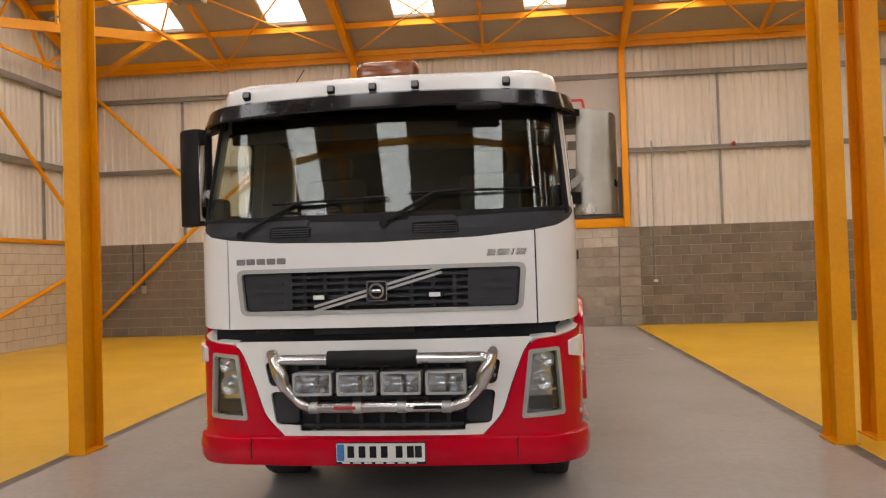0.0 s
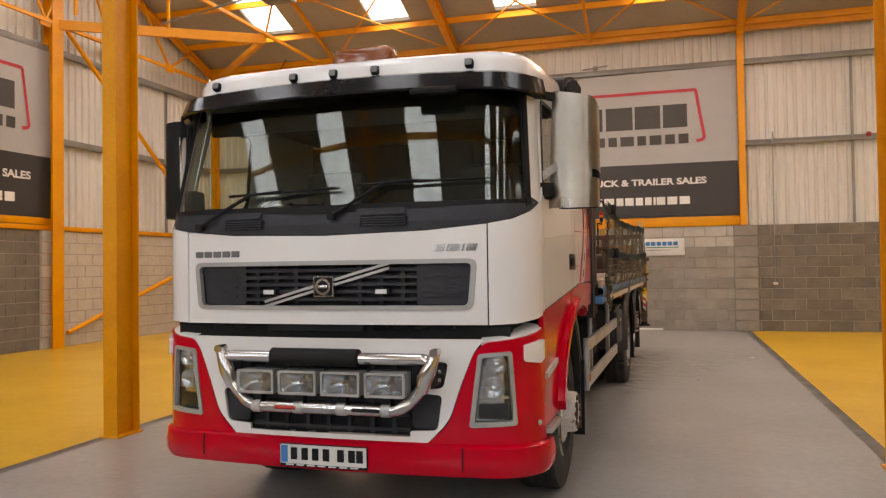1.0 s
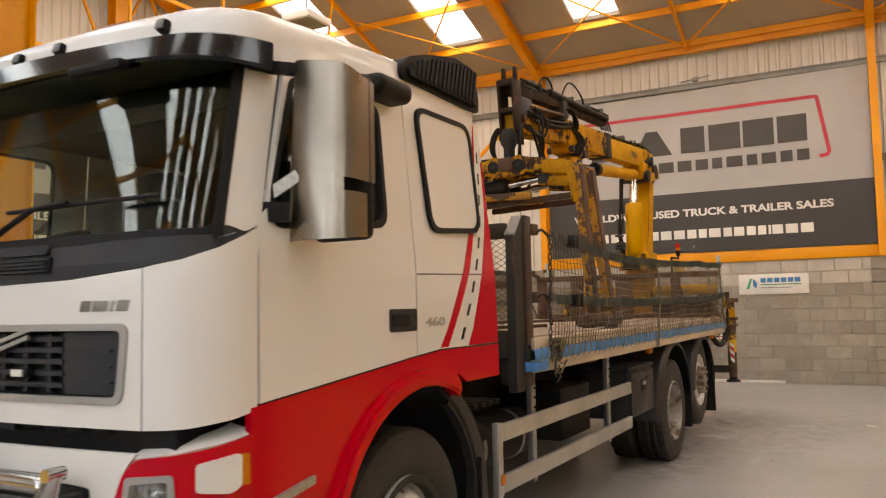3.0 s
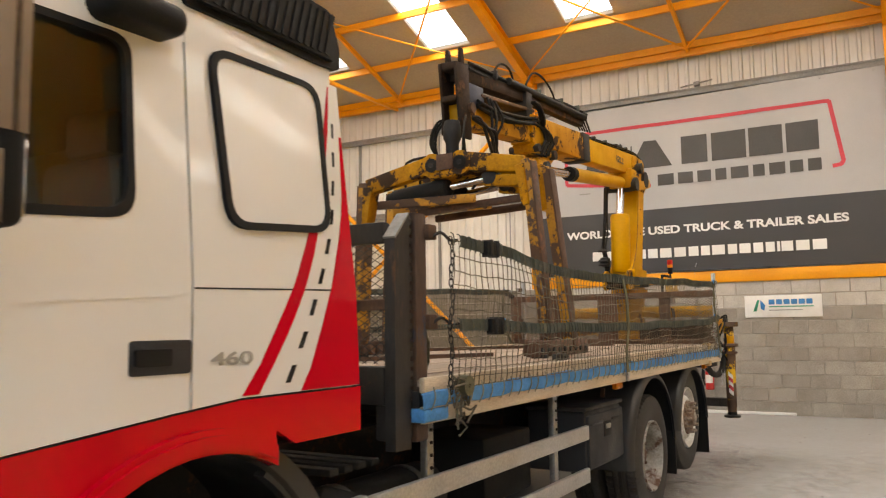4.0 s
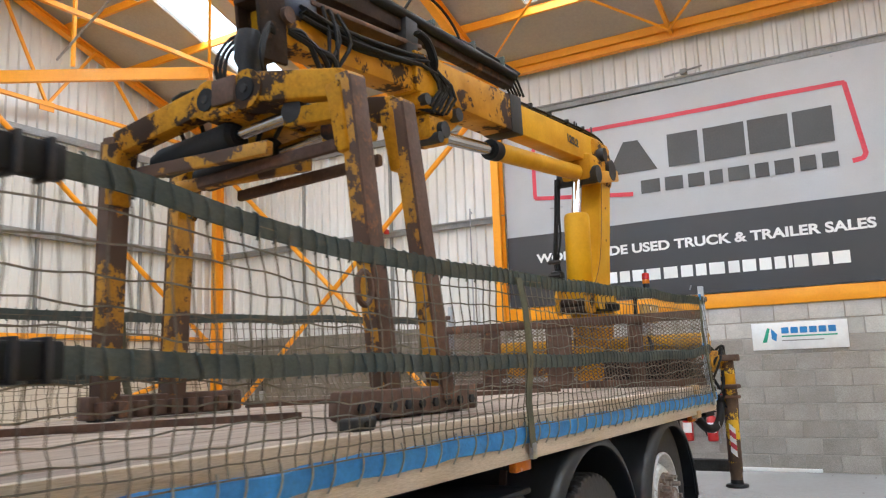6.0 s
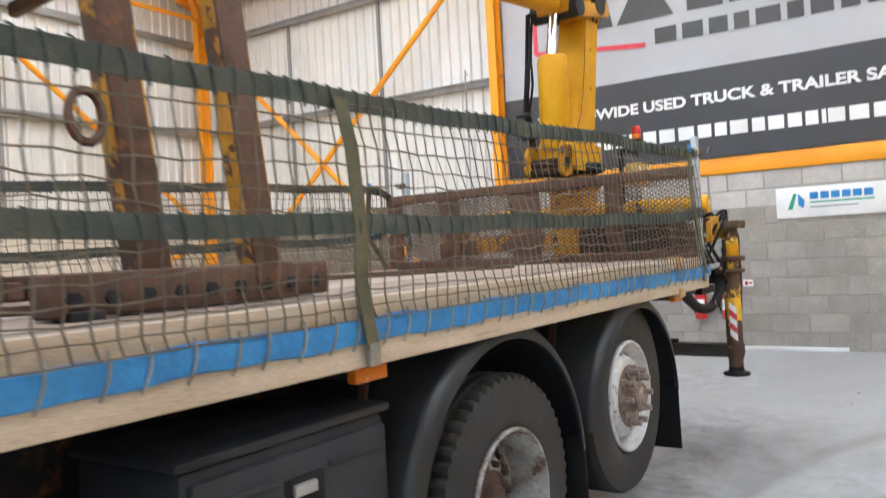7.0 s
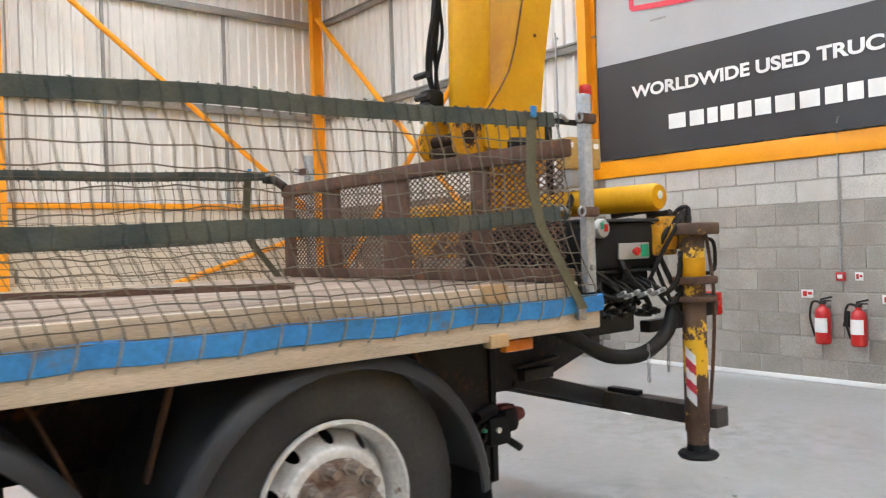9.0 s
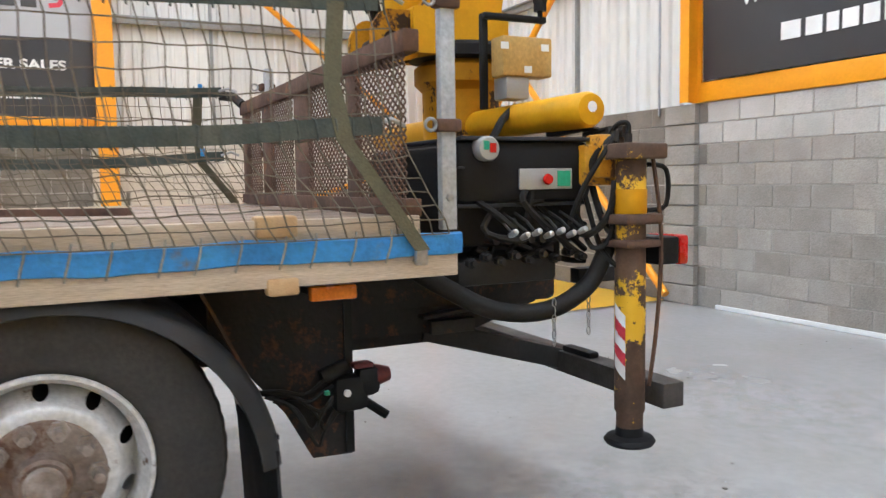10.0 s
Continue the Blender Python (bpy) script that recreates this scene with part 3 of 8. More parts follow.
def i_beam(p, q, deep, wide, bm=None, t=0.016, upright=None):
    """A rolled steel beam from p to q; upright: the way its depth runs."""
    bm = bm or bmesh.new()
    p, q = Vector(p), Vector(q)
    d = (q - p).normalized()
    u = Vector(upright or (0, 0, 1))
    u = (u - d * u.dot(d)).normalized()
    s = d.cross(u)
    for cu, cs, hu, hs in ((deep / 2 - t / 2, 0, t / 2, wide / 2), (-deep / 2 + t / 2, 0, t / 2, wide / 2), (0, 0, deep / 2 - t, t / 2)):
        ring = [[bm.verts.new(e + u * (cu + a * hu) + s * (cs + b * hs)) for a, b in ((-1, -1), (-1, 1), (1, 1), (1, -1))] for e in (p, q)]
        for k in range(4):
            bm.faces.new((ring[0][k], ring[0][(k + 1) % 4], ring[1][(k + 1) % 4], ring[1][k]))
        bm.faces.new(ring[0][::-1])
        bm.faces.new(ring[1])
    return bm


def steel(name, bm, label="orange-painted structural steel", category="steel beam"):
    return solid(name, bm, M_ORANGE, label, category)


# free-standing columns of the middle row, with their base plates
for x, y in ((-3.66, 6.45), (2.95, 6.6), (3.33, 6.75), (9.45, 6.5), (-10.3, 6.5)):
    bm = i_beam((x, y, 0.015), (x, y, EAVE - 0.3), 0.32, 0.15, upright=(0, 1, 0))
    box((x - 0.1, y - 0.18, 0), (x + 0.1, y + 0.18, 0.015), 0, bm)
    steel("column", bm, "orange-painted steel column standing on the floor", "column")
# columns along the walls, standing on block piers
for x in (*FRAMES, WEST + 0.16):
    steel("wall_column", i_beam((x, NORTH - 0.12, 0.0 if x < -9 else WALL_TOP), (x, NORTH - 0.12, EAVE - 0.05), 0.22, 0.14, upright=(0, 1, 0)), "orange-painted steel column against the cladding", "column")
for y in (13.25, 0.15):
    steel("wall_column", i_beam((WEST + 0.12, y, 0), (WEST + 0.12, y, roof_z(y) - 0.3), 0.24, 0.3, upright=(1, 0, 0)), "orange-painted steel column against the cladding", "column")
# rafters, purlins, valley and eaves beams
for x in (*FRAMES, WEST + 0.12):
    deep = 0.26 if x in FRAMES else 0.14
    for y0, y1 in ((NORTH - 0.1, RIDGE_N), (VALLEY, RIDGE_N), (VALLEY, RIDGE_S), (SOUTH + 0.1, RIDGE_S)):
        steel("rafter", i_beam((x, y0, roof_z(y0) - 0.12 - deep / 2), (x, y1, roof_z(y1) - 0.12 - deep / 2), deep, 0.15))
for y in (19.02, 17.93, 16.62, 15.3, 14.0, 12.95, 11.7, 10.4, 9.1, 7.8, 5.2, 3.9, 2.6, 1.3, 0.0, -1.4, -3.0, -4.6):
    steel("purlin", box((WEST, y - 0.03, roof_z(y) - 0.13), (EAST, y + 0.03, roof_z(y) + 0.005)))
steel("eaves_beam", i_beam((WEST + 0.1, NORTH - 0.13, 6.9), (EAST, NORTH - 0.13, 6.9), 0.2, 0.12))
steel("valley_beam", i_beam((WEST, VALLEY, EAVE - 0.2), (EAST, VALLEY, EAVE - 0.2), 0.3, 0.16))
# lighter rafters half-way between the frames, and ties in the roof's slope
for x in (-7.0, -0.45, 6.15):
    for y0, y1 in ((NORTH - 0.15, RIDGE_N), (VALLEY, RIDGE_N)):
        steel("tie", bar((x, y0, roof_z(y0) - 0.16), (x, y1, roof_z(y1) - 0.16), 0.06, 0.09))
for xa, xb in ((-3.72, -0.45), (2.9, -0.45), (2.9, 6.15), (9.45, 6.15), (-3.72, -7.0)):
    steel("brace", rod((xb, NORTH - 0.3, roof_z(NORTH - 0.3) - 0.2), (xa, 15.3, roof_z(15.3) - 0.2), 0.022, 8), "thin orange roof bracing rod", "brace")
    steel("brace", rod((xa, NORTH - 0.4, roof_z(NORTH - 0.4) - 0.24), (xb, 16.0, roof_z(16.0) - 0.24), 0.018, 8), "thin orange roof bracing rod", "brace")
# lattice truss against the west gable
ZT = 6.62
chord = bar((WEST + 0.2, NORTH - 0.1, ZT), (WEST + 0.2, VALLEY, ZT), 0.07, 0.07)
steel("truss_chord", chord)
nodes_y = (18.9, 17.0, 14.9, 12.95, 11.0, 8.9)
for y in nodes_y[1:]:
    for dy in (-1.0, 0.95):
        yt = y + dy
        steel("truss_web", bar((WEST + 0.2, y, ZT), (WEST + 0.2, yt, roof_z(yt) - 0.2), 0.05, 0.05), "orange web member of the gable truss", "truss")
    steel("gusset", box((WEST + 0.19, y - 0.14, ZT - 0.12), (WEST + 0.21, y + 0.14, ZT + 0.06)), "orange gusset plate of the gable truss", "truss")
# level wind girder beside the gable
KNOT = Vector((-7.12, 15.45, 6.58))
steel("wind_girder", bar((WEST + 0.2, 13.3, 6.62), KNOT, 0.08, 0.2), "flat orange tie between gable column and girder")
steel("wind_girder", bar((WEST + 0.25, 18.95, 6.7), KNOT, 0.1, 0.12), "orange knee brace in the corner of the roof")
steel("wind_girder", bar((-7.0, 10.4, 6.6), (-7.1, 19.0, 6.72), 0.06, 0.07), "orange angle tie under the rafter")
steel("wind_girder", rod(KNOT, (-5.9, 14.3, roof_z(14.3) - 0.15), 0.025, 8), "thin orange rod up to the roof")
for yv, xv in ((13.9, -8.45), (12.6, -9.6)):
    steel("hanger", bar((xv, yv, 6.5), (xv, yv, roof_z(yv) - 0.1), 0.05, 0.05))
# crossed braces in the corner bays
for p, q in (((WEST + 0.3, NORTH - 0.16, 6.21), (FRAMES[0] - 0.35, NORTH - 0.16, 0.1)), ((WEST + 0.3, NORTH - 0.22, 0.47), (FRAMES[0] - 0.1, NORTH - 0.22, 6.4))):
    steel("cross_brace", rod(p, q, 0.05, 12), "orange tubular cross brace on the wall", "brace")
for p, q in (((WEST + 0.24, 13.5, 6.55), (WEST + 0.24, 18.9, 2.26)), ((WEST + 0.24, 13.5, 0.3), (WEST + 0.24, 18.9, 1.96))):
    steel("cross_brace", rod(p, q, 0.05, 12), "orange tubular cross brace on the wall", "brace")

# sheeting rails and uprights behind the cladding's inner face
for z in (4.27, 6.13):
    solid("rail_north", merge(box((WEST, NORTH - 0.0, z - 0.06), (EAST, NORTH + 0.08, z + 0.06), 0.012), box((WEST, NORTH - 0.03, z + 0.035), (EAST, NORTH, z + 0.06))), M_RAIL, "grey steel sheeting rail across the cladding", "rail")
    solid("rail_west", box((WEST - 0.08, SOUTH, z - 0.07), (WEST + 0.02, NORTH, z + 0.07), 0.012), M_RAIL, "grey steel sheeting rail across the cladding", "rail")
for x0 in (WEST + 0.2, *FRAMES):
    for dx in (2.3, 4.5):
        solid("upright_north", box((x0 + dx - 0.025, NORTH + 0.03, WALL_TOP), (x0 + dx + 0.025, NORTH + 0.09, 6.1)), M_RAIL, "thin grey upright on the cladding", "rail")
for y in (17.2, 15.0, 10.8, 8.7):
    solid("upright_west", box((WEST - 0.09, y - 0.025, WALL_TOP), (WEST - 0.03, y + 0.025, 6.1)), M_RAIL, "thin grey upright on the cladding", "rail")
# yellow timber along the top of the block wall
for k, (a, b) in enumerate(((FRAMES[0] + 0.06, FRAMES[1] - 0.07),)):
    steel("ledger_north", box((a, NORTH - 0.03, WALL_TOP + 0.004), (b, NORTH + 0.05, WALL_TOP + 0.23), 0.01), "yellow-orange ledger board on top of the block wall", "ledger")
steel("ledger_west", box((WEST - 0.05, SOUTH, WALL_TOP + 0.004), (WEST + 0.05, NORTH - 0.25, WALL_TOP + 0.1), 0.01), "yellow-orange ledger board on top of the block wall", "ledger")
steel("ledger_west", box((WEST - 0.04, 6.98, WALL_TOP + 0.11), (WEST + 0.06, 13.08, WALL_TOP + 0.25), 0.01), "yellow-orange ledger board under the banner", "ledger")


# ---- banners: grey above, dark below, a red frame and printed words ----
def banner(m, name_label):
    """6.45 m wide, from z 2.64 to 6.08, hung in the xz plane with its face to -y; x from the left edge."""
    b = thing("banner", name_label, "banner", (0, 0, 0), m)
    W, top, mid, low = 6.42, 6.06, 3.88, 2.64

    def drape(c, lift):
        wob = 0.012 * math.sin(c.x * 2.1 + c.y * 1.3) + 0.008 * math.sin(c.x * 5.3 - c.y * 2.2)
        return Vector((c.x, -0.045 + wob - lift + c.z * 0.2, c.y))

    def put(nm, bm, mat, lift, label=""):
        cut(bm, "x", [W * k / 26 for k in range(1, 26)])
        cut(bm, "y", [low + (top - low) * k / 8 for k in range(1, 8)])
        return part(nm, bend(bm, lambda c: drape(c, lift)), mat, b, label)

    put("upper_sheet", sheet([(0, mid), (W, mid), (W, top), (0, top - 0.06)], (), 0.01), M_BANNER_GREY, 0.0, "pale grey vinyl")
    put("lower_sheet", sheet([(0, low), (W, low), (W, mid), (0, mid)], (), 0.01), M_BANNER_BLACK, 0.0, "dark grey vinyl")
    # red frame: open at the lower right
    pts = [(2.3, 4.355), (0.57, 4.355), (0.57, 5.56), (5.7, 5.56), (5.7, 4.46)]
    line = [pts[0]] + rounded(pts[0:4] + [pts[4]], [0, 0.25, 0.25, 0.25, 0], 6)[6:-6] + [pts[4], (5.66, 4.4), (5.53, 4.38)]
    for i in range(len(line) - 1):
        p, q = Vector(line[i]), Vector(line[i + 1])
        if (q - p).length < 0.005:
            continue
        n = Vector((-(q - p).y, (q - p).x)).normalized() * 0.035
        d = (q - p).normalized() * 0.008
        put("red_line", sheet([p - n - d, q - n + d, q + n + d, p + n - d], (), 0.002), M_INK_RED, 0.012, "red printed line")
    # the maker's mark: plain slanted blocks of its letters' size, and a smaller row below
    for x0, x1, sl in ((0.98, 1.84, 0.1), (1.9, 2.74, 0.3), (2.92, 3.4, 0.0), (3.48, 4.1, 0.0), (4.15, 4.73, 0.0), (4.79, 5.33, 0.0)):
        put("mark_block", sheet([(x0, 4.712), (x1, 4.712), (x1 - sl, 5.25), (x0 + sl, 5.25)], (), 0.002), M_INK_DARK, 0.012, "plain dark printed block")
    x = 2.45
    for w in (0.36, 0.33, 0.3, 0.25, 0.36, 0.25, 0.32, 0.27, 0.27):
        put("mark_bar", sheet([(x, 4.335), (x + w - 0.05, 4.335), (x + w - 0.05, 4.555), (x, 4.555)], (), 0.002), M_INK_DARK, 0.012, "plain dark printed bar")
        x += w + 0.03
    words, width = lettering("WORLDWIDE USED TRUCK & TRAILER SALES", 0.15, 0.007)
    words.transform(Matrix.Translation((0.55, 3.392, 0)) @ Matrix.Diagonal((5.175 / width, 1, 1, 1)))
    put("slogan", words, M_INK_WHITE, 0.012, "white printed slogan")
    x = 1.08
    for w in (0.27, 0.22, 0.16, 0.21, 0.2, 0.22, 0.26, 0.26, 0.22, 0.19, 0.27, 0.19, 0.23, 0.2, 0.18, 0.06, 0.23, 0.26, 0.27):
        put("address_bar", sheet([(x, 2.925), (x + w * 0.84, 2.925), (x + w * 0.84, 3.105), (x, 3.105)], (), 0.002), M_INK_WHITE, 0.012, "plain white printed bar")
        x += w + 0.012
    for gx in [0.3 + 0.85 * k for k in range(8)]:
        part("eyelet", lathe([(0.012, 0), (0.022, 0.004), (0.022, 0)], Matrix.Translation((gx, -0.055, top - 0.06)) @ pose(0, 0, 0, 90), 10), M_STEEL, b)
    return b


banner(pose(FRAMES[0] + 0.12, NORTH, 0), "grey and black vinyl banner with red frame on the wall")
banner(pose(WEST, 6.98, 0, 0, 0, 90), "grey and black vinyl banner beside the gable column")

# ---- the lorry ----
A_FRONT, R_CORNER = 0.95, 0.27
TH0 = math.atan(0.11 / A_FRONT)
L_CORNER = R_CORNER * (math.pi / 2 - TH0)


def cabp(u, z, off=0.0):
    """A point of the cab's skin: u metres round the front from the middle, z up, off outwards."""
    s, sign = abs(u), (1 if u >= 0 else -1)
    if s <= A_FRONT:
        th = math.atan(0.11 * s / A_FRONT ** 2)
        x, y = s, 0.055 * (s / A_FRONT) ** 2
    elif s <= A_FRONT + L_CORNER:
        th = TH0 + (s - A_FRONT) / R_CORNER
        x, y = A_FRONT + R_CORNER * (math.sin(th) - math.sin(TH0)), 0.055 + R_CORNER * (math.cos(TH0) - math.cos(th))
    else:
        th, d = math.pi / 2, s - A_FRONT - L_CORNER
        x, y = A_FRONT + R_CORNER * (1 - math.sin(TH0)) + 0.034 * min(1.0, d / 0.9), 0.055 + R_CORNER * math.cos(TH0) + d
    x, y = x + off * math.sin(th), y - off * math.cos(th)
    up = max(0.0, z - 1.8)
    return Vector((sign * x * (1 - 0.065 * up), y + 0.25 * up, z))


def side_x(y, z):
    d = max(0.0, y - 0.33)
    return (1.189 + 0.034 * min(1.0, d / 0.9)) * (1 - 0.065 * max(0.0, z - 1.8))


US = [s * v for s in (-1, 1) for v in (0.2, 0.4, 0.6, 0.78, 0.95, 1.0, 1.05, 1.1, 1.15, 1.2, 1.25, 1.3, 1.343, 1.45)] + [0.0]


def skin(outline, holes=(), off=0.0, depth=0.02, zs=(1.8, 2.0, 2.2, 2.4, 2.6)):
    """A plate on the cab's front, drawn in (u, z)."""
    bm = sheet(outline, holes, depth)
    cut(bm, "x", US)
    cut(bm, "y", zs)
    return bend(bm, lambda c: cabp(c.x, c.y, off + c.z))


def flank(outline, holes=(), off=0.0, depth=0.02, side=1):
    """A plate on the cab's side, drawn in (y, z)."""
    bm = sheet(outline, holes, depth)
    cut(bm, "x", [0.5, 0.7, 0.9, 1.1, 1.23])
    cut(bm, "y", [1.8, 2.0, 2.2, 2.4, 2.6])
    return bend(bm, lambda c: Vector((side * (side_x(c.x, c.y) + off + c.z), c.x, c.y)))


def band(profile, us, close=True):
    """A moulding round the cab: profile points (off, z) swept along u."""
    bm = bmesh.new()
    rings = [[bm.verts.new(cabp(u, z, o)) for o, z in profile] for u in us]
    n = len(profile)
    for a, b in zip(rings, rings[1:]):
        for k in range(n if close else n - 1):
            bm.faces.new((a[k], a[(k + 1) % n], b[(k + 1) % n], b[k]))
    if close:
        bm.faces.new(rings[0][::-1])
        bm.faces.new(rings[-1])
    return bm


def spread(a, b, n):
    return [a + (b - a) * k / n for k in range(n + 1)]


def mirror_pts(pts):
    return [(-x, z) for x, z in pts][::-1]


lorry = thing("lorry", "white and red flatbed lorry with worn paint, parked on the floor", "lorry", (0, 0.0, 0), TRUCK)


def lp(name, bm, mat, label="", parent=None):
    return part(name, bm, mat, parent or lorry, label)


# front panel with the grille
front = lp("front_panel", skin([(-0.94, 1.224), (0.94, 1.224), (0.94, 1.775), (0.6, 1.745), (0.0, 1.73), (-0.6, 1.745), (-0.94, 1.775)],
           [rounded([(-0.862, 1.305), (0.862, 1.305), (0.888, 1.588), (-0.888, 1.588)], 0.05)]), M_WHITE)
GR = [(-0.862, 1.305), (0.862, 1.305), (0.888, 1.588), (-0.888, 1.588)]
GI = [(-0.834, 1.331), (0.834, 1.331), (0.856, 1.563), (-0.856, 1.563)]
grille = lp("grille", skin(rounded(GR, 0.05), (), -0.055, 0.01), M_BLACK, "dark slatted radiator grille")
lp("grille_frame", skin(rounded(GR, 0.05), [rounded(GI, 0.03)], 0.004, 0.03), M_SILVER, "grey grille surround", grille)
for z in (1.366, 1.409, 1.451, 1.493, 1.533):
    wide = 0.545
    lp("grille_slat", band([(-0.05, z - 0.013), (-0.012, z - 0.009), (-0.012, z + 0.009), (-0.05, z + 0.013)], spread(-wide, wide, 12)), M_GREY_PLASTIC, "", grille)
for x in (-0.46, -0.33, -0.2, 0.2, 0.33, 0.46):
    lp("grille_upright", band([(-0.052, 1.34), (-0.02, 1.34), (-0.02, 1.552), (-0.052, 1.552)], [x - 0.012, x + 0.012]), M_GREY_PLASTIC, "", grille)
for s in (-1, 1):
    o = rounded([(s * 0.54, 1.335), (s * 0.83, 1.335), (s * 0.852, 1.56), (s * 0.54, 1.56)], 0.02)
    lp("grille_end", skin(o, (), -0.024, 0.012), M_GREY_PLASTIC, "", grille)
    for z in (1.38, 1.435, 1.49):
        o = [(0.6, z), (0.78, z - 0.004), (0.79, z + 0.006), (0.6, z + 0.008)]
        lp("end_rib", skin(o if s > 0 else mirror_pts(o), (), -0.014, 0.01), M_GREY_PLASTIC, "", grille)
for d in (-0.014, 0.014):
    p = [(-0.39, 1.332 + d), (0.39, 1.547 + d), (0.39, 1.563 + d), (-0.39, 1.348 + d)]
    lp("diagonal_bar", skin(p, (), 0.012, 0.012), M_SILVER, "slanting silver bar", grille)
badge = lp("badge", skin(rrect(-0.058, 0.058, 1.385, 1.495, 0.008), (), 0.02, 0.02), M_BLACK, "square dark badge with a silver ring", grille)
lp("badge_ring", lathe([(0.034, 0), (0.048, 0), (0.048, 0.012), (0.034, 0.012), (0.034, 0)], Matrix.Translation((0, -0.03, 1.440)) @ pose(0, 0, 0, 90), 24), M_CHROME, "", badge)
lp("badge_edge", skin(rrect(-0.062, 0.062, 1.381, 1.499, 0.01), [rrect(-0.055, 0.055, 1.388, 1.492, 0.006)], 0.026, 0.012), M_CHROME, "", badge)
lp("badge_bar", box((-0.03, -0.045, 1.431), (0.03, -0.035, 1.449), 0.003), M_CHROME, "", badge)
for x in (-0.36, 0.345):
    ml = lp("marker_lamp", box((x - 0.048, -0.012, 1.393), (x + 0.048, 0.03, 1.427), 0.006), M_BLACK, "small white marker lamp", grille)
    part("lamp_face", box((x - 0.034, -0.02, 1.397), (x + 0.034, -0.0125, 1.423), 0.003), M_SIGN, grille, "white lamp face")
# maker's and model marks as plain bars
for k in range(5):
    lp("mark_bar", skin(rrect(-0.885 + k * 0.066, -0.885 + k * 0.066 + 0.054, 1.618, 1.654, 0.006), (), 0.012, 0.006), M_MARK, "plain grey bar of the maker's mark", front)
for x0, x1 in ((0.655, 0.705), (0.715, 0.785), (0.8, 0.813), (0.826, 0.88)):
    lp("model_bar", skin([(x0, 1.63), (x1, 1.63), (x1 + 0.012, 1.668), (x0 + 0.012, 1.668)], (), 0.012, 0.004), M_PISTON, "plain silver bar of the model mark", front)
# corners and A-pillars
for s in (-1, 1):
    o = [(0.948, 1.224), (1.1, 1.23), (1.25, 1.25), (1.352, 1.272), (1.352, 1.93), (1.3, 1.9), (1.2, 1.845), (1.08, 1.8), (0.948, 1.777)]
    lp("corner_panel", skin(o if s > 0 else mirror_pts(o)), M_WHITE)
    o = [(1.19, 1.88), (1.3, 1.91), (1.352, 1.94), (1.352, 2.62), (1.19, 2.62)]
    lp("windscreen_pillar", skin(o if s > 0 else mirror_pts(o), (), -0.004), M_WHITE)
    o = [(1.172, 1.875), (1.205, 1.885), (1.205, 2.6), (1.172, 2.6)]
    lp("pillar_seal", skin(o if s > 0 else mirror_pts(o), (), 0.006, 0.016), M_BLACK)
# scuttle below the windscreen, with vents and wipers
scuttle = lp("scuttle", skin([(-1.3, 1.9), (-1.2, 1.848), (-1.08, 1.803), (-0.94, 1.779), (-0.6, 1.749), (0, 1.734), (0.6, 1.749), (0.94, 1.779), (1.08, 1.803), (1.2, 1.848), (1.3, 1.9), (1.22, 1.925), (1.1, 1.9), (0.6, 1.88), (0, 1.875), (-0.6, 1.88), (-1.1, 1.9), (-1.22, 1.925)], (), -0.004), M_GREY_PLASTIC, "dark grey scuttle panel")
for x0, x1 in ((-0.66, -0.4), (0.22, 0.5)):
    vent = lp("vent", skin(rrect(x0, x1, 1.775, 1.835, 0.008), (), 0.012, 0.012), M_BLACK, "slatted air vent", scuttle)
    for k in range(4):
        lp("vent_slat", band([(0.016, 1.783 + k * 0.014), (0.028, 1.779 + k * 0.014), (0.028, 1.785 + k * 0.014), (0.016, 1.789 + k * 0.014)], [x0 + 0.012, x1 - 0.012]), M_GREY_PLASTIC, "", scuttle)
    lp("scuttle_lid", skin(rrect(x0 - 0.02, x1 - 0.02, 1.843, 1.88, 0.01), (), 0.014, 0.02), M_GREY_PLASTIC, "", scuttle)
for (u0, z0), (u1, z1), (u2, z2) in (((-0.84, 1.80), (-0.5, 1.985), (0.08, 2.005)), ((0.05, 1.84), (0.36, 2.02), (0.98, 2.03))):
    wiper = lp("wiper", tube([cabp(u0, z0, 0.03), cabp((u0 + u1) / 2, (z0 + z1) / 2, 0.05), cabp(u1, z1, 0.04)], 0.012, 8), M_BLACK, "black windscreen wiper")
    lp("pivot", rod(cabp(u0, z0, 0.0), cabp(u0, z0, 0.05), 0.024, 14), M_BLACK, "", wiper)
    lp("blade", tube([cabp(u, z1 + (z2 - z1) * t, 0.028) for t, u in ((0, u1 - 0.16), (0.3, u1 + 0.1), (0.6, u1 + 0.3), (1, u2))], 0.009, 6), M_BLACK, "", wiper)
    lp("arm_end", tube([cabp(u1, z1, 0.045), cabp(u1 + 0.2, z1 + 0.012, 0.045)], 0.009, 6), M_BLACK, "", wiper)
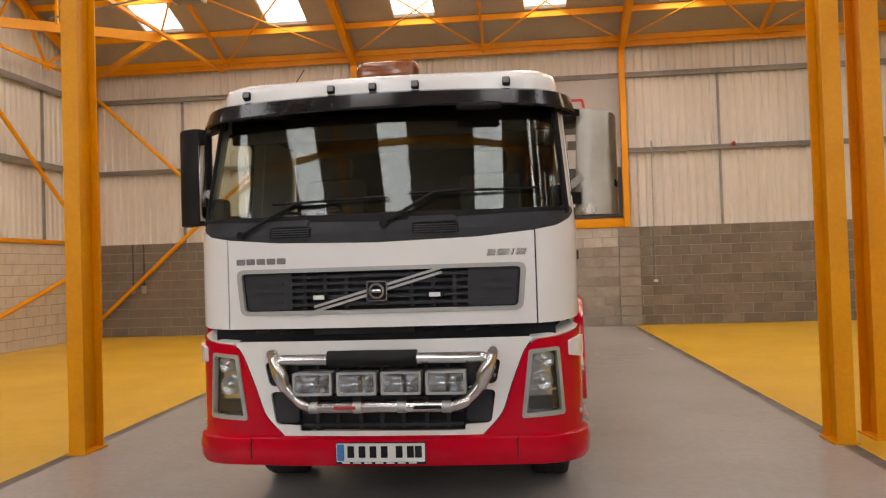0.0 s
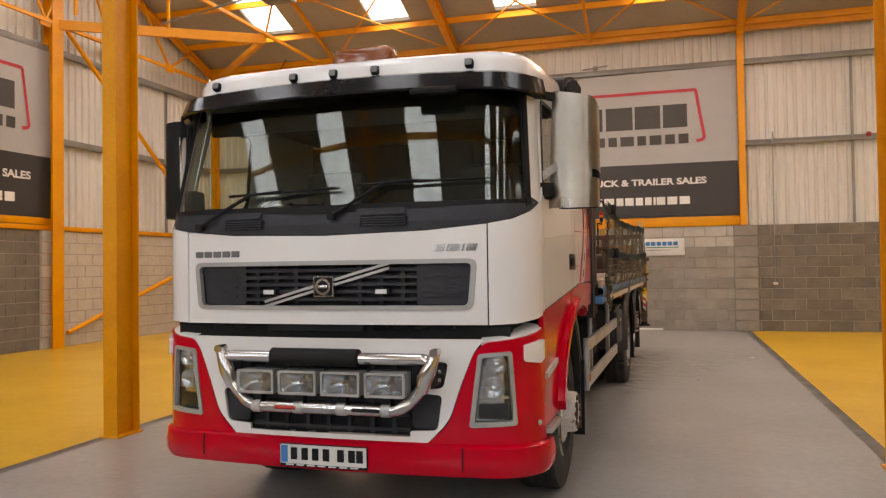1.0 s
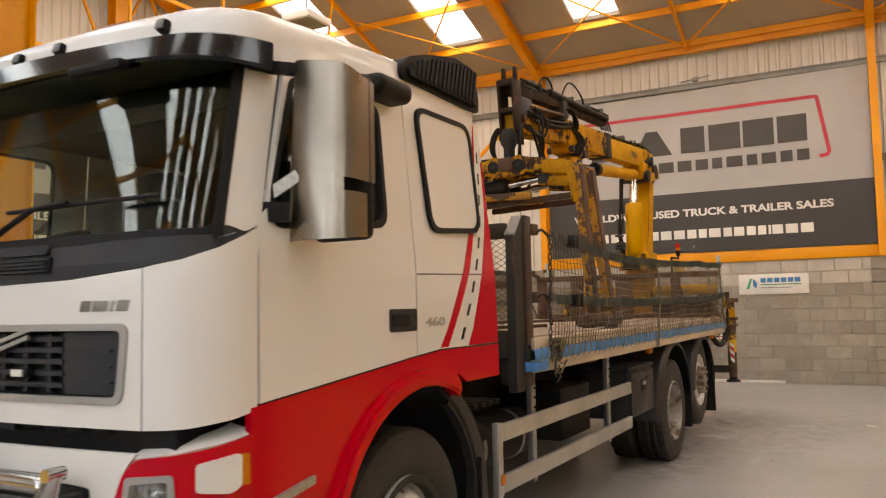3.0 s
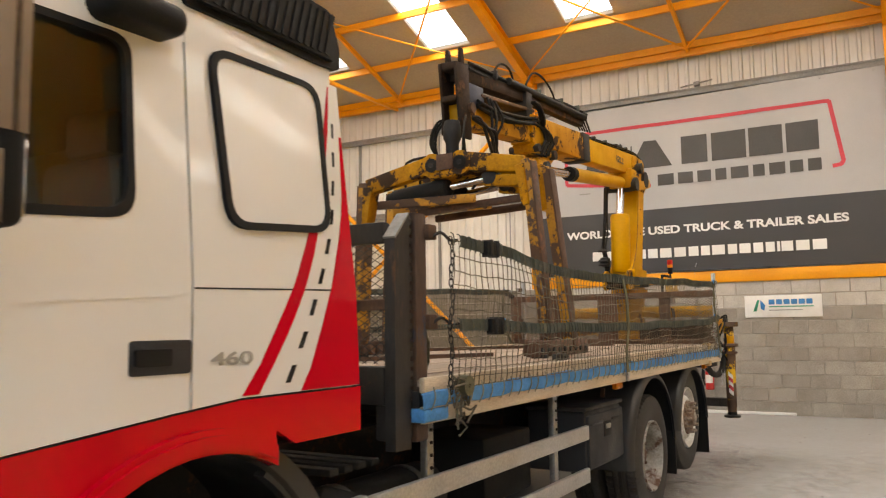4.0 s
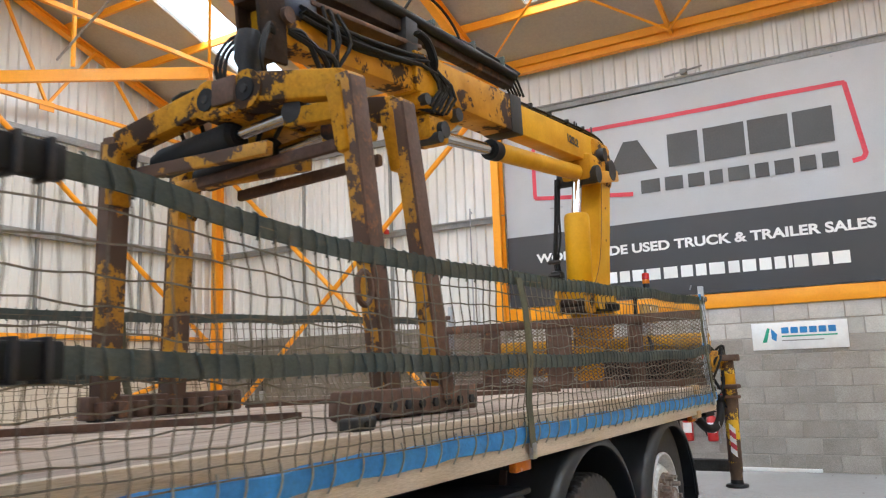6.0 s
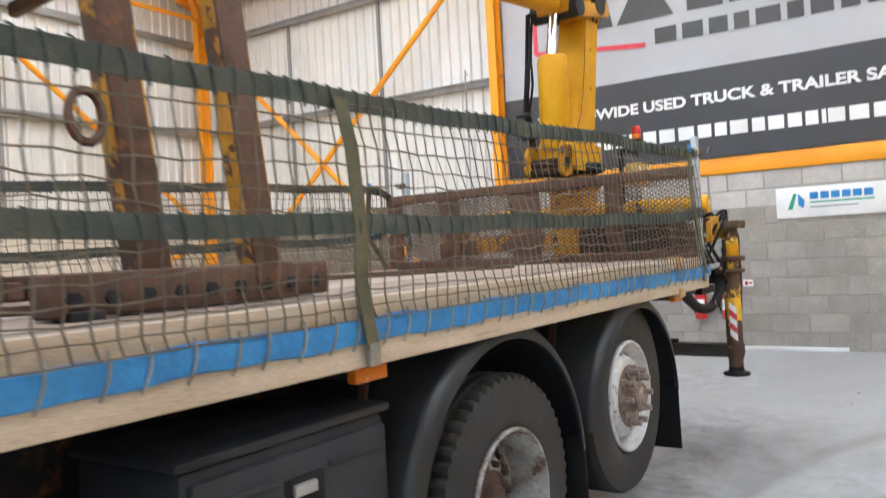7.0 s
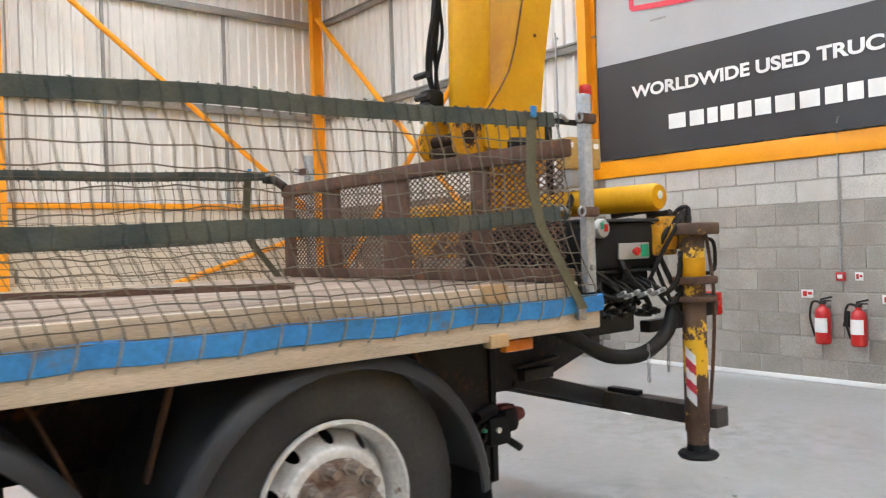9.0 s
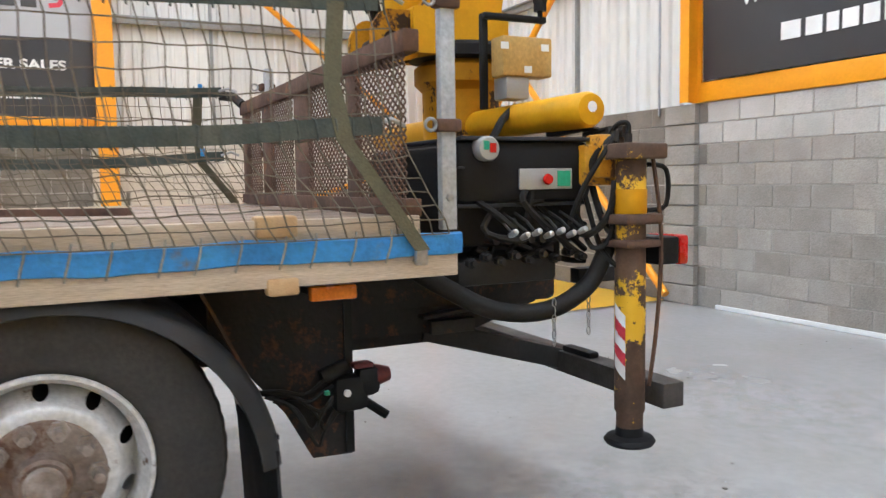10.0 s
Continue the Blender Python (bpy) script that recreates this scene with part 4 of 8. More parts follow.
# windscreen, visor
lp("windscreen", skin([(-1.19, 1.895), (0, 1.865), (1.19, 1.895), (1.19, 2.62), (-1.19, 2.62)], (), -0.012, 0.006), M_SCREEN, "clear windscreen reflecting the hall").visible_shadow = False
lp("windscreen_seal", skin([(-1.19, 1.89), (0, 1.856), (1.19, 1.89), (1.19, 2.63), (-1.19, 2.63)], [rounded([(-1.17, 1.91), (1.17, 1.91), (1.165, 2.6), (-1.165, 2.6)], 0.05)], 0.0, 0.018), M_BLACK)
def visor_band(us):
    bm = bmesh.new()
    rings = []
    for u in us:
        low = 2.556 - 0.04 * (abs(u) / 1.2) ** 3
        top = 2.668 - 0.026 * (u / 1.2) ** 2
        rings.append([bm.verts.new(cabp(u, z, o)) for o, z in ((0.1, low), (0.112, low + 0.012), (0.092, top - 0.012), (0.06, top + 0.004), (0.0, top + 0.006), (0.07, low + 0.02))])
    for a, b in zip(rings, rings[1:]):
        for k in range(6):
            bm.faces.new((a[k], a[(k + 1) % 6], b[(k + 1) % 6], b[k]))
    bm.faces.new(rings[0][::-1])
    bm.faces.new(rings[-1])
    return bm


visor = lp("sun_visor", visor_band(spread(-1.265, 1.265, 40)), M_VISOR, "smoked dark sun visor above the windscreen")
lp("wide_mirror", box((0.5, 0.02, 2.515), (0.78, 0.08, 2.56), 0.02, m=pose(0, 0, 0, 0, 0, 4)), M_BLACK, "", visor)


# roof: sections drawn in towards the top
def roof_ring(z, inset, back=2.165):
    ring = [cabp(u, min(z, 2.68)) for u in [-v for v in spread(1.3, 0.95, 7)][0:7] + spread(-0.9, 0.9, 12) + spread(0.95, 1.3, 7)]
    ring += [Vector((side_x(y, 2.68), y, 0)) for y in (0.9, 1.4, 1.8, back)] + [Vector((0.6, back, 0)), Vector((-0.6, back, 0))] + [Vector((-side_x(y, 2.68), y, 0)) for y in (back, 1.8, 1.4, 0.9)]
    out = []
    for p in ring:
        rise = 0.05 * max(0.0, min(1.0, (p.y - 0.3) / 1.0))
        k = Vector((max(-1.0, min(1.0, p.x / 1.1)), (p.y - 1.2) / 1.0, 0))
        out.append(Vector((p.x - inset * k.x, p.y - inset * max(-1.0, min(1.0, k.y)), z + (rise if z > 2.66 else 0))))
    return out


bm = bmesh.new()
rings = [[bm.verts.new(p) for p in roof_ring(z, i)] for z, i in ((2.6, 0.0), (2.68, 0.0), (2.735, 0.006), (2.772, 0.02), (2.798, 0.06), (2.812, 0.14), (2.82, 0.3), (2.824, 0.55))]
for a, b in zip(rings, rings[1:]):
    for k in range(len(a)):
        bm.faces.new((a[k], a[(k + 1) % len(a)], b[(k + 1) % len(b)], b[k]))
bm.faces.new(rings[-1])
cab_roof = lp("cab_roof", bm, M_WHITE)
lp("headlining", box((-1.05, 0.55, 2.585), (1.05, 2.2, 2.6)), M_TRIM, "headlining darkened with the cab's shade", cab_roof)
for x in (-0.88, -0.31, -0.04, 0.23, 0.8):
    q = cabp(x, 2.71)
    lamp = lp("roof_lamp", box((-0.03, -0.035, -0.03), (0.03, 0.04, 0.035), 0.012, m=Matrix.Translation((x, q.y - 0.001, 2.713)) @ pose(0, 0, 0, -16) @ Matrix.Scale(0.82, 4)), M_BLACK, "small dark roof marker lamp", cab_roof)
    lp("roof_lens", box((-0.026, -0.042, -0.024), (0.026, -0.034, 0.026), 0.004, m=Matrix.Translation((x, q.y - 0.001, 2.713)) @ pose(0, 0, 0, -16) @ Matrix.Scale(0.82, 4)), M_MARK, "", cab_roof)
beacon = lp("beacon_bar", box((-0.23, 0.57, 2.83), (0.2, 0.74, 2.985), 0.06, seg=4), M_BEACON, "brown beacon bar on the roof")
lp("beacon_foot", box((-0.16, 0.6, 2.79), (0.13, 0.71, 2.84), 0.01), M_BLACK, "", beacon)
lp("aerial", rod((-0.75, 0.75, 2.83), (-0.62, 0.7, 2.98), 0.003, 6), M_BLACK)


# sides: doors, rear panels, windows, red skirts
def rear_edge(z):
    """y of the cab's rear edge, which leans forwards above the waist."""
    return 2.262 - 0.03 * max(0.0, min(1.0, (z - 1.45) / 0.5)) - 0.035 * max(0.0, min(1.0, (z - 1.95) / 0.7))


def red_line(y):
    return 1.272 + 0.104 * (y - 0.22) if y < 1.3 else 1.3843 + 0.0247 * min(1.0, (y - 1.3) / 0.3)


for s in (1, -1):
    door = lp("door", flank([(0.347, red_line(0.347) + 0.006), (1.3, red_line(1.3) + 0.006), (1.372, red_line(1.372) + 0.006), (1.372, 2.6), (0.555, 2.6), (0.4, 2.0), (0.347, 1.92)],
              [rounded([(0.43, 1.935), (1.16, 1.99), (1.16, 2.54), (0.585, 2.54), (0.43, 2.05)], [0.09, 0.09, 0.07, 0.05, 0.04])], side=s), M_WHITE)
    lp("window_seal", flank(rounded([(0.42, 1.925), (1.17, 1.98), (1.17, 2.55), (0.575, 2.55), (0.42, 2.055)], [0.09, 0.09, 0.07, 0.05, 0.04]), [rounded([(0.445, 1.955), (1.145, 2.008), (1.145, 2.525), (0.595, 2.525), (0.445, 2.05)], [0.08, 0.08, 0.06, 0.05, 0.04])], 0.004, 0.02, s), M_BLACK, "", door)
    lp("window_pane", flank(rounded([(0.43, 1.935), (1.16, 1.99), (1.16, 2.54), (0.585, 2.54), (0.43, 2.05)], 0.06), (), -0.008, 0.005, s), M_GLASS, "", door).visible_shadow = False
    handle = lp("handle", flank(rrect(1.146, 1.372, 1.512, 1.616, 0.014), (), 0.006, 0.02, s), M_GREY_PLASTIC, "dark recessed door handle", door)
    lp("grip", flank(rrect(1.16, 1.29, 1.538, 1.59, 0.01), (), 0.018, 0.014, s), M_BLACK, "", door)
    lp("door_crease", flank([(0.36, 1.69), (1.36, 1.755), (1.36, 1.765), (0.36, 1.696)], (), 0.01, 0.006, s), M_WHITE, "", door)
    quarter = lp("quarter_panel", flank([(1.384, red_line(1.384) + 0.006), (1.6, red_line(1.6) + 0.006), (2.262, red_line(2.24) + 0.006)] + [(rear_edge(z), z) for z in spread(1.5, 2.66, 8)] + [(1.384, 2.66)], side=s), M_WHITE)
    lp("upper_frame", flank([(0.56, 2.602), (1.384, 2.602), (1.384, 2.66), (0.6, 2.66)], (), -0.004, 0.02, s), M_WHITE)
    WQ = [(1.53, 1.985), (2.085, 2.022), (2.06, 2.625), (1.47, 2.62)]
    WI = [(1.556, 2.012), (2.06, 2.048), (2.035, 2.6), (1.498, 2.595)]
    lp("blanked_window", flank(rounded(WI, 0.08), (), 0.012, 0.02, s), M_WHITE, "white blanked sleeper window", quarter)
    lp("quarter_seal", flank(rounded(WQ, 0.1), [rounded(WI, 0.08)], 0.014, 0.03, s), M_BLACK, "", quarter)
    lp("quarter_line", flank([(1.386, 1.776), (2.225, 1.796), (2.225, 1.802), (1.386, 1.782)], (), 0.0105, 0.002, s), M_GREY_PLASTIC, "", quarter)
    # red graphics: a curved stripe, a dashed road, and the solid red corner
    def edge(pts):
        """A smooth edge y(z) through a few (z, y)."""
        def at(z):
            for (z0, y0), (z1, y1) in zip(pts, pts[1:]):
                if z <= z1 or (z1, y1) == pts[-1]:
                    return y0 + (y1 - y0) * max(0.0, min(1.0, (z - z0) / (z1 - z0)))
        return at
    s_in = edge([(1.40, 1.581), (1.41, 1.59), (1.515, 1.679), (1.665, 1.776), (1.831, 1.874), (2.011, 1.962), (2.16, 2.018), (2.325, 2.066), (2.59, 2.118), (2.65, 2.134)])
    s_out = edge([(1.40, 1.662), (1.414, 1.674), (1.51, 1.745), (1.665, 1.852), (1.834, 1.94), (1.98, 2.007), (2.24, 2.075), (2.475, 2.122), (2.65, 2.138)])
    d_mid = edge([(1.40, 1.797), (1.43, 1.816), (1.545, 1.88), (1.664, 1.943), (1.771, 1.987), (1.872, 2.034), (1.969, 2.073), (2.081, 2.109), (2.3, 2.14), (2.5, 2.15)])
    r_in = edge([(1.40, 1.887), (1.411, 1.896), (1.496, 1.953), (1.664, 2.026), (1.843, 2.093), (2.034, 2.156), (2.153, 2.182), (2.369, 2.188), (2.44, 2.19)])

    def between(lo, hi, z0, z1, n=12):
        zs = spread(z0, z1, n)
        return [(lo(z), z) for z in zs] + [(hi(z), z) for z in zs[::-1]]
    z_low = red_line(1.75) + 0.012
    lp("stripe", flank(between(s_in, s_out, z_low, 2.645), (), 0.0115, 0.002, s), M_RED, "red painted stripe", quarter)
    for k in range(9):
        z0 = z_low + 0.03 + k * 0.122
        half = 0.013 - 0.0009 * k
        lp("dash", flank(between(lambda z: d_mid(z) - half, lambda z: d_mid(z) + half, z0, z0 + 0.062, 3), (), 0.0115, 0.002, s), M_BLACK, "black painted dash", quarter)
    lp("red_corner", flank(between(r_in, lambda z: rear_edge(z) - 0.003, red_line(2.1) + 0.008, 2.44), (), 0.0115, 0.002, s), M_RED, "red painted corner", quarter)
    if s > 0:
        words, width = lettering("460", 0.055, 0.0012)
        words.transform(Matrix.Translation((1.456, 1.53, 0)) @ Matrix.Diagonal((0.19 / width, 0.8, 1, 1)))
        lp("power_number", bend(words, lambda c: Vector((side_x(c.x, c.y) + 0.013 + c.z, c.x, c.y))), M_SILVER, "silver numerals on the cab side", quarter)
    arc = [(1.43 + 0.69 * math.cos(radians(a)), 0.56 + 0.69 * math.sin(radians(a))) for a in spread(172, 62, 16)]
    skirt = lp("skirt", flank([(0.30, 0.64), *arc, (1.77, 1.288), (1.87, 1.23), (2.268, 1.232), (2.268, red_line(2.24)), (1.6, red_line(1.6)), (1.3, red_line(1.3)), (0.30, red_line(0.30))], (), -0.004, 0.03, s), M_RED, "red skirt panel over the front wheel")
    outer = [(1.43 + 0.77 * math.cos(radians(a)), 0.56 + 0.77 * math.sin(radians(a))) for a in spread(66, 168, 16)]
    lp("arch_lip", flank(arc + outer, (), 0.014, 0.045, s), M_RED, "", skirt)
    mid = [(1.43 + 0.705 * math.cos(radians(a)), 0.56 + 0.705 * math.sin(radians(a))) for a in spread(172, 64, 16)]
    rim = [(1.43 + 0.75 * math.cos(radians(a)), 0.56 + 0.75 * math.sin(radians(a))) for a in spread(66, 168, 16)]
    lp("arch_bead", flank(mid + rim, (), 0.036, 0.03, s), M_RED, "", skirt)
    # black strip along the door's lower seam, painting in the shadow there
    gap = [0.35, 0.7, 1.0, 1.3, 1.45, 1.6, 2.24]
    lp("door_gap", flank([(y, red_line(y) - 0.002) for y in gap] + [(y, red_line(y) + 0.002) for y in gap[::-1]], (), 0.005, 0.012, s), M_BLACK, "", skirt)
    lp("skirt_trim", flank([(0.32, 0.905), (0.62, 0.96), (0.62, 0.99), (0.32, 0.935)], (), 0.015, 0.03, s), M_ALU, "dull silver trim strip", skirt)
    lp("step_recess", box((s * 0.9, 0.4, 0.62) if s > 0 else (-1.2, 0.4, 0.62), (s * 1.2, 0.64, 0.9) if s > 0 else (-0.9, 0.64, 0.9)), M_RED, "", skirt)
    tread = sheet(rrect(0.3, 0.68, 0, 0.24, 0.02), [rrect(0.34 + 0.062 * i, 0.375 + 0.062 * i, 0.03 + 0.065 * j, 0.07 + 0.065 * j, 0.01, 2) for i in range(5) for j in range(3)], 0.025)
    lp("step", bend(tread, lambda c: Vector((s * (1.0 + c.y), c.x, 0.615 + c.z))), M_ALU, "perforated aluminium step")
def low_skin(*a):
    return bend(skin(*a), lambda c: c - Vector((0, 0, 0.022)))


def low_band(*a):
    return bend(band(*a), lambda c: c - Vector((0, 0, 0.022)))


# lower front: white bumper panel, dark inserts, red corners, red bumper
WO = [(-0.6, 0.6), (0.6, 0.6), (0.72, 0.72), (0.78, 0.9), (0.86, 1.1), (0.92, 1.168), (-0.92, 1.168), (-0.86, 1.1), (-0.78, 0.9), (-0.72, 0.72)]
IN = [(-0.5, 0.628), (0.5, 0.628), (0.5, 0.66), (0.655, 0.668), (0.685, 0.86), (0.52, 0.875), (0.53, 0.885), (0.69, 0.9), (0.72, 1.04), (0.56, 1.05), (0.5, 1.075), (-0.5, 1.075), (-0.56, 1.05), (-0.72, 1.04), (-0.69, 0.9), (-0.53, 0.885), (-0.52, 0.875), (-0.685, 0.86), (-0.655, 0.668), (-0.5, 0.66)]
bumper = lp("bumper_panel", low_skin(rounded(WO, [0, 0, 0.06, 0.05, 0.05, 0, 0, 0.05, 0.05, 0.06]), [rounded(IN, [0.01] * 3 + [0.03, 0.03, 0.004, 0.004, 0.03, 0.03] + [0.01] * 4 + [0.03, 0.03, 0.004, 0.004, 0.03, 0.03, 0.01][0:7])], 0.0), M_WHITE, "white lower bumper panel")
lower = lp("lower_grille", low_skin([(x * 1.02, z) for x, z in IN], (), -0.045, 0.01), M_BLACK, "black lower air intake")
for sgn in (-1, 1):
    for z0, z1, xo in ((0.675, 0.86, 0.665), (0.895, 1.035, 0.7)):
        o = rrect(0.51, xo, z0, z1, 0.03)
        lp("intake_insert", low_skin(o if sgn > 0 else mirror_pts([tuple(p) for p in o]), (), -0.015, 0.02), M_GREY_PLASTIC, "dark grey insert", lower)
    for k in range(3):
        o = rrect(0.6, 0.69, 0.935 + 0.025 * k, 0.945 + 0.025 * k, 0.002, 2)
        lp("insert_slot", low_skin(o if sgn > 0 else mirror_pts([tuple(p) for p in o]), (), -0.002, 0.008), M_BLACK, "", lower)
for z in (0.66, 0.74, 0.82, 0.9, 0.98, 1.05):
    lp("intake_bar", low_band([(-0.04, z - 0.012), (-0.012, z - 0.009), (-0.012, z + 0.009), (-0.04, z + 0.012)], spread(-0.49, 0.49, 6)), M_GREY_PLASTIC, "", lower)
for x in (-0.4, -0.27, -0.13, 0, 0.13, 0.27, 0.4):
    lp("intake_upright", low_band([(-0.042, 0.64), (-0.018, 0.64), (-0.018, 1.065), (-0.042, 1.065)], [x - 0.011, x + 0.011]), M_GREY_PLASTIC, "", lower)
for s in (1, -1):
    # white ledge over the red corner, under the cab
    shelf, last = bmesh.new(), None
    for u in spread(0.9, 1.33, 10):
        zt = 1.128 + 0.062 * ((u - 0.9) / 0.43) ** 1.3
        cur = [shelf.verts.new(cabp(s * u, zt + dz, o)) for o, dz in ((0.002, 0.004), (-0.03, 0.022), (-0.1, 0.034), (-0.1, -0.02), (-0.01, -0.02))]
        if last:
            for k in range(5):
                shelf.faces.new((last[k], last[(k + 1) % 5], cur[(k + 1) % 5], cur[k]))
        last = cur
    lp("bumper_ledge", shelf, M_WHITE, "", bumper)
HL = [(0.832, 0.69), (1.088, 0.705), (1.062, 1.105), (0.885, 1.09)]
HI = [(0.86, 0.715), (1.066, 0.73), (1.044, 1.083), (0.907, 1.068)]
for s in (1, -1):
    M2 = (lambda pts: pts) if s > 0 else (lambda pts: mirror_pts([tuple(p) for p in pts]))
    o = [(0.606, 0.6), (0.726, 0.716), (0.786, 0.9), (0.866, 1.1), (0.926, 1.152), (1.05, 1.164), (1.2, 1.186), (1.33, 1.212), (1.33, 0.6)]
    red = lp("bumper_corner", low_skin(M2(rounded(o, [0, 0.06, 0.05, 0.05, 0.03, 0, 0, 0, 0])), [M2(rounded(HL, 0.02))], 0.004, 0.024, (0.8, 1.0)), M_RED, "red bumper corner")
    head = lp("headlight", low_skin(M2(rounded(HL, 0.02)), [M2(rounded(HI, 0.012))], 0.01, 0.03, (0.8, 0.95)), M_SILVER, "tall clear headlight in a silver bezel")
    lp("housing", low_skin(M2(HL), (), -0.032, 0.01, (0.8, 0.95)), M_REFLECTOR, "", head)
    for u, z, r, mt in ((0.985, 1.03, 0.05, M_REFLECTOR), (0.968, 0.9, 0.055, M_REFLECTOR), (0.93, 1.04, 0.028, M_REFLECTOR)):
        a, b = cabp(s * u, z - 0.022, -0.04), cabp(s * u, z - 0.022, 0.0)
        lp("reflector", lathe([(0.004, 0.012), (r * 0.55, 0.016), (r * 0.9, 0.026), (r, 0.034), (r + 0.004, 0.034), (r + 0.004, 0.0)], Matrix.Translation(a) @ (b - a).to_track_quat("Z", "Y").to_matrix().to_4x4(), 20), mt, "", head)
        lp("projector", lathe([(0.0001, 0.036), (r * 0.3, 0.032), (r * 0.42, 0.012)], Matrix.Translation(a) @ (b - a).to_track_quat("Z", "Y").to_matrix().to_4x4(), 14), M_CHROME, "", head)
    lp("fog_box", low_skin(M2(rrect(0.88, 1.05, 0.735, 0.815, 0.01)), (), -0.02, 0.02, ()), M_BLACK, "", head)
    lp("lamp_shelf", low_skin(M2([(0.875, 0.835), (1.055, 0.845), (1.053, 0.858), (0.878, 0.848)]), (), -0.035, 0.04, ()), M_CHROME, "", head)
    lp("lamp_cover", low_skin(M2(rounded(HI, 0.012)), (), 0.004, 0.004, (0.8, 0.95)), M_LENS, "", head).visible_shadow = False
    mk = [(1.13, 1.045), (1.235, 1.03), (1.27, 1.05), (1.27, 1.16), (1.13, 1.135)]
    mk = lp("corner_marker", low_skin(M2(rounded(mk, 0.015)), (), 0.022, 0.03, ()), M_WHITE, "white corner lamp cover")
    lp("side_repeater", low_skin(M2(rrect(1.272, 1.3, 1.05, 1.155, 0.005)), (), 0.02, 0.024, ()), M_AMBER, "amber side repeater", mk)
prof = [(-0.05, 0.43), (-0.015, 0.412), (0.03, 0.425), (0.05, 0.46), (0.055, 0.53), (0.045, 0.585), (0.025, 0.6), (-0.05, 0.6)]
low = lp("bumper", low_band(prof, spread(-1.4, 1.4, 56)), M_RED, "red steel front bumper")
for u in (-0.8, 0.8):
    lp("bumper_joint", low_band([(0.03, 0.44), (0.057, 0.47), (0.058, 0.54), (0.05, 0.59), (0.04, 0.59), (0.045, 0.45)], [u - 0.003, u + 0.003]), M_BLACK, "", low)
lp("fog_eye", lathe([(0.0001, 0.012), (0.012, 0.01), (0.017, 0)], Matrix.Translation(cabp(1.24, 0.678, 0.016)) @ pose(0, 0, 0, 90, 0, 70), 12), M_SILVER, "", low)
# number plate: plain bars for its characters
plate = lp("number_plate", skin(rrect(-0.262, 0.262, 0.438, 0.545, 0.006), (), 0.066, 0.008, ()), M_PLATE, "white front number plate with dark bars")
lp("plate_band", skin(rrect(-0.257, -0.215, 0.443, 0.54, 0.004), (), 0.071, 0.002, ()), M_SIGN_BLUE, "blue band", plate)
for k, x in enumerate((-0.195, -0.128, -0.062, 0.004, 0.092, 0.158, 0.205)):
    lp("plate_bar", skin(rrect(x, x + 0.04, 0.462, 0.53, 0.003), (), 0.071, 0.002, ()), M_BLACK, "plain black bar", plate)
lp("plate_holder", skin(rrect(-0.268, 0.268, 0.42, 0.55, 0.006), (), 0.058, 0.008, ()), M_BLACK, "", plate)
for k in range(7):
    lp("plate_small_bar", skin(rrect(-0.23 + k * 0.066, -0.182 + k * 0.066, 0.4265, 0.4335, 0.001, 1), (), 0.063, 0.002, ()), M_INK_WHITE, "", plate)
# lamp bar of polished tube with four square spotlights
ring = rounded([(-0.612, 1.045), (0.665, 1.045), (0.62, 0.9), (0.5, 0.768), (-0.44, 0.768), (-0.57, 0.9)], [0.06, 0.06, 0.12, 0.16, 0.16, 0.12], 6)
lampbar = lp("lamp_bar", tube([Vector((x, -0.095 - (0.02 if z < 0.8 else 0), z)) for x, z in ring], 0.033, 14, closed=True), M_CHROME, "polished steel tube lamp bar on the front")
lp("bar_pad", rod((-0.29, -0.097, 1.047), (0.24, -0.097, 1.047), 0.05, 16), M_BLACK, "black foam sleeve", lampbar)
for s in (-1, 1):
    xm = 0.027 + s * 0.628
    lp("side_brace", tube([(xm + s * 0.03, -0.095, 1.085), (xm + s * 0.012, -0.1, 1.03), (xm - s * 0.025, -0.105, 0.96), (xm - s * 0.045, -0.1, 0.87)], [0.03, 0.036, 0.05, 0.03], 12), M_CHROME, "", lampbar)
    lp("brace_end", rod((xm + s * 0.03, -0.13, 1.085), (xm + s * 0.03, -0.06, 1.085), 0.024, 14), M_CHROME, "", lampbar)
    lp("bar_bracket", box((xm - 0.025, -0.09, 0.9), (xm + 0.025, 0.03, 1.0), 0.01), M_DARK_STEEL, "", lampbar)
    for z in (0.93, 0.975):
        lp("bracket_bolt", rod((xm + s * 0.022, -0.03, z), (xm + s * 0.036, -0.03, z), 0.01, 6), M_SILVER, "", lampbar)


def bowl(x, z, half_x, half_z, y, depth, n=14):
    """A lamp's hollow mirror with a squared rim; it opens towards -y."""
    bm = bmesh.new()
    grid = [[bm.verts.new((x + half_x * u, y + depth * (1 - u ** 4) * (1 - v ** 4) * (1 - 0.3 * (u * u + v * v)), z + half_z * v)) for u in spread(-1, 1, n)] for v in spread(-1, 1, n)]
    for ra, rb in zip(grid, grid[1:]):
        for k in range(len(ra) - 1):
            bm.faces.new((ra[k], ra[k + 1], rb[k + 1], rb[k])).smooth = True
    return bm


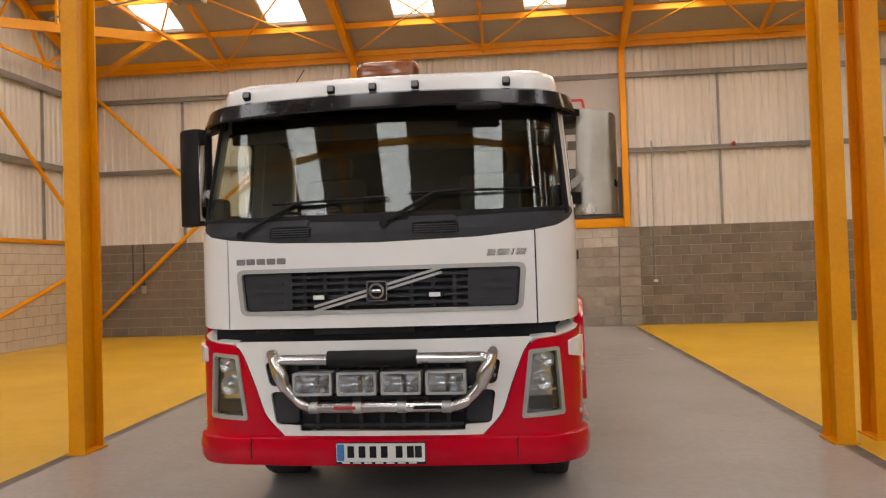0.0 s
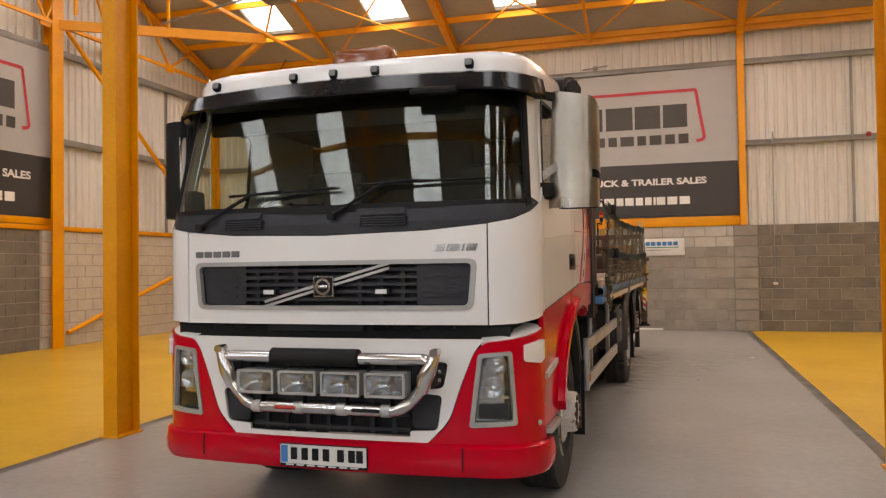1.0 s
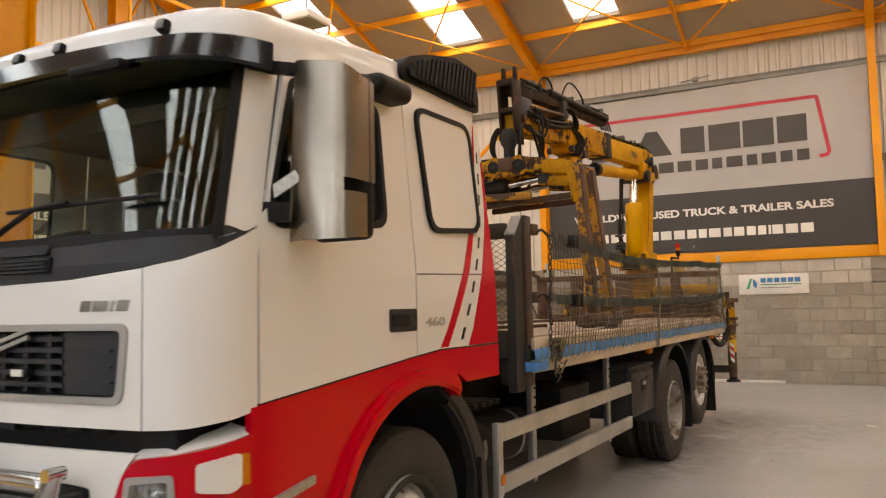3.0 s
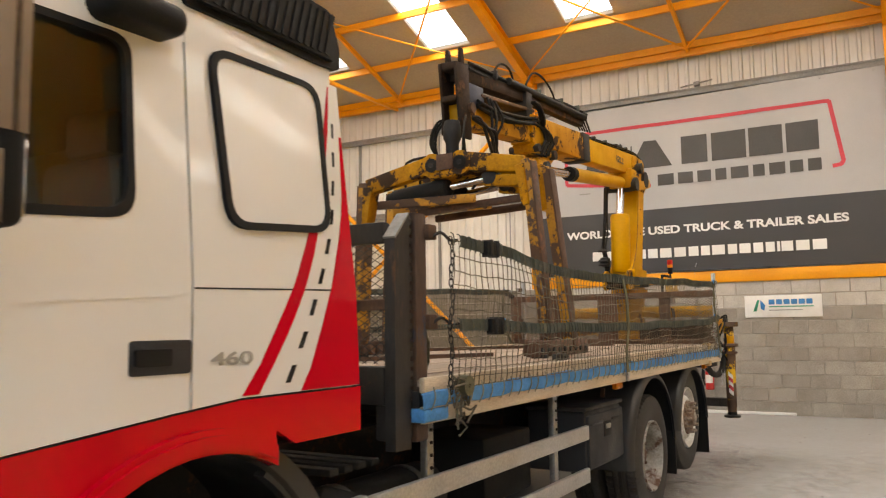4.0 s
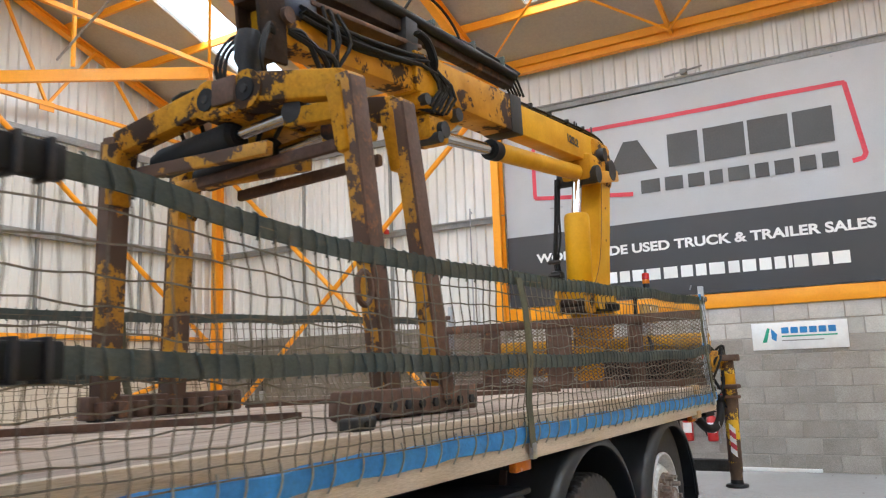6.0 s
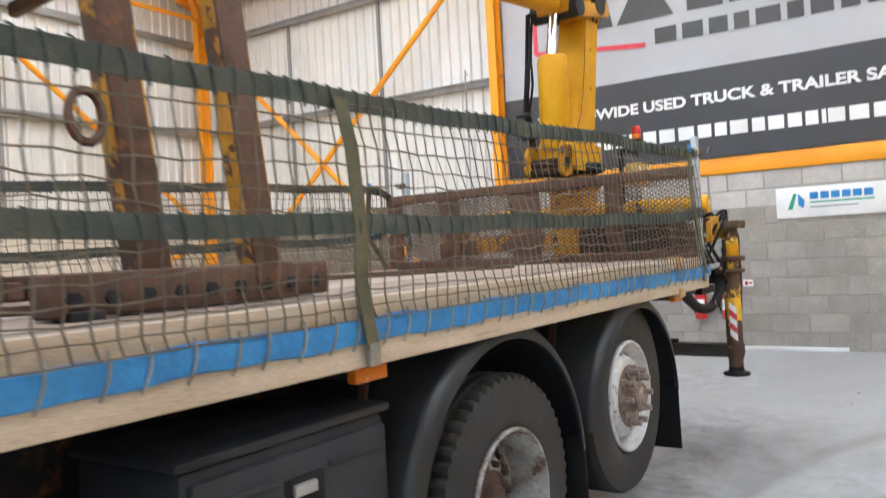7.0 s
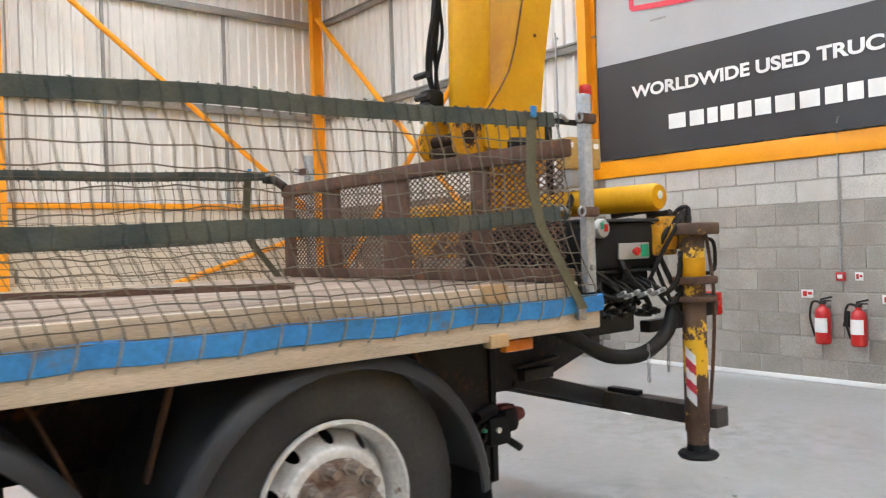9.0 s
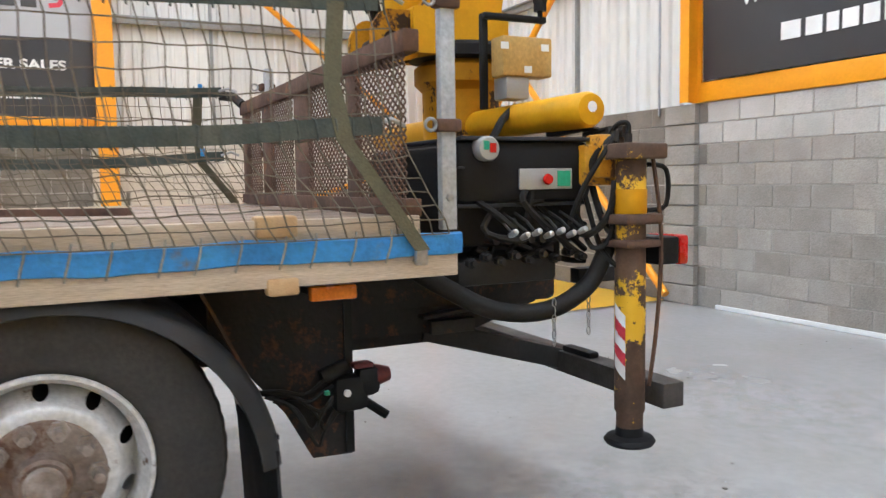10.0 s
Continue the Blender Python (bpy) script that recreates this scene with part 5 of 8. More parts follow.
for x in (-0.378, -0.115, 0.147, 0.409):
    shell = merge(box((x - 0.114, -0.04, 0.842), (x + 0.114, -0.03, 0.972), 0.003), box((x - 0.114, -0.13, 0.96), (x + 0.114, -0.038, 0.972), 0.003), box((x - 0.114, -0.13, 0.842), (x + 0.114, -0.038, 0.854), 0.003),
                  box((x - 0.114, -0.13, 0.852), (x - 0.102, -0.038, 0.962), 0.003), box((x + 0.102, -0.13, 0.852), (x + 0.114, -0.038, 0.962), 0.003))
    spot = lp("spotlight", shell, M_SILVER, "square silver-rimmed spotlight", lampbar)
    rim = sheet(rrect(x - 0.117, x + 0.117, 0.84, 0.974, 0.012), [rrect(x - 0.104, x + 0.104, 0.854, 0.962, 0.012)], 0.02)
    lp("spot_rim", onto_y(rim, -0.138), M_SILVER, "", spot)
    lp("spot_glass", onto_y(sheet(rrect(x - 0.104, x + 0.104, 0.854, 0.962, 0.012), (), 0.004), -0.14), M_LENS, "", spot).visible_shadow = False
    lp("spot_reflector", bowl(x, 0.908, 0.104, 0.054, -0.131, 0.07), M_REFLECTOR, "bright mirrored bowl", spot)
    lp("spot_bulb", lathe([(0.0001, 0.045), (0.008, 0.043), (0.012, 0.035), (0.014, 0.0)], Matrix.Translation((x, -0.06, 0.908)) @ pose(0, 0, 0, 90), 14), M_BULB, "", spot)
    lp("spot_foot", box((x - 0.03, -0.125, 0.775), (x + 0.03, -0.07, 0.842), 0.008), M_BLACK, "", spot)
    lp("foot_clip", tube([(x - 0.026, -0.115, 0.768), (x + 0.026, -0.115, 0.768)], 0.037, 12), M_ALU, "", spot)
for x0, x1, mt in ((-0.25, -0.12, M_TAIL), (0.22, 0.38, M_BLACK)):
    lp("bar_mark", tube([(x0, -0.1465, 0.769), (x1, -0.1465, 0.769)], 0.011, 6), mt, "plain mark on the tube", lampbar)
# engine bay behind the gap
lp("engine_bay", box((-1.05, 0.1, 0.6), (1.05, 0.5, 1.28)), M_BLACK)
lp("radiator", box((-0.42, 0.07, 1.18), (0.2, 0.1, 1.235), 0.004), M_GREY_PLASTIC)
for x in (-0.75, -0.6, 0.3, 0.42, 0.55, 0.7):
    lp("engine_fitting", rod((x - 0.04, 0.09, 1.2), (x + 0.04, 0.09, 1.215), 0.018, 8), M_DARK_STEEL)
# mirrors: tall steel covers over black housings, on black arms
def folded_cover():
    """A dented steel sheet folded round the mirror, with a notch in its outer side."""
    plan = [(1.255, 0.515), (1.285, 0.503), (1.34, 0.496), (1.4, 0.495), (1.45, 0.502), (1.48, 0.516), (1.5, 0.54), (1.508, 0.575), (1.51, 0.62), (1.51, 0.675)]
    levels = spread(0, 1, 26)
    bm = bmesh.new()
    grid = []
    for i, (x, y) in enumerate(plan):
        side = max(0, i - 5)
        lo, hi = 1.872 + 0.003 * side, 2.562 - 0.045 * max(0.0, (x - 1.28) / 0.23) - 0.011 * side
        col = []
        for t in levels:
            z = lo + (hi - lo) * t
            dent = 0.0022 * math.sin(z * 6 + x * 9) + 0.0008 * math.sin(z * 14 - x * 20)
            taper = 0.03 * (1 - t) * (1 if i < 2 else 0)
            col.append(bm.verts.new((x - taper, y + dent * (1 if i < 7 else 0), z)))
        grid.append(col)
    for i in range(len(grid) - 1):
        for k in range(len(levels) - 1):
            z = (grid[i][k].co.z + grid[i][k + 1].co.z) / 2
            notch = i >= 5 and 2.035 < z < 2.1
            short = i >= 8 and z < 2.1
            if not notch and not short:
                bm.faces.new((grid[i][k], grid[i + 1][k], grid[i + 1][k + 1], grid[i][k + 1]))
    bmesh.ops.delete(bm, geom=[v for v in bm.verts if not v.link_faces], context="VERTS")
    bmesh.ops.recalc_face_normals(bm, faces=bm.faces)
    bmesh.ops.solidify(bm, geom=bm.faces[:], thickness=0.004)
    return merge(bm, box((1.19, 0.5, 2.515), (1.262, 0.508, 2.555), 0.003))


for s, turn, wide in ((1, 0, 0.12), (-1, -38, 0.115)):
    hold = Matrix.Translation((1.368, 0.59, 2.205) if s > 0 else (-1.37, 0.55, 2.23)) @ pose(0, 0, 0, 0, 0, turn)
    if s > 0:
        cover = folded_cover()
        cover.transform(Matrix.Translation((-0.016, -0.016, 0.006)))
    else:
        cover = box((-wide, -0.09, -0.33), (wide, 0.0, 0.33), 0.014, seg=3)
        cut(cover, "x", [wide * k for k in (-0.6, -0.2, 0.2, 0.6)])
        bend(cover, lambda c: Vector((c.x, c.y + 0.05 * (c.x / wide) ** 2 * (c.y < -0.01) + 0.02 * max(0.0, c.z - 0.2), c.z)))
        cover.transform(hold)
    mir = lp("mirror", cover, M_BRUSHED if s > 0 else M_BLACK, "tall mirror with a dented steel cover" if s > 0 else "tall black mirror housing")
    lp("mirror_body", box((-wide - 0.012, 0.0, -0.325), (wide + 0.006, 0.075, 0.31), 0.03, m=hold, seg=3), M_BLACK, "", mir)
    lp("mirror_glass", box((-wide + 0.01, 0.07, -0.1), (wide - 0.01, 0.078, 0.29), 0.004, m=hold), M_CHROME, "", mir)
    lp("wide_glass", box((-wide + 0.01, 0.07, -0.3), (wide - 0.01, 0.078, -0.12), 0.004, m=hold), M_CHROME, "", mir)
    if s < 0:
        lp("mirror_edge", box((-s * wide - 0.01, -0.035, -0.3), (-s * wide + 0.01, 0.01, 0.22), 0.004, m=hold), M_CHROME, "bright inner edge", mir)
    lp("upper_arm", bar((s * 1.1, 0.42, 2.555), (s * 1.27, 0.53, 2.535), 0.05, 0.04), M_BLACK, "", mir)
    lp("arm_joint", box((min(s * 1.08, s * 1.15), 0.37, 2.53), (max(s * 1.08, s * 1.15), 0.46, 2.61), 0.02), M_BLACK, "", mir)
    lp("lower_arm", bar((s * 1.1, 0.36, 1.985), (s * 1.23, 0.47, 1.985), 0.05, 0.075), M_BLACK, "", mir)
    lp("arm_bracket", box((min(s * 1.05, s * 1.14), 0.26, 1.91), (max(s * 1.05, s * 1.14), 0.39, 2.06), 0.025), M_BLACK, "", mir)
    lp("arm_tip", bar((s * 1.14, 0.42, 2.033), (s * 1.262, 0.49, 2.126), 0.018, 0.045), M_ALU, "bright flat stay", mir)
# ribbed air intake behind the roof
INTAKE = [(1.38, 2.735), (1.375, 2.79), (1.44, 2.86), (1.65, 2.925), (1.94, 2.985), (2.15, 2.975), (2.215, 2.82), (2.215, 2.73), (2.05, 2.725), (1.65, 2.735)]
body = sheet(rounded(INTAKE, 0.035, 4), (), 0.2)
intake = lp("air_intake", merge(onto_x(body, 1.07), onto_x(sheet(rounded([(1.425, 2.755), (1.425, 2.8), (1.65, 2.905), (1.94, 2.962), (2.11, 2.95), (2.165, 2.81), (2.165, 2.752), (1.65, 2.757)], 0.03, 4), (), 0.22), 1.085)), M_BLACK, "black ribbed air intake on the cab corner")
for k in range(15):
    y = 1.486 + k * 0.043
    top = 2.785 + (y + 0.02 - 1.35) * 0.37 if y < 1.65 else 2.895 + (y - 1.65) * 0.18
    top = min(top, 2.945)
    lp("intake_rib", bar((1.194, y, 2.765), (1.194, y + (top - 2.765) * 0.25, top), 0.016, 0.02), M_BLACK, "", intake)
lp("intake_eye", rod((1.19, 1.455, 2.81), (1.2, 1.455, 2.81), 0.016, 12), M_HOSE, "", intake)
lp("kerb_mirror", box((1.12, 1.02, 2.565), (1.29, 1.31, 2.668), 0.045, seg=4), M_BLACK, "black kerb mirror pod above the door")
# cab shell behind: rear wall, floor, seats, dash, steering wheel
back = box((-1.2, 2.2, 1.3), (1.2, 2.238, 2.66))
cut(back, "z", [1.45, 1.95])
bend(back, lambda c: Vector((c.x * (1 - 0.065 * max(0.0, c.z - 1.8)) * 0.995, c.y + rear_edge(c.z) - 2.242, c.z)))
lp("cab_back", back, M_WHITE)
# added dark panel: hides the white back wall, so the cab looks shaded inside
lp("rear_trim", box((-1.12, 2.08, 1.34), (1.12, 2.1, 2.58)), M_SEAT, "added dark panel standing in for the shade in the cab")
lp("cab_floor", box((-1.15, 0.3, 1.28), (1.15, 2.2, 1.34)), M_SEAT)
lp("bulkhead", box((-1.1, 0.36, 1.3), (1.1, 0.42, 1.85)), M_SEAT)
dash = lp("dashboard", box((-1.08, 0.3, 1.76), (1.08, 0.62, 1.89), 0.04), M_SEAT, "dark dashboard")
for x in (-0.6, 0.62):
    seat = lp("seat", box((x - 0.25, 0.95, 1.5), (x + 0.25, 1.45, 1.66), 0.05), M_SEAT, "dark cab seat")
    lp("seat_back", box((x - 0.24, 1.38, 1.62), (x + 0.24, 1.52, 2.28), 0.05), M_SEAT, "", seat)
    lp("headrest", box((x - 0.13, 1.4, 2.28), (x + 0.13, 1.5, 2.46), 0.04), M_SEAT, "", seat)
wheel = lp("steering_wheel", tube([Vector((-0.6 + 0.22 * math.cos(a), 0.72 + 0.2 * math.sin(a), 1.97 + 0.09 * math.sin(a))) for a in spread(0, 2 * math.pi, 28)[:-1]], 0.015, 8, closed=True), M_BLACK, "black steering wheel")
lp("steering_column", rod((-0.6, 0.72, 1.97), (-0.6, 0.5, 1.8), 0.035, 10), M_BLACK, "", wheel)
for a in (0.2, math.pi - 0.2, -math.pi / 2):
    lp("spoke", rod((-0.6, 0.72, 1.97), (-0.6 + 0.21 * math.cos(a), 0.72 + 0.19 * math.sin(a), 1.97 + 0.085 * math.sin(a)), 0.012, 6), M_BLACK, "", wheel)
lp("sun_curtain", box((-1.08, 0.5, 2.44), (1.08, 0.54, 2.6), 0.01), M_BLACK)

# ---- chassis, wheels, guards ----
def out_x(s, x, y, z):
    """A frame with its z axis pointing out of the lorry's side s."""
    return Matrix.Translation((s * x, y, z)) @ pose(0, 0, 0, 0, 90 * s)


def tyre_mesh(m, width, r=0.525, tread=0.012, n=108):
    """A tyre with shoulder blocks: alternate stretches of the tread are cut back."""
    h = width / 2
    prof = [(0.292, h - 0.035), (0.33, h - 0.008), (0.40, h), (0.455, h - 0.006), (r - 0.03, h - 0.016), (r - 0.012, h - 0.022), (r, h - 0.045), (r, h * 0.45), (r - tread, h * 0.42), (r - tread, h * 0.36), (r, h * 0.33), (r, 0.02), (r - tread, 0.012)]
    prof += [(a, -b) for a, b in prof[::-1]]
    bm = bmesh.new()
    rings = []
    for j, (rr, hh) in enumerate(prof):
        ring = []
        for k in range(n):
            a = 2 * math.pi * k / n
            shoulder = 4 <= min(j, len(prof) - 1 - j) <= 7
            q = rr - (tread * 1.1 if shoulder and k % 3 == 0 else 0.0)
            p = m @ Vector((q * math.cos(a), q * math.sin(a), hh))
            p.z = max(p.z, 0.002)      # the tread lies flat where it bears on the floor
            ring.append(bm.verts.new(p))
        rings.append(ring)
    for a, b in zip(rings, rings[1:]):
        for k in range(n):
            bm.faces.new((a[k], a[(k + 1) % n], b[(k + 1) % n], b[k]))
    return bm


def hole_ring(r, count, hr, turn=0.0):
    return [[(r * math.cos(2 * math.pi * (i + turn) / count) + hr * math.cos(2 * math.pi * k / 12), r * math.sin(2 * math.pi * (i + turn) / count) + hr * math.sin(2 * math.pi * k / 12)) for k in range(12)] for i in range(count)]


def circle(r, n=40):
    return [(r * math.cos(2 * math.pi * k / n), r * math.sin(2 * math.pi * k / n)) for k in range(n)]


def road_wheel(s, y, z, face, kind):
    """face: x of the tyre's outer wall. kind: steer, drive (dished, twin tyres) or lift."""
    width = 0.3
    m = out_x(s, face - width / 2, y, z)
    w = lp("wheel", tyre_mesh(m, width, tread=0.016 if kind == "drive" else 0.003, n=168), M_RUBBER, "black worn road tyre")
    h = width / 2
    lp("rim", lathe([(0.297, h - 0.05), (0.305, h - 0.012), (0.3, h - 0.003), (0.291, h - 0.003), (0.286, h - 0.012), (0.282, h - 0.04), (0.27, h - 0.055), (0.262, h - 0.08), (0.26, -h + 0.02), (0.3, -h + 0.01)], m, 48), M_RIM_OLD if kind == "drive" else M_RIM, "worn white steel rim", w)
    if kind == "steer":
        lp("tyre_bead", lathe([(0.307, h - 0.001), (0.285, h + 0.002), (0.268, h - 0.002), (0.264, h - 0.02), (0.262, h - 0.05)], m, 48), M_RUBBER, "", w)
    deep = {"steer": h - 0.02, "drive": -0.03, "lift": h - 0.028}[kind]
    if kind == "drive":
        disc = sheet(circle(0.262), [circle(0.12)] + hole_ring(0.2, 10, 0.032), 0.012)
        bend(disc, lambda c: Vector((c.x, c.y, c.z + deep + 0.05 * max(0.0, (0.262 - math.hypot(c.x, c.y)) / 0.14))))
    else:
        disc = sheet(circle(0.264), [circle(0.21)] + hole_ring(0.24, 10, 0.023), 0.008)
        bend(disc, lambda c: Vector((c.x, c.y, c.z + deep - 0.1 * max(0.0, (math.hypot(c.x, c.y) - 0.21) / 0.054))))
        lathe([(0.213, deep - 0.006), (0.205, deep + 0.006), (0.195, deep + 0.01), (0.18, deep + 0.011), (0.1, deep + 0.011), (0.0001, deep + 0.01)], None, 40, disc)
    disc.transform(m)
    lp("wheel_disc", disc, {"lift": M_RIM, "steer": M_RIM_SPOT, "drive": M_RIM_OLD}[kind], "steel wheel disc with round holes", w)
    lp("wheel_well", lathe([(0.262, -h + 0.04), (0.0001, -h + 0.04)], m, 24), M_BLACK, "", w)
    hub = {"steer": [(0.0001, deep + 0.05), (0.068, deep + 0.05), (0.074, deep + 0.085), (0.08, deep + 0.095), (0.128, deep + 0.095), (0.136, deep + 0.085), (0.142, deep + 0.02), (0.18, deep + 0.012)],
           "drive": [(0.0001, deep + 0.1), (0.05, deep + 0.098), (0.06, deep + 0.085), (0.068, deep + 0.055), (0.135, deep + 0.045), (0.145, deep + 0.03)],
           "lift": [(0.0001, deep + 0.05), (0.042, deep + 0.05), (0.05, deep + 0.045), (0.054, deep + 0.085), (0.066, deep + 0.09), (0.076, deep + 0.08), (0.082, deep + 0.03), (0.1, deep + 0.022), (0.165, deep + 0.018), (0.174, deep + 0.006)]}[kind]
    lp("hub", lathe(hub, m, 32), {"steer": M_RIM_SPOT, "drive": M_RUST, "lift": M_HUB}[kind], "rusty wheel hub", w)
    if kind == "steer":
        lp("hub_bore", lathe([(0.0001, deep + 0.056), (0.05, deep + 0.058), (0.066, deep + 0.066), (0.073, deep + 0.092)], m, 24), M_RUST, "brown hollow hub centre", w)
    if kind == "lift":
        lp("hub_cap", lathe([(0.0001, deep + 0.098), (0.046, deep + 0.096), (0.056, deep + 0.086), (0.058, deep + 0.05)], m, 24), M_STUD, "grey hub cap", w)
    for k in range(10):
        a = 2 * math.pi * (k + 0.5) / 10
        long = {"steer": 0.02, "drive": 0.07, "lift": 0.085}[kind]
        ra, up = (0.104, 0.09) if kind == "steer" else (0.1425, 0.006)
        c = m @ Vector((ra * math.cos(a), ra * math.sin(a), deep + up))
        d = (m.to_3x3() @ Vector((0, 0, 1)))
        lp("stud", tube([c, c + d * long * 0.35, c + d * (long * 0.36), c + d * long], [0.031, 0.031, 0.02, 0.017] if kind == "lift" else [0.02, 0.02, 0.017, 0.014], 6), M_STUD if kind == "lift" else M_RUST, "", w)
    return w


for s in (1, -1):
    road_wheel(s, 1.43, 0.522, 1.15, "steer")
    road_wheel(s, 6.605, 0.5, 1.205, "drive")
    lp("inner_tyre", tyre_mesh(out_x(s, 0.74, 6.605, 0.5), 0.28, n=54), M_RUBBER, "black inner twin tyre")
    road_wheel(s, 7.972, 0.69, 1.19, "lift")
for y, z in ((1.43, 0.52), (6.605, 0.5), (7.972, 0.69)):
    lp("axle", rod((-1.0, y, z), (1.0, y, z), 0.06, 12), M_DARK_STEEL)
lp("differential", lathe([(0.0001, 0.2), (0.12, 0.17), (0.2, 0.06), (0.2, -0.06), (0.12, -0.17), (0.0001, -0.2)], Matrix.Translation((0, 6.6, 0.53)) @ pose(0, 0, 0, 90), 18), M_DARK_STEEL)
for s in (-1, 1):
    lp("chassis_rail", box((s * 0.43 - 0.04, 0.5, 0.8), (s * 0.43 + 0.04, 9.6, 1.08), 0.01), M_SKIRT, "dark rust-spotted steel chassis rail")
for y in (2.6, 4.2, 5.6, 7.1, 8.6):
    lp("cross_member", box((-0.4, y - 0.05, 0.84), (0.4, y + 0.05, 1.04), 0.01), M_DARK_STEEL)
# arches over the rear wheels, with mud flaps
for s in (1, -1):
    for y, z, r, a0, a1 in ((6.54, 0.535, 0.714, 4, 184), (7.995, 0.58, 0.664, 4, 176)):
        bm = bmesh.new()
        prof = [(r, 0.56), (r, 1.195), (r - 0.006, 1.215), (r - 0.03, 1.238), (r - 0.07, 1.25), (r - 0.074, 1.244), (r - 0.07, 1.232), (r - 0.03, 1.215), (r - 0.02, 1.19), (r - 0.018, 0.56)]
        rings = []
        for a in spread(a0, a1, 30):
            c, q = math.cos(radians(a)), math.sin(radians(a))
            rings.append([bm.verts.new((s * x, y + rr * c, z + rr * q)) for rr, x in prof])
        for ra, rb in zip(rings, rings[1:]):
            for k in range(len(prof)):
                bm.faces.new((ra[k], ra[(k + 1) % len(prof)], rb[(k + 1) % len(prof)], rb[k]))
        bm.faces.new(rings[0][::-1])
        bm.faces.new(rings[-1])
        arch = lp("wheel_arch", bm, M_ARCH, "black plastic wheel arch")
        ye, ze = y + r * math.cos(radians(a0)), z + r * math.sin(radians(a0))
        flap = box((s * 1.04 - (0.19 if s < 0 else 0.42), ye - 0.03, 0.24), (s * 1.04 + (0.42 if s < 0 else 0.19), ye - 0.018, ze + 0.05), 0.003)
        bend(flap, lambda c: Vector((c.x, c.y + 0.05 * ((ze - c.z) / 0.6) ** 2, c.z)))
        lp("mud_flap", flap, M_BLACK, "black ribbed mud flap", arch)
        for k in range(9):
            zf = 0.27 + k * 0.055
            yf = ye - 0.018 + 0.05 * ((ze - zf) / 0.6) ** 2
            lp("flap_rib", box((s * 1.04 - (0.18 if s < 0 else 0.41), yf - 0.004, zf), (s * 1.04 + (0.41 if s < 0 else 0.18), yf + 0.005, zf + 0.014), 0), M_BLACK, "", arch)
        for da in (25, 155):
            p = Vector((s * 0.98, y + (r + 0.01) * math.cos(radians(da)), z + r * math.sin(radians(da))))
            lp("arch_stay", bar(p, p + Vector((0, 0.1 if da > 90 else -0.16, 1.19 - p.z)), 0.035, 0.012), M_RUST, "", arch)
    # front wheel's inner arch and flap
    bm = bmesh.new()
    rings = []
    for a in spread(10, 150, 18):
        c, q = math.cos(radians(a)), math.sin(radians(a))
        rings.append([bm.verts.new((s * x, 1.43 + rr * c, 0.56 + rr * q)) for rr, x in ((0.7, 0.7), (0.7, 1.17), (0.68, 1.17), (0.68, 0.7))])
    for ra, rb in zip(rings, rings[1:]):
        for k in range(4):
            bm.faces.new((ra[k], ra[(k + 1) % 4], rb[(k + 1) % 4], rb[k]))
    lp("front_arch", bm, M_BLACK, "black inner wheel arch")
    lip = [(1.43 + 0.66 * math.cos(radians(a)), 0.56 + 0.66 * math.sin(radians(a))) for a in spread(58, 14, 8)]
    outer = [(1.43 + 0.8 * math.cos(radians(a)), 0.56 + 0.76 * math.sin(radians(a))) for a in spread(14, 58, 8)]
    lp("rear_valance", onto_x(sheet(lip + [(2.02, 0.3), (2.2, 0.24), (2.24, 0.5)] + outer, (), 0.05), s * 1.14), M_ARCH, "black plastic valance behind the wheel")
    lp("front_flap", box((s * 1.02 - 0.17, 2.1, 0.22), (s * 1.02 + 0.17, 2.115, 0.8), 0.003), M_BLACK, "black mud flap")
    # side guards of two aluminium rails
    for z0 in (0.545, 0.838):
        lp("guard_rail", box((min(s * 1.165, s * 1.2), 2.32, z0), (max(s * 1.165, s * 1.2), 5.02, z0 + 0.1), 0.008), M_ALU, "dull aluminium side guard rail")
    lp("guard_end", box((min(s * 1.16, s * 1.204), 2.3, 0.53), (max(s * 1.16, s * 1.204), 2.36, 0.95), 0.006), M_ALU, "aluminium end plate")
    lp("guard_marker", box((min(s * 1.2, s * 1.212), 2.32, 0.6), (max(s * 1.2, s * 1.212), 2.37, 0.66), 0.004), M_AMBER, "amber marker")
    for y in (2.93, 4.5):
        lp("guard_post", box((min(s * 1.12, s * 1.163), y - 0.03, 0.5), (max(s * 1.12, s * 1.163), y + 0.03, 1.2), 0.006), M_STEEL, "grey steel guard post")
        for k in range(4):
            lp("post_bolt", rod((s * 1.163, y, 0.97 + k * 0.06), (s * 1.172, y, 0.97 + k * 0.06), 0.009, 6), M_BLACK)
    # tool box
    x0, x1 = sorted((s * 0.72, s * 1.17))
    tb = lp("tool_box", box((x0, 5.02, 0.6), (x1, 5.82, 1.03), 0.025), M_GREY_PLASTIC, "dark grey plastic tool box")
    xa, xb = sorted((s * 1.165, s * 1.195))
    lp("box_door", box((xa, 5.04, 0.625), (xb, 5.8, 1.0), 0.014), M_GREY_PLASTIC, "", tb)
    lp("box_lid", box((x0 - 0.01, 5.0, 1.03), (x1 + 0.015, 5.84, 1.06), 0.012), M_GREY_PLASTIC, "", tb)
    xa, xb = sorted((s * 1.188, s * 1.205))
    for ya, yb in ((5.06, 5.32), (5.52, 5.77)):
        lp("door_rib", box((xa, ya, 0.925), (xb, yb, 0.945), 0.006), M_GREY_PLASTIC, "", tb)
    xa, xb = sorted((s * 1.19, s * 1.2))
    lp("latch_recess", box((xa, 5.34, 0.82), (xb, 5.5, 0.93), 0.004), M_BLACK, "", tb)
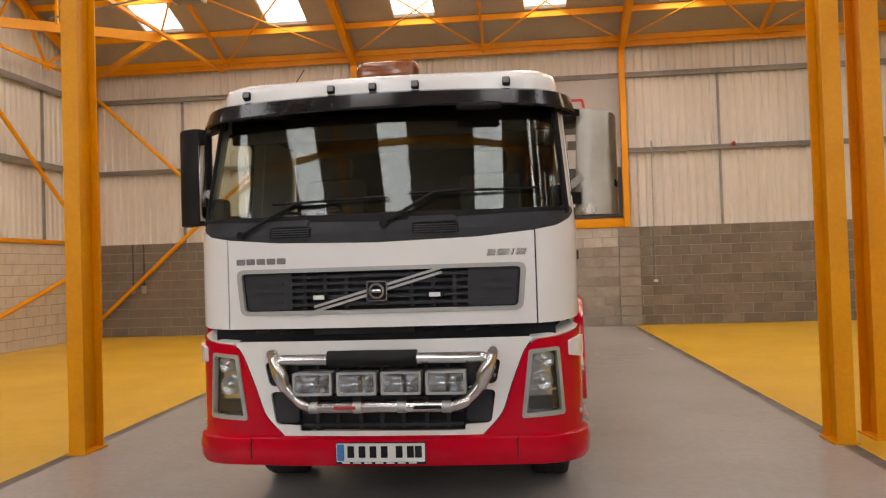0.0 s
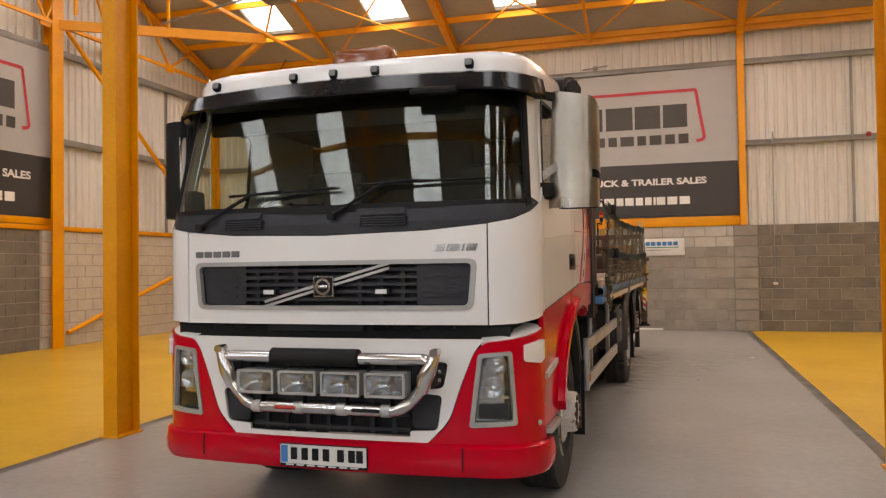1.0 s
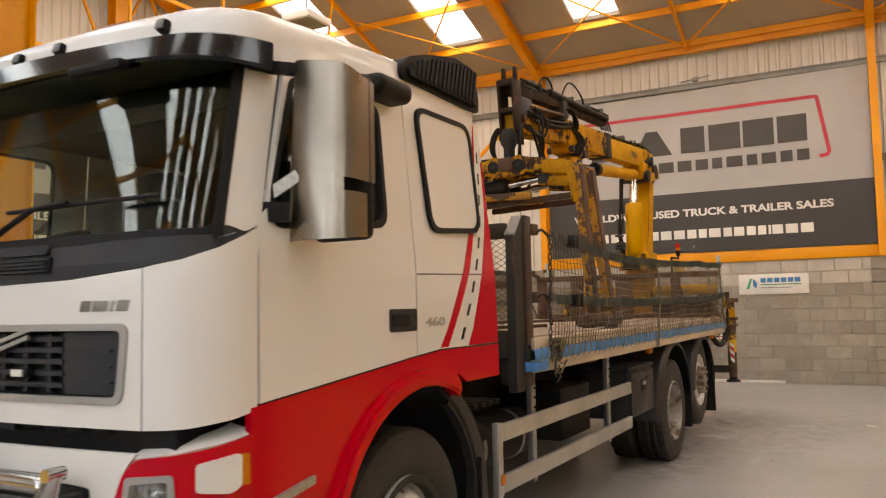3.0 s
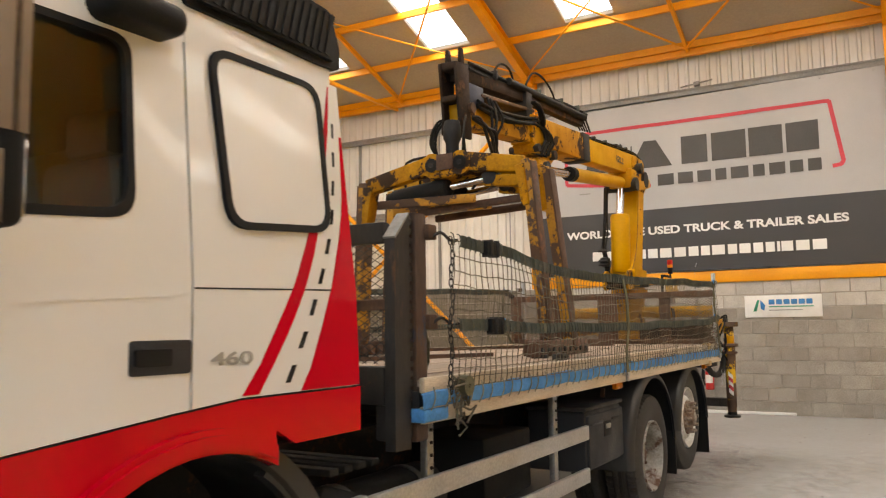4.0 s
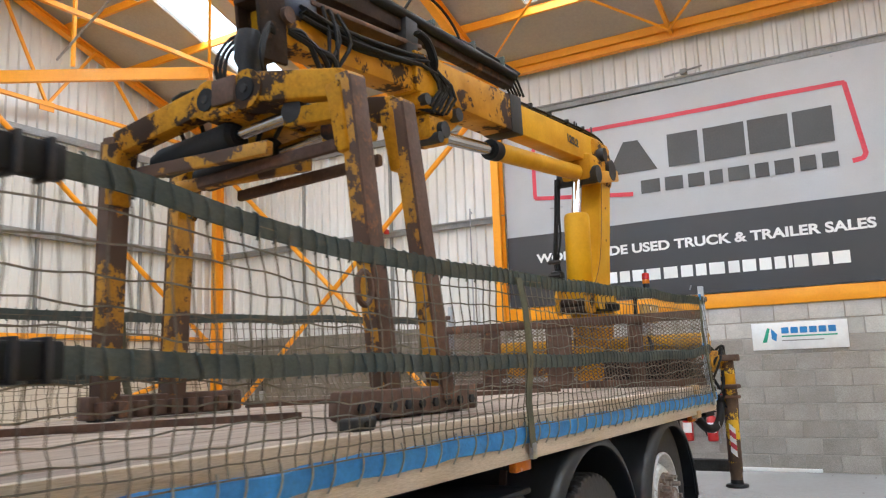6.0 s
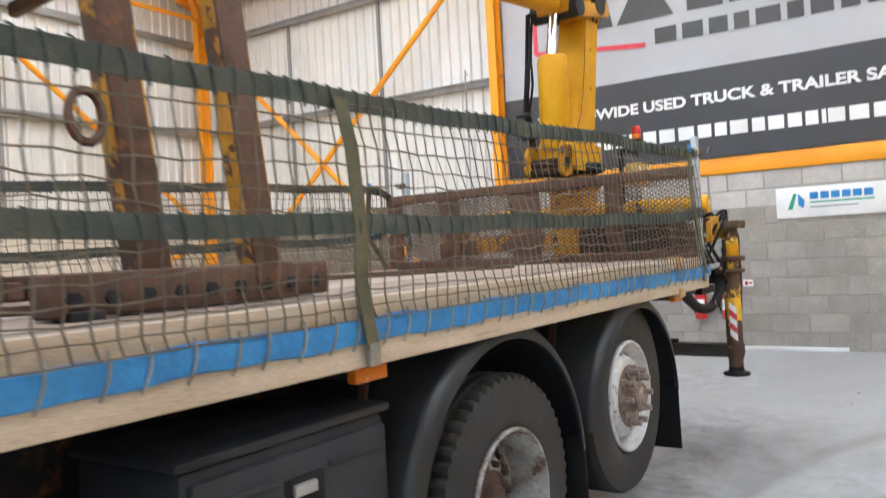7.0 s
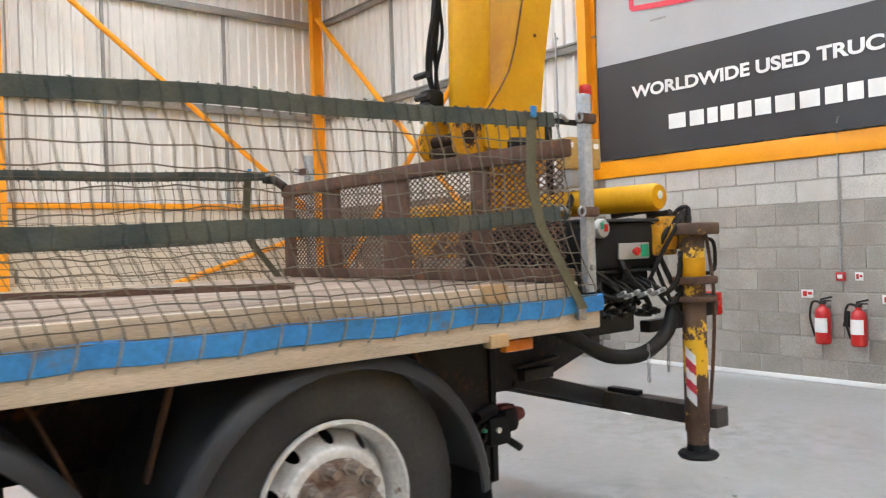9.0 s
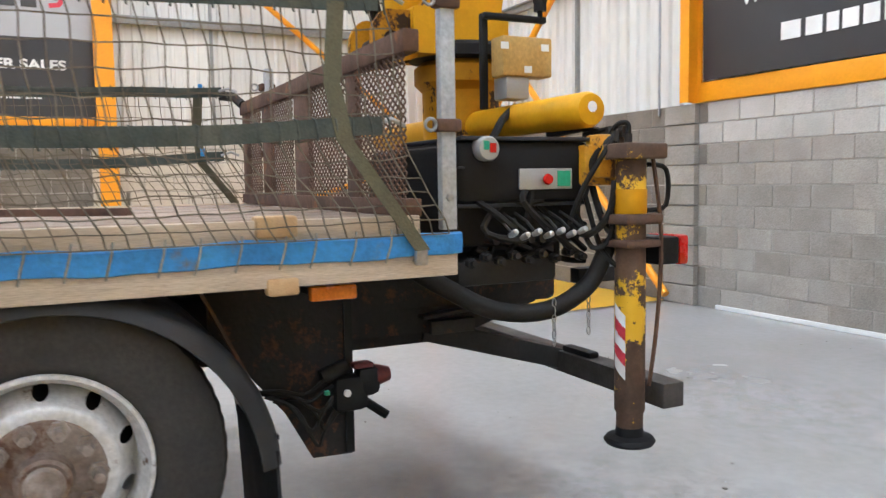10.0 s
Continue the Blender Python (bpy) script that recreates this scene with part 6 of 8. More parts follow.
    xa, xb = sorted((s * 1.196, s * 1.212))
    lp("latch", box((xa, 5.37, 0.875), (xb, 5.46, 0.91), 0.005), M_SILVER, "grey latch", tb)
# tanks and boxes under the deck
tank = lp("air_tank", rod((0.75, 2.5, 0.72), (0.75, 3.5, 0.72), 0.17, 20), M_DARK_STEEL, "dark steel tank")
for y in (2.7, 3.3):
    lp("tank_strap", lathe([(0.172, -0.02), (0.178, -0.02), (0.178, 0.02), (0.172, 0.02)], Matrix.Translation((0.75, y, 0.72)) @ pose(0, 0, 0, 90), 20), M_STEEL, "", tank)
lp("fuel_tank", box((-1.1, 2.5, 0.5), (-0.6, 4.6, 1.0), 0.06), M_DARK_STEEL, "dark steel fuel tank")
lp("battery_box", box((0.55, 3.7, 0.62), (1.05, 4.35, 1.0), 0.02), M_BLACK, "black battery box")
lp("gearbox", box((-0.35, 1.2, 0.5), (0.35, 3.0, 0.95), 0.1), M_DARK_STEEL, "dark gearbox and engine block")
lp("exhaust", tube([(0.3, 2.2, 0.75), (0.5, 2.35, 0.85), (0.95, 2.4, 0.9), (1.0, 2.5, 0.86)], 0.06, 12), M_DARK_STEEL)
for k in range(4):
    lp("catwalk_bar", box((0.3, 2.3 + k * 0.1, 1.02), (1.05, 2.36 + k * 0.1, 1.05), 0.004), M_DARK_STEEL, "dark catwalk bar")
# rear skirts and lamps
for s in (1, -1):
    o = [(8.5, 1.2), (9.04, 1.2), (9.025, 0.48), (8.87, 0.485), (8.77, 0.67), (8.5, 1.0)]
    sk = lp("rear_skirt", onto_x(sheet(o, (), 0.012), s * 0.82), M_SKIRT, "dark rust-spotted rear skirt plate")
    lp("skirt_edge", box((s * 0.82 - 0.025, 9.0, 0.49), (s * 0.82 + 0.025, 9.03, 1.2)), M_BLACK, "", sk)
    sx = s * 0.86
    clu = lp("rear_lamp", merge(box((sx - 0.05, 8.94, 0.66), (sx + 0.04, 9.08, 0.8), 0.03), box((sx - 0.045, 9.03, 0.71), (sx + 0.045, 9.13, 0.83), 0.035), rod((sx, 8.9, 0.8), (sx, 9.0, 0.835), 0.03, 10)), M_BLACK, "dark wired lamp cluster")
    lp("cluster_lens", lathe([(0.0001, 0.07), (0.028, 0.06), (0.04, 0.02), (0.042, 0.0)], Matrix.Translation((sx, 9.11, 0.785)) @ pose(0, 0, 0, -90), 14), M_LENS_DIM, "dark red lens", clu)
    lp("cluster_top", box((sx - 0.03, 9.02, 0.822), (sx + 0.03, 9.1, 0.842), 0.006), M_LENS_DIM, "", clu)
    lp("cluster_plug", rod((sx - s * 0.02, 9.08, 0.68), (sx, 9.16, 0.62), 0.018, 8), M_BLACK, "", clu)
    lp("plug_cap", rod((sx + s * 0.04, 8.985, 0.74), (sx + s * 0.052, 8.985, 0.74), 0.014, 8), M_SIGN, "", clu)
    lp("plug_band", box((sx + s * 0.03 - 0.012, 8.9, 0.74), (sx + s * 0.03 + 0.012, 8.92, 0.756), 0.003), M_SIGN_GREEN, "", clu)
    for k in range(6):
        z = 0.8 - k * 0.028
        drop = (0.02, 0.05, 0.16, 0.08, 0.22, 0.12)[k]
        lp("cable", tube([(sx - s * 0.02, 8.66 + 0.015 * k, 0.77 - 0.01 * k), (sx + s * 0.01, 8.74 + 0.015 * k, 0.78 - drop * 0.4), (sx + s * 0.02, 8.83 + 0.01 * k, 0.77 - drop), (sx + s * 0.02, 8.9, z - drop * 0.4), (sx, 8.96, z)], 0.0075, 6), M_HOSE, "", clu)
    for y in (5.72, 8.83):
        mk = lp("side_marker", box((min(s * 1.16, s * 1.2), y - 0.06, 1.14), (max(s * 1.16, s * 1.2), y + 0.1, 1.19), 0.008), M_AMBER, "amber side marker lamp")
        lp("marker_bracket", box((min(s * 1.0, s * 1.162), y - 0.04, 1.15), (max(s * 1.0, s * 1.162), y + 0.04, 1.175)), M_DARK_STEEL, "", mk)

# ---- flat load bed ----
DECK, BX = 1.405, 1.255
bed = thing("load_bed", "flat timber load bed with worn boards on the lorry chassis", "load bed", (0, 2.6, 1.1), TRUCK)


def bp(name, bm, mat, label="", parent=None):
    return part(name, bm, mat, parent or bed, label)


for k in range(13):
    x0 = -BX + 0.02 + k * (2 * BX - 0.04) / 13
    x1 = x0 + (2 * BX - 0.04) / 13 - 0.007
    bp("plank", box((x0, 2.72, DECK - 0.035), (x1, 9.12, DECK + (0.004 if k % 3 else 0.0)), 0.004, seg=1), M_TIMBER)
for k in range(9):
    y = 2.95 + k * 0.74
    bp("bearer", box((-1.2, y - 0.03, 1.23), (1.2, y + 0.03, DECK - 0.036)), M_DARK_STEEL)
for s in (1, -1):
    x0, x1 = sorted((s * (BX - 0.01), s * (BX + 0.022)))
    bp("side_rail", box((x0, 2.7, 1.205), (x1, 9.27, 1.283), 0.006), M_EDGE, "pale timber side rail")
    bp("edge_board", box((x0, 2.7, 1.345), (x1, 9.13, 1.415), 0.006), M_EDGE, "pale grimy edge board")
    bp("edge_core", box((s * (BX - 0.03) - 0.02, 2.7, 1.28), (s * (BX - 0.03) + 0.02, 9.27, 1.35)), M_DARK_STEEL)
    strip = bmesh.new()
    last = None
    for y in spread(2.66, 9.28, 90):
        wob = 0.004 * math.sin(y * 9) + 0.003 * math.sin(y * 23)
        cur = [strip.verts.new((s * (BX + o), y, z + wob)) for o, z in ((0.022, 1.276), (0.034, 1.28), (0.038, 1.315), (0.034, 1.345), (0.022, 1.352))]
        if last:
            for a in range(4):
                strip.faces.new((last[a], cur[a], cur[a + 1], last[a + 1]))
        last = cur
    bp("blue_edging", strip, M_BLUE, "blue plastic sheeting laced along the edge")
    for k in range(55):
        y = 2.75 + k * 0.118 + 0.012 * math.sin(k * 2.3)
        bp("lacing", tube([(s * (BX + 0.03), y + 0.012, 1.37), (s * (BX + 0.043), y + 0.006, 1.335), (s * (BX + 0.043), y - 0.003, 1.3), (s * (BX + 0.028), y - 0.012, 1.262)], 0.0036, 5), M_CORD)
wedge = bp("timber_wedge", box((BX - 0.04, 8.58, 1.36), (BX + 0.036, 8.71, 1.428), 0.01), M_WOOD, "raw wooden wedge")
bp("wedge_tail", box((BX - 0.02, 8.61, 1.18), (BX + 0.034, 8.71, 1.235), 0.01), M_WOOD, "", wedge)

# ---- headboard and its posts ----
head = thing("headboard", "dark rusty steel headboard with expanded mesh behind the cab", "headboard", (0, 2.6, 1.2), TRUCK)


def diamond(x0, x1, z0, z1, pitch_x, pitch_z, place, r=0.004):
    """Expanded steel mesh between x0..x1, z0..z1: crossing strands, as place(x, z) sets them."""
    bm = bmesh.new()
    w, h = x1 - x0, z1 - z0
    slope = pitch_z / pitch_x
    k = -int(h / slope / pitch_x) - 1
    while x0 + k * pitch_x < x1:
        for sg in (1, -1):
            a = x0 + k * pitch_x if sg > 0 else x1 - k * pitch_x
            t0 = max(0.0, (x0 - a) / sg if sg > 0 else (a - x1))
            t1 = min(h / slope, (x1 - a) if sg > 0 else (a - x0))
            if t1 > t0 + 1e-3:
                tube([place(a + sg * t0, z0 + slope * t0), place(a + sg * t1, z0 + slope * t1)], r, 4, bm, cap=False)
        k += 1
    return bm


part("top_rail", box((-1.16, 2.54, 2.03), (1.16, 2.6, 2.125), 0.008), M_POST, head, "dark folded top rail")
part("bottom_rail", box((-1.16, 2.54, 1.3), (1.16, 2.64, 1.47), 0.008), M_DARK_STEEL, head)
part("mid_rail", box((-1.16, 2.57, 1.725), (1.16, 2.61, 1.775), 0.006), M_RUST, head)
part("mesh", diamond(-1.16, 1.16, 1.48, 2.08, 0.062, 0.036, lambda x, z: Vector((x, 2.585, z)), 0.0022), M_POST, head, "expanded steel mesh")
for s in (1, -1):
    x0, x1 = sorted((s * 1.165, s * 1.22))
    part("end_post", onto_x(sheet(rounded([(2.545, 1.1), (2.67, 1.1), (2.67, 2.165), (2.655, 2.165), (2.545, 2.05)], 0.008, 2), (), abs(x1 - x0)), (x0 + x1) / 2), M_POST, head, "dark steel post with a chamfered top")
    # pale strip on the chamfer: the light it catches is put into the colour
    part("post_cap", onto_x(sheet([(2.54, 2.055), (2.655, 2.175), (2.66, 2.168), (2.547, 2.046)], (), abs(x1 - x0) + 0.012), (x0 + x1) / 2), M_RAIL, head, "paler strip for the light on the chamfer")
    x0, x1 = sorted((s * 1.16, s * 1.225))
    post = part("net_post", box((x0, 2.715, 1.12), (x1, 2.815, 2.185), 0.012), M_POST_BLUE, head, "rusty post with old blue paint")
    for z in (2.1, 1.67):
        part("lug", box((min(s * 1.19, s * 1.25), 2.795, z - 0.035), (max(s * 1.19, s * 1.25), 2.87, z + 0.035), 0.006), M_RUST, head)
    for k in range(22):
        part("perforated_strip", box((x0 + 0.02, 2.665, 1.2 + k * 0.044), (x1 - 0.02, 2.717, 1.226 + k * 0.044)), M_POST, head)
    part("gusset", box((min(s * 1.1, s * 1.2), 2.56, 1.14), (max(s * 1.1, s * 1.2), 2.74, 1.3), 0.012), M_DARK_STEEL, head)
    part("blue_wrap", box((min(s * 1.13, s * 1.288), 2.68, 1.212), (max(s * 1.13, s * 1.288), 2.9, 1.274), 0.012), M_BLUE, head, "blue tape wrapped round the corner")

# ---- rear guard of expanded mesh ----
guard = thing("rear_guard", "rusty brown mesh guard across the rear of the bed", "guard", (0, 9.12, DECK), TRUCK)
part("top_rail", box((-1.34, 9.09, 1.955), (1.25, 9.15, 2.03), 0.006), M_RUST, guard)
part("bottom_rail", box((-1.34, 9.09, 1.41), (1.25, 9.15, 1.47), 0.006), M_RUST, guard)
for x0, x1 in ((-1.34, -1.2), (-0.82, -0.62), (-0.15, 0.1), (0.62, 0.75)):
    part("plate", box((x0, 9.105, 1.46), (x1, 9.125, 1.96), 0.003), M_RUST, guard)
for x0, x1 in ((-1.2, -0.82), (-0.62, -0.15), (0.1, 0.62), (0.75, 1.24)):
    part("mesh", diamond(x0, x1, 1.465, 1.96, 0.045, 0.03, lambda x, z: Vector((x, 9.1, z)), 0.0035), M_RUST, guard, "rusty expanded mesh")
for s in (1, -1):
    post = part("post", box((s * 1.235 - 0.02, 9.225, 1.36), (s * 1.235 + 0.02, 9.28, 2.235), 0.004), M_GALV, guard, "galvanised post")
    part("bolt", rod((s * 1.255, 9.25, 1.47), (s * 1.268, 9.25, 1.47), 0.014, 6), M_STEEL, guard)
    for z in (2.125, 1.715):
        part("lug", box((min(s * 1.225, s * 1.3), 9.2, z - 0.022), (max(s * 1.225, s * 1.275), 9.295, z + 0.022), 0.01), M_RUST, guard)
        part("ring", tube([Vector((s * 1.275, 9.175 + 0.02 * math.cos(a), z + 0.02 * math.sin(a))) for a in spread(0, 2 * math.pi, 12)[:-1]], 0.006, 6, closed=True), M_STEEL, guard)
part("hook_arm", tube([(-1.3, 9.1, 2.02), (-1.36, 9.06, 2.07), (-1.38, 8.98, 2.08)], 0.03, 8), M_DARK_STEEL, guard)


# ---- side nets with their webbing straps ----
def along(pts):
    """A level line z(y) through a few (y, z)."""
    def at(y):
        for (y0, z0), (y1, z1) in zip(pts, pts[1:]):
            if y <= y1 or (y1, z1) == pts[-1]:
                t = max(0.0, min(1.0, (y - y0) / (y1 - y0)))
                return z0 + (z1 - z0) * t * t * (3 - 2 * t)
    return at


strap_top = along([(2.85, 2.07), (3.3, 2.05), (4.5, 1.98), (5.4, 1.986), (6.5, 2.015), (7.5, 2.053), (8.7, 2.075), (9.1, 2.1)])
strap_mid = along([(2.8, 1.66), (3.9, 1.632), (5.5, 1.628), (7.0, 1.645), (8.4, 1.664), (9.1, 1.71)])


def net_x(y, z, s):
    t = max(0.0, min(1.0, (z - 1.3) / 0.8))
    return s * (1.292 + 0.03 * math.sin(t * math.pi) + 0.012 * math.sin(y * 3.1 + z * 5) + 0.006 * math.sin(y * 11 - z * 9))


def side_net(s):
    net = thing("side_net", "olive cord safety net strapped along the load bed", "net", (s * 1.3, 2.85, 1.3), TRUCK, "nets beside the load bed")
    rng = random.Random(11 if s > 0 else 12)
    bm = bmesh.new()
    top = lambda y: strap_top(y) - 0.005
    rows = 12
    ys = spread(2.9, 9.0, 104)
    lean = lambda y: 0.03 * math.sin(y * 1.7) + 0.1 * max(0.0, 3.6 - y)

    def node(y, j):
        t = j / rows
        z = 1.35 + (top(y) - 1.35) * (0.727 * t + 0.273 * t * t)
        slack = (0.1 + 0.3 * max(0.0, min(1.0, (y - 4.6) / 3.4))) * max(0.0, 1.65 - z) + 0.16 * max(0.0, min(1.0, (y - 5.5) / 2.0)) * (2.05 - z)
        y2 = y + slack + lean(y) * (t - 0.4) + 0.006 * math.sin(y * 7 + j * 1.9) + 0.008 * math.sin(y * 0.9) * math.sin(j * 0.7)
        z2 = z + (0.012 * math.sin(y * 4.3 + j) + 0.006 * math.sin(y * 31 + j * 2.3)) * math.sin(t * math.pi)
        return Vector((net_x(y2, z2, s), y2, z2))
    for j in range(rows + 1):
        tube([node(y, j) for y in ys], 0.003, 4, bm, cap=False)
    for y in ys:
        tube([node(y, j) for j in range(rows + 1)], 0.0028, 4, bm, cap=False)
    part("netting", bm, M_NET, net, "knotted olive cord mesh", kind="stuff")
    # long straps, laced through the top and the middle
    for line in (strap_top, strap_mid):
        z = line(2.9)
        pts = [Vector((net_x(y, z, s) + s * 0.012, y, line(y) + 0.004 * math.sin(y * 6))) for y in spread(2.98, 8.98, 60)]
        strap = part("strap", tube(pts, 1, 4, flat_to=(0.008, 0.058)), M_WEB, net, "grey-green webbing strap")
        for y in (3.3,) if s > 0 else (3.4,):
            p = Vector((net_x(y, z, s) + s * 0.02, y, line(y)))
            r = part("ratchet", box(p - Vector((0.02, 0.075, 0.038)), p + Vector((0.02, 0.075, 0.038)), 0.008), M_BLACK, net, "black ratchet buckle")
            for d in (-0.035, 0.035):
                part("ratchet_bar", box(p + Vector((-0.032, d - 0.008, -0.045)), p + Vector((0.032, d + 0.008, 0.045)), 0.004), M_DARK_STEEL, net)
        hook = [(s * 1.24, 2.83, z), (s * 1.27, 2.87, z + 0.03), (s * 1.29, 2.93, z - 0.005), (s * 1.3, 2.98, z)]
        part("hook", tube(hook, 0.008, 8), M_DARK_STEEL, net, "bent steel hook")
        z = line(9.0)
        part("end_hook", tube([(s * 1.3, 8.96, z), (s * 1.31, 9.02, z + 0.02), (s * 1.3, 9.07, z)], 0.008, 8), M_STEEL, net)
        part("blue_tie", box((s * 1.316 - 0.008, 8.84, z - 0.005), (s * 1.316 + 0.008, 8.868, z + 0.042), 0.006), M_BLUE, net, "scrap of blue tape")
    wraps = bmesh.new()
    for k, y in enumerate(ys):
        for line, up in ((strap_top, 0.034), (strap_mid, 0.031)):
            zc = line(y) + 0.004 * math.sin(y * 6)
            x = net_x(y, line(2.9), s) + s * 0.02
            a = up + rng.uniform(-0.004, 0.003)
            tube([(x - s * 0.014, y - 0.008, zc + a), (x, y - 0.004 + rng.uniform(-0.006, 0.006), zc + a * 0.7), (x, y + rng.uniform(-0.004, 0.008), zc - up * 0.6), (x - s * 0.012, y + 0.006, zc - up - 0.004)], 0.0036, 4, wraps)
    part("strap_lacing", wraps, M_WEB, net, "cord wrapped over the straps", kind="stuff")
    # short straps down to the bed's edge
    for path in ([(5.5, 1.99), (5.52, 1.85), (5.545, 1.63), (5.57, 1.46), (5.63, 1.26)], [(8.84, 2.08), (8.82, 1.83), (8.855, 1.655), (9.02, 1.44), (9.12, 1.3)]):
        pts = [Vector((net_x(y, z, s) + s * 0.018, y, z)) for y, z in path]
        st = bmesh.new()
        last = None
        for p in pts:
            cur = [st.verts.new(p + Vector((s * dx, dy, 0))) for dx, dy in ((0, -0.027), (0.006, -0.027), (0.006, 0.027), (0, 0.027))]
            if last:
                for k in range(4):
                    st.faces.new((last[k], last[(k + 1) % 4], cur[(k + 1) % 4], cur[k]))
            last = cur
        part("tie_strap", st, M_WEB_OLIVE, net, "olive webbing tie-down")
        if len(path) > 3:
            y, z = path[-1]
            part("claw", box((s * 1.3 - 0.012, y - 0.022, z - 0.05), (s * 1.3 + 0.012, y + 0.022, z + 0.02), 0.006), M_STEEL, net, "grey steel claw")
    for k in range(22):
        z = 2.06 - k * 0.034
        c = Vector((net_x(2.9, z, s), 2.9 + 0.012 * math.sin(k * 0.9), z))
        loop = [c + Vector(((0.0 if k % 2 else 0.011 * math.cos(a)), (0.011 * math.cos(a) if k % 2 else 0.0), 0.022 * math.sin(a))) for a in spread(0, 2 * math.pi, 10)[:-1]]
        part("chain_link", tube(loop, 0.0035, 5, closed=True), M_DARK_STEEL, net)
    return net


side_net(1)
side_net(-1)
roll = thing("net_bundle", "bundled spare netting hanging at the bed corner", "netting", (1.3, 3.0, 1.3), TRUCK)
bm = bmesh.new()
rng = random.Random(3)
for k in range(26):
    p = Vector((1.3 + rng.uniform(-0.02, 0.03), 2.98 + rng.uniform(-0.07, 0.07), 1.3 + rng.uniform(-0.1, 0.09)))
    tube([p, p + Vector((rng.uniform(-0.02, 0.02), rng.uniform(-0.06, 0.06), rng.uniform(-0.06, 0.06))), p + Vector((rng.uniform(-0.03, 0.02), rng.uniform(-0.07, 0.07), rng.uniform(-0.1, 0.02)))], 0.006, 5, bm)
part("cord_tangle", bm, M_NET, roll, kind="stuff")
part("strap_roll", lathe([(0.01, -0.025), (0.05, -0.025), (0.05, 0.025), (0.01, 0.025)], Matrix.Translation((1.31, 3.02, 1.36)) @ pose(0, 0, 0, 0, 90), 18), M_WEB_OLIVE, roll, "rolled olive strap")
# loose strap end on the deck
loose = thing("loose_strap", "loose olive strap end lying on the deck boards", "strap", (0.95, 3.1, DECK), TRUCK)
bm = bmesh.new()
last = None
for p, w in (((1.0, 3.0, DECK + 0.012), 0.05), ((0.98, 3.12, DECK + 0.015), 0.05), ((0.95, 3.2, DECK + 0.05), 0.045), ((0.97, 3.18, DECK + 0.16), 0.04), ((1.0, 3.1, DECK + 0.2), 0.04)):
    cur = [bm.verts.new(Vector(p) + Vector(d)) for d in ((-w, 0, 0), (w, 0, 0), (w, 0.004, 0.006), (-w, 0.004, 0.006))]
    if last:
        for k in range(4):
            bm.faces.new((last[k], last[(k + 1) % 4], cur[(k + 1) % 4], cur[k]))
    last = cur
part("webbing", bm, M_WEB_OLIVE, loose)
for i, (x0, y0, x1, y1) in enumerate(((-0.4, 3.9, 0.35, 5.2), (-1.0, 6.2, 0.3, 8.3))):
    ob = thing("deck_bar", "dark steel bar lying on the deck", "bar", ((x0 + x1) / 2, (y0 + y1) / 2, DECK), TRUCK)
    part("bar", bar((x0, y0, DECK + 0.02), (x1, y1, DECK + 0.02), 0.04, 0.03), M_RUST, ob)

chock = thing("deck_block", "short dark rubber block lying on the deck edge", "block", (1.2, 4.5, DECK), TRUCK)
part("block", box((1.16, 4.46, DECK + 0.012), (1.24, 4.57, DECK + 0.055), 0.012, seg=3), M_RUBBER, chock)
part("block_hole", rod((1.236, 4.51, DECK + 0.033), (1.244, 4.51, DECK + 0.033), 0.012, 10), M_BLACK, chock)

# ---- loader crane behind the bed ----
crane = thing("loader_crane", "yellow hydraulic loader crane with peeling paint on the lorry", "crane", (0, 9.9, 1.1), TRUCK)


def cp(name, bm, mat, label="", parent=None):
    return part(name, bm, mat, parent or crane, label)


def beam(p, q, w, h, w2=None, h2=None, bevel=0.012):
    """A box beam from p to q, w across and h deep, tapering to w2, h2."""
    p, q = Vector(p), Vector(q)
    L = (q - p).length
    bm = box((-0.5, -0.5, 0), (0.5, 0.5, L))
    w2, h2 = w2 or w, h2 or h
    d = (q - p).normalized()
    side = Vector((1, 0, 0)) if abs(d.x) < 0.9 else Vector((0, 1, 0))
    side = (side - d * side.dot(d)).normalized()
    up = d.cross(side)
    bend(bm, lambda c: Vector((c.x * (w + (w2 - w) * c.z / L), c.y * (h + (h2 - h) * c.z / L), c.z)))
    if bevel:
        bmesh.ops.bevel(bm, geom=bm.edges[:], offset=bevel, segments=2, affect="EDGES", profile=0.5)
    return bend(bm, lambda c: p + side * c.x + up * c.y + d * c.z)


# base frame, slewing cylinder, stabilisers
cp("base_frame", box((-0.5, 9.35, 0.95), (0.5, 10.2, 1.35), 0.03), M_SKIRT, "dark base frame on the chassis")
cp("slewing_post", lathe([(0.0001, 2.14), (0.2, 2.13), (0.24, 2.1), (0.24, 2.02), (0.2, 1.98), (0.19, 1.35), (0.26, 1.3), (0.0001, 1.3)], Matrix.Translation((0, 9.95, 0)), 28), M_CRANE, "yellow slewing post")
cp("slewing_ring", lathe([(0.0001, 2.22), (0.25, 2.21), (0.27, 2.19), (0.27, 2.14), (0.0001, 2.13)], Matrix.Translation((0, 9.95, 0)), 28), M_BLACK, "black slewing ring")
rack = cp("rack_cylinder", lathe([(0.0001, -1.12), (0.062, -1.115), (0.072, -1.09), (0.072, 1.09), (0.062, 1.115), (0.0001, 1.12)], Matrix.Translation((0, 9.95, 1.8)) @ pose(0, 0, 0, 0, 90), 24), M_CRANE_CLEAN, "yellow horizontal slewing cylinder")
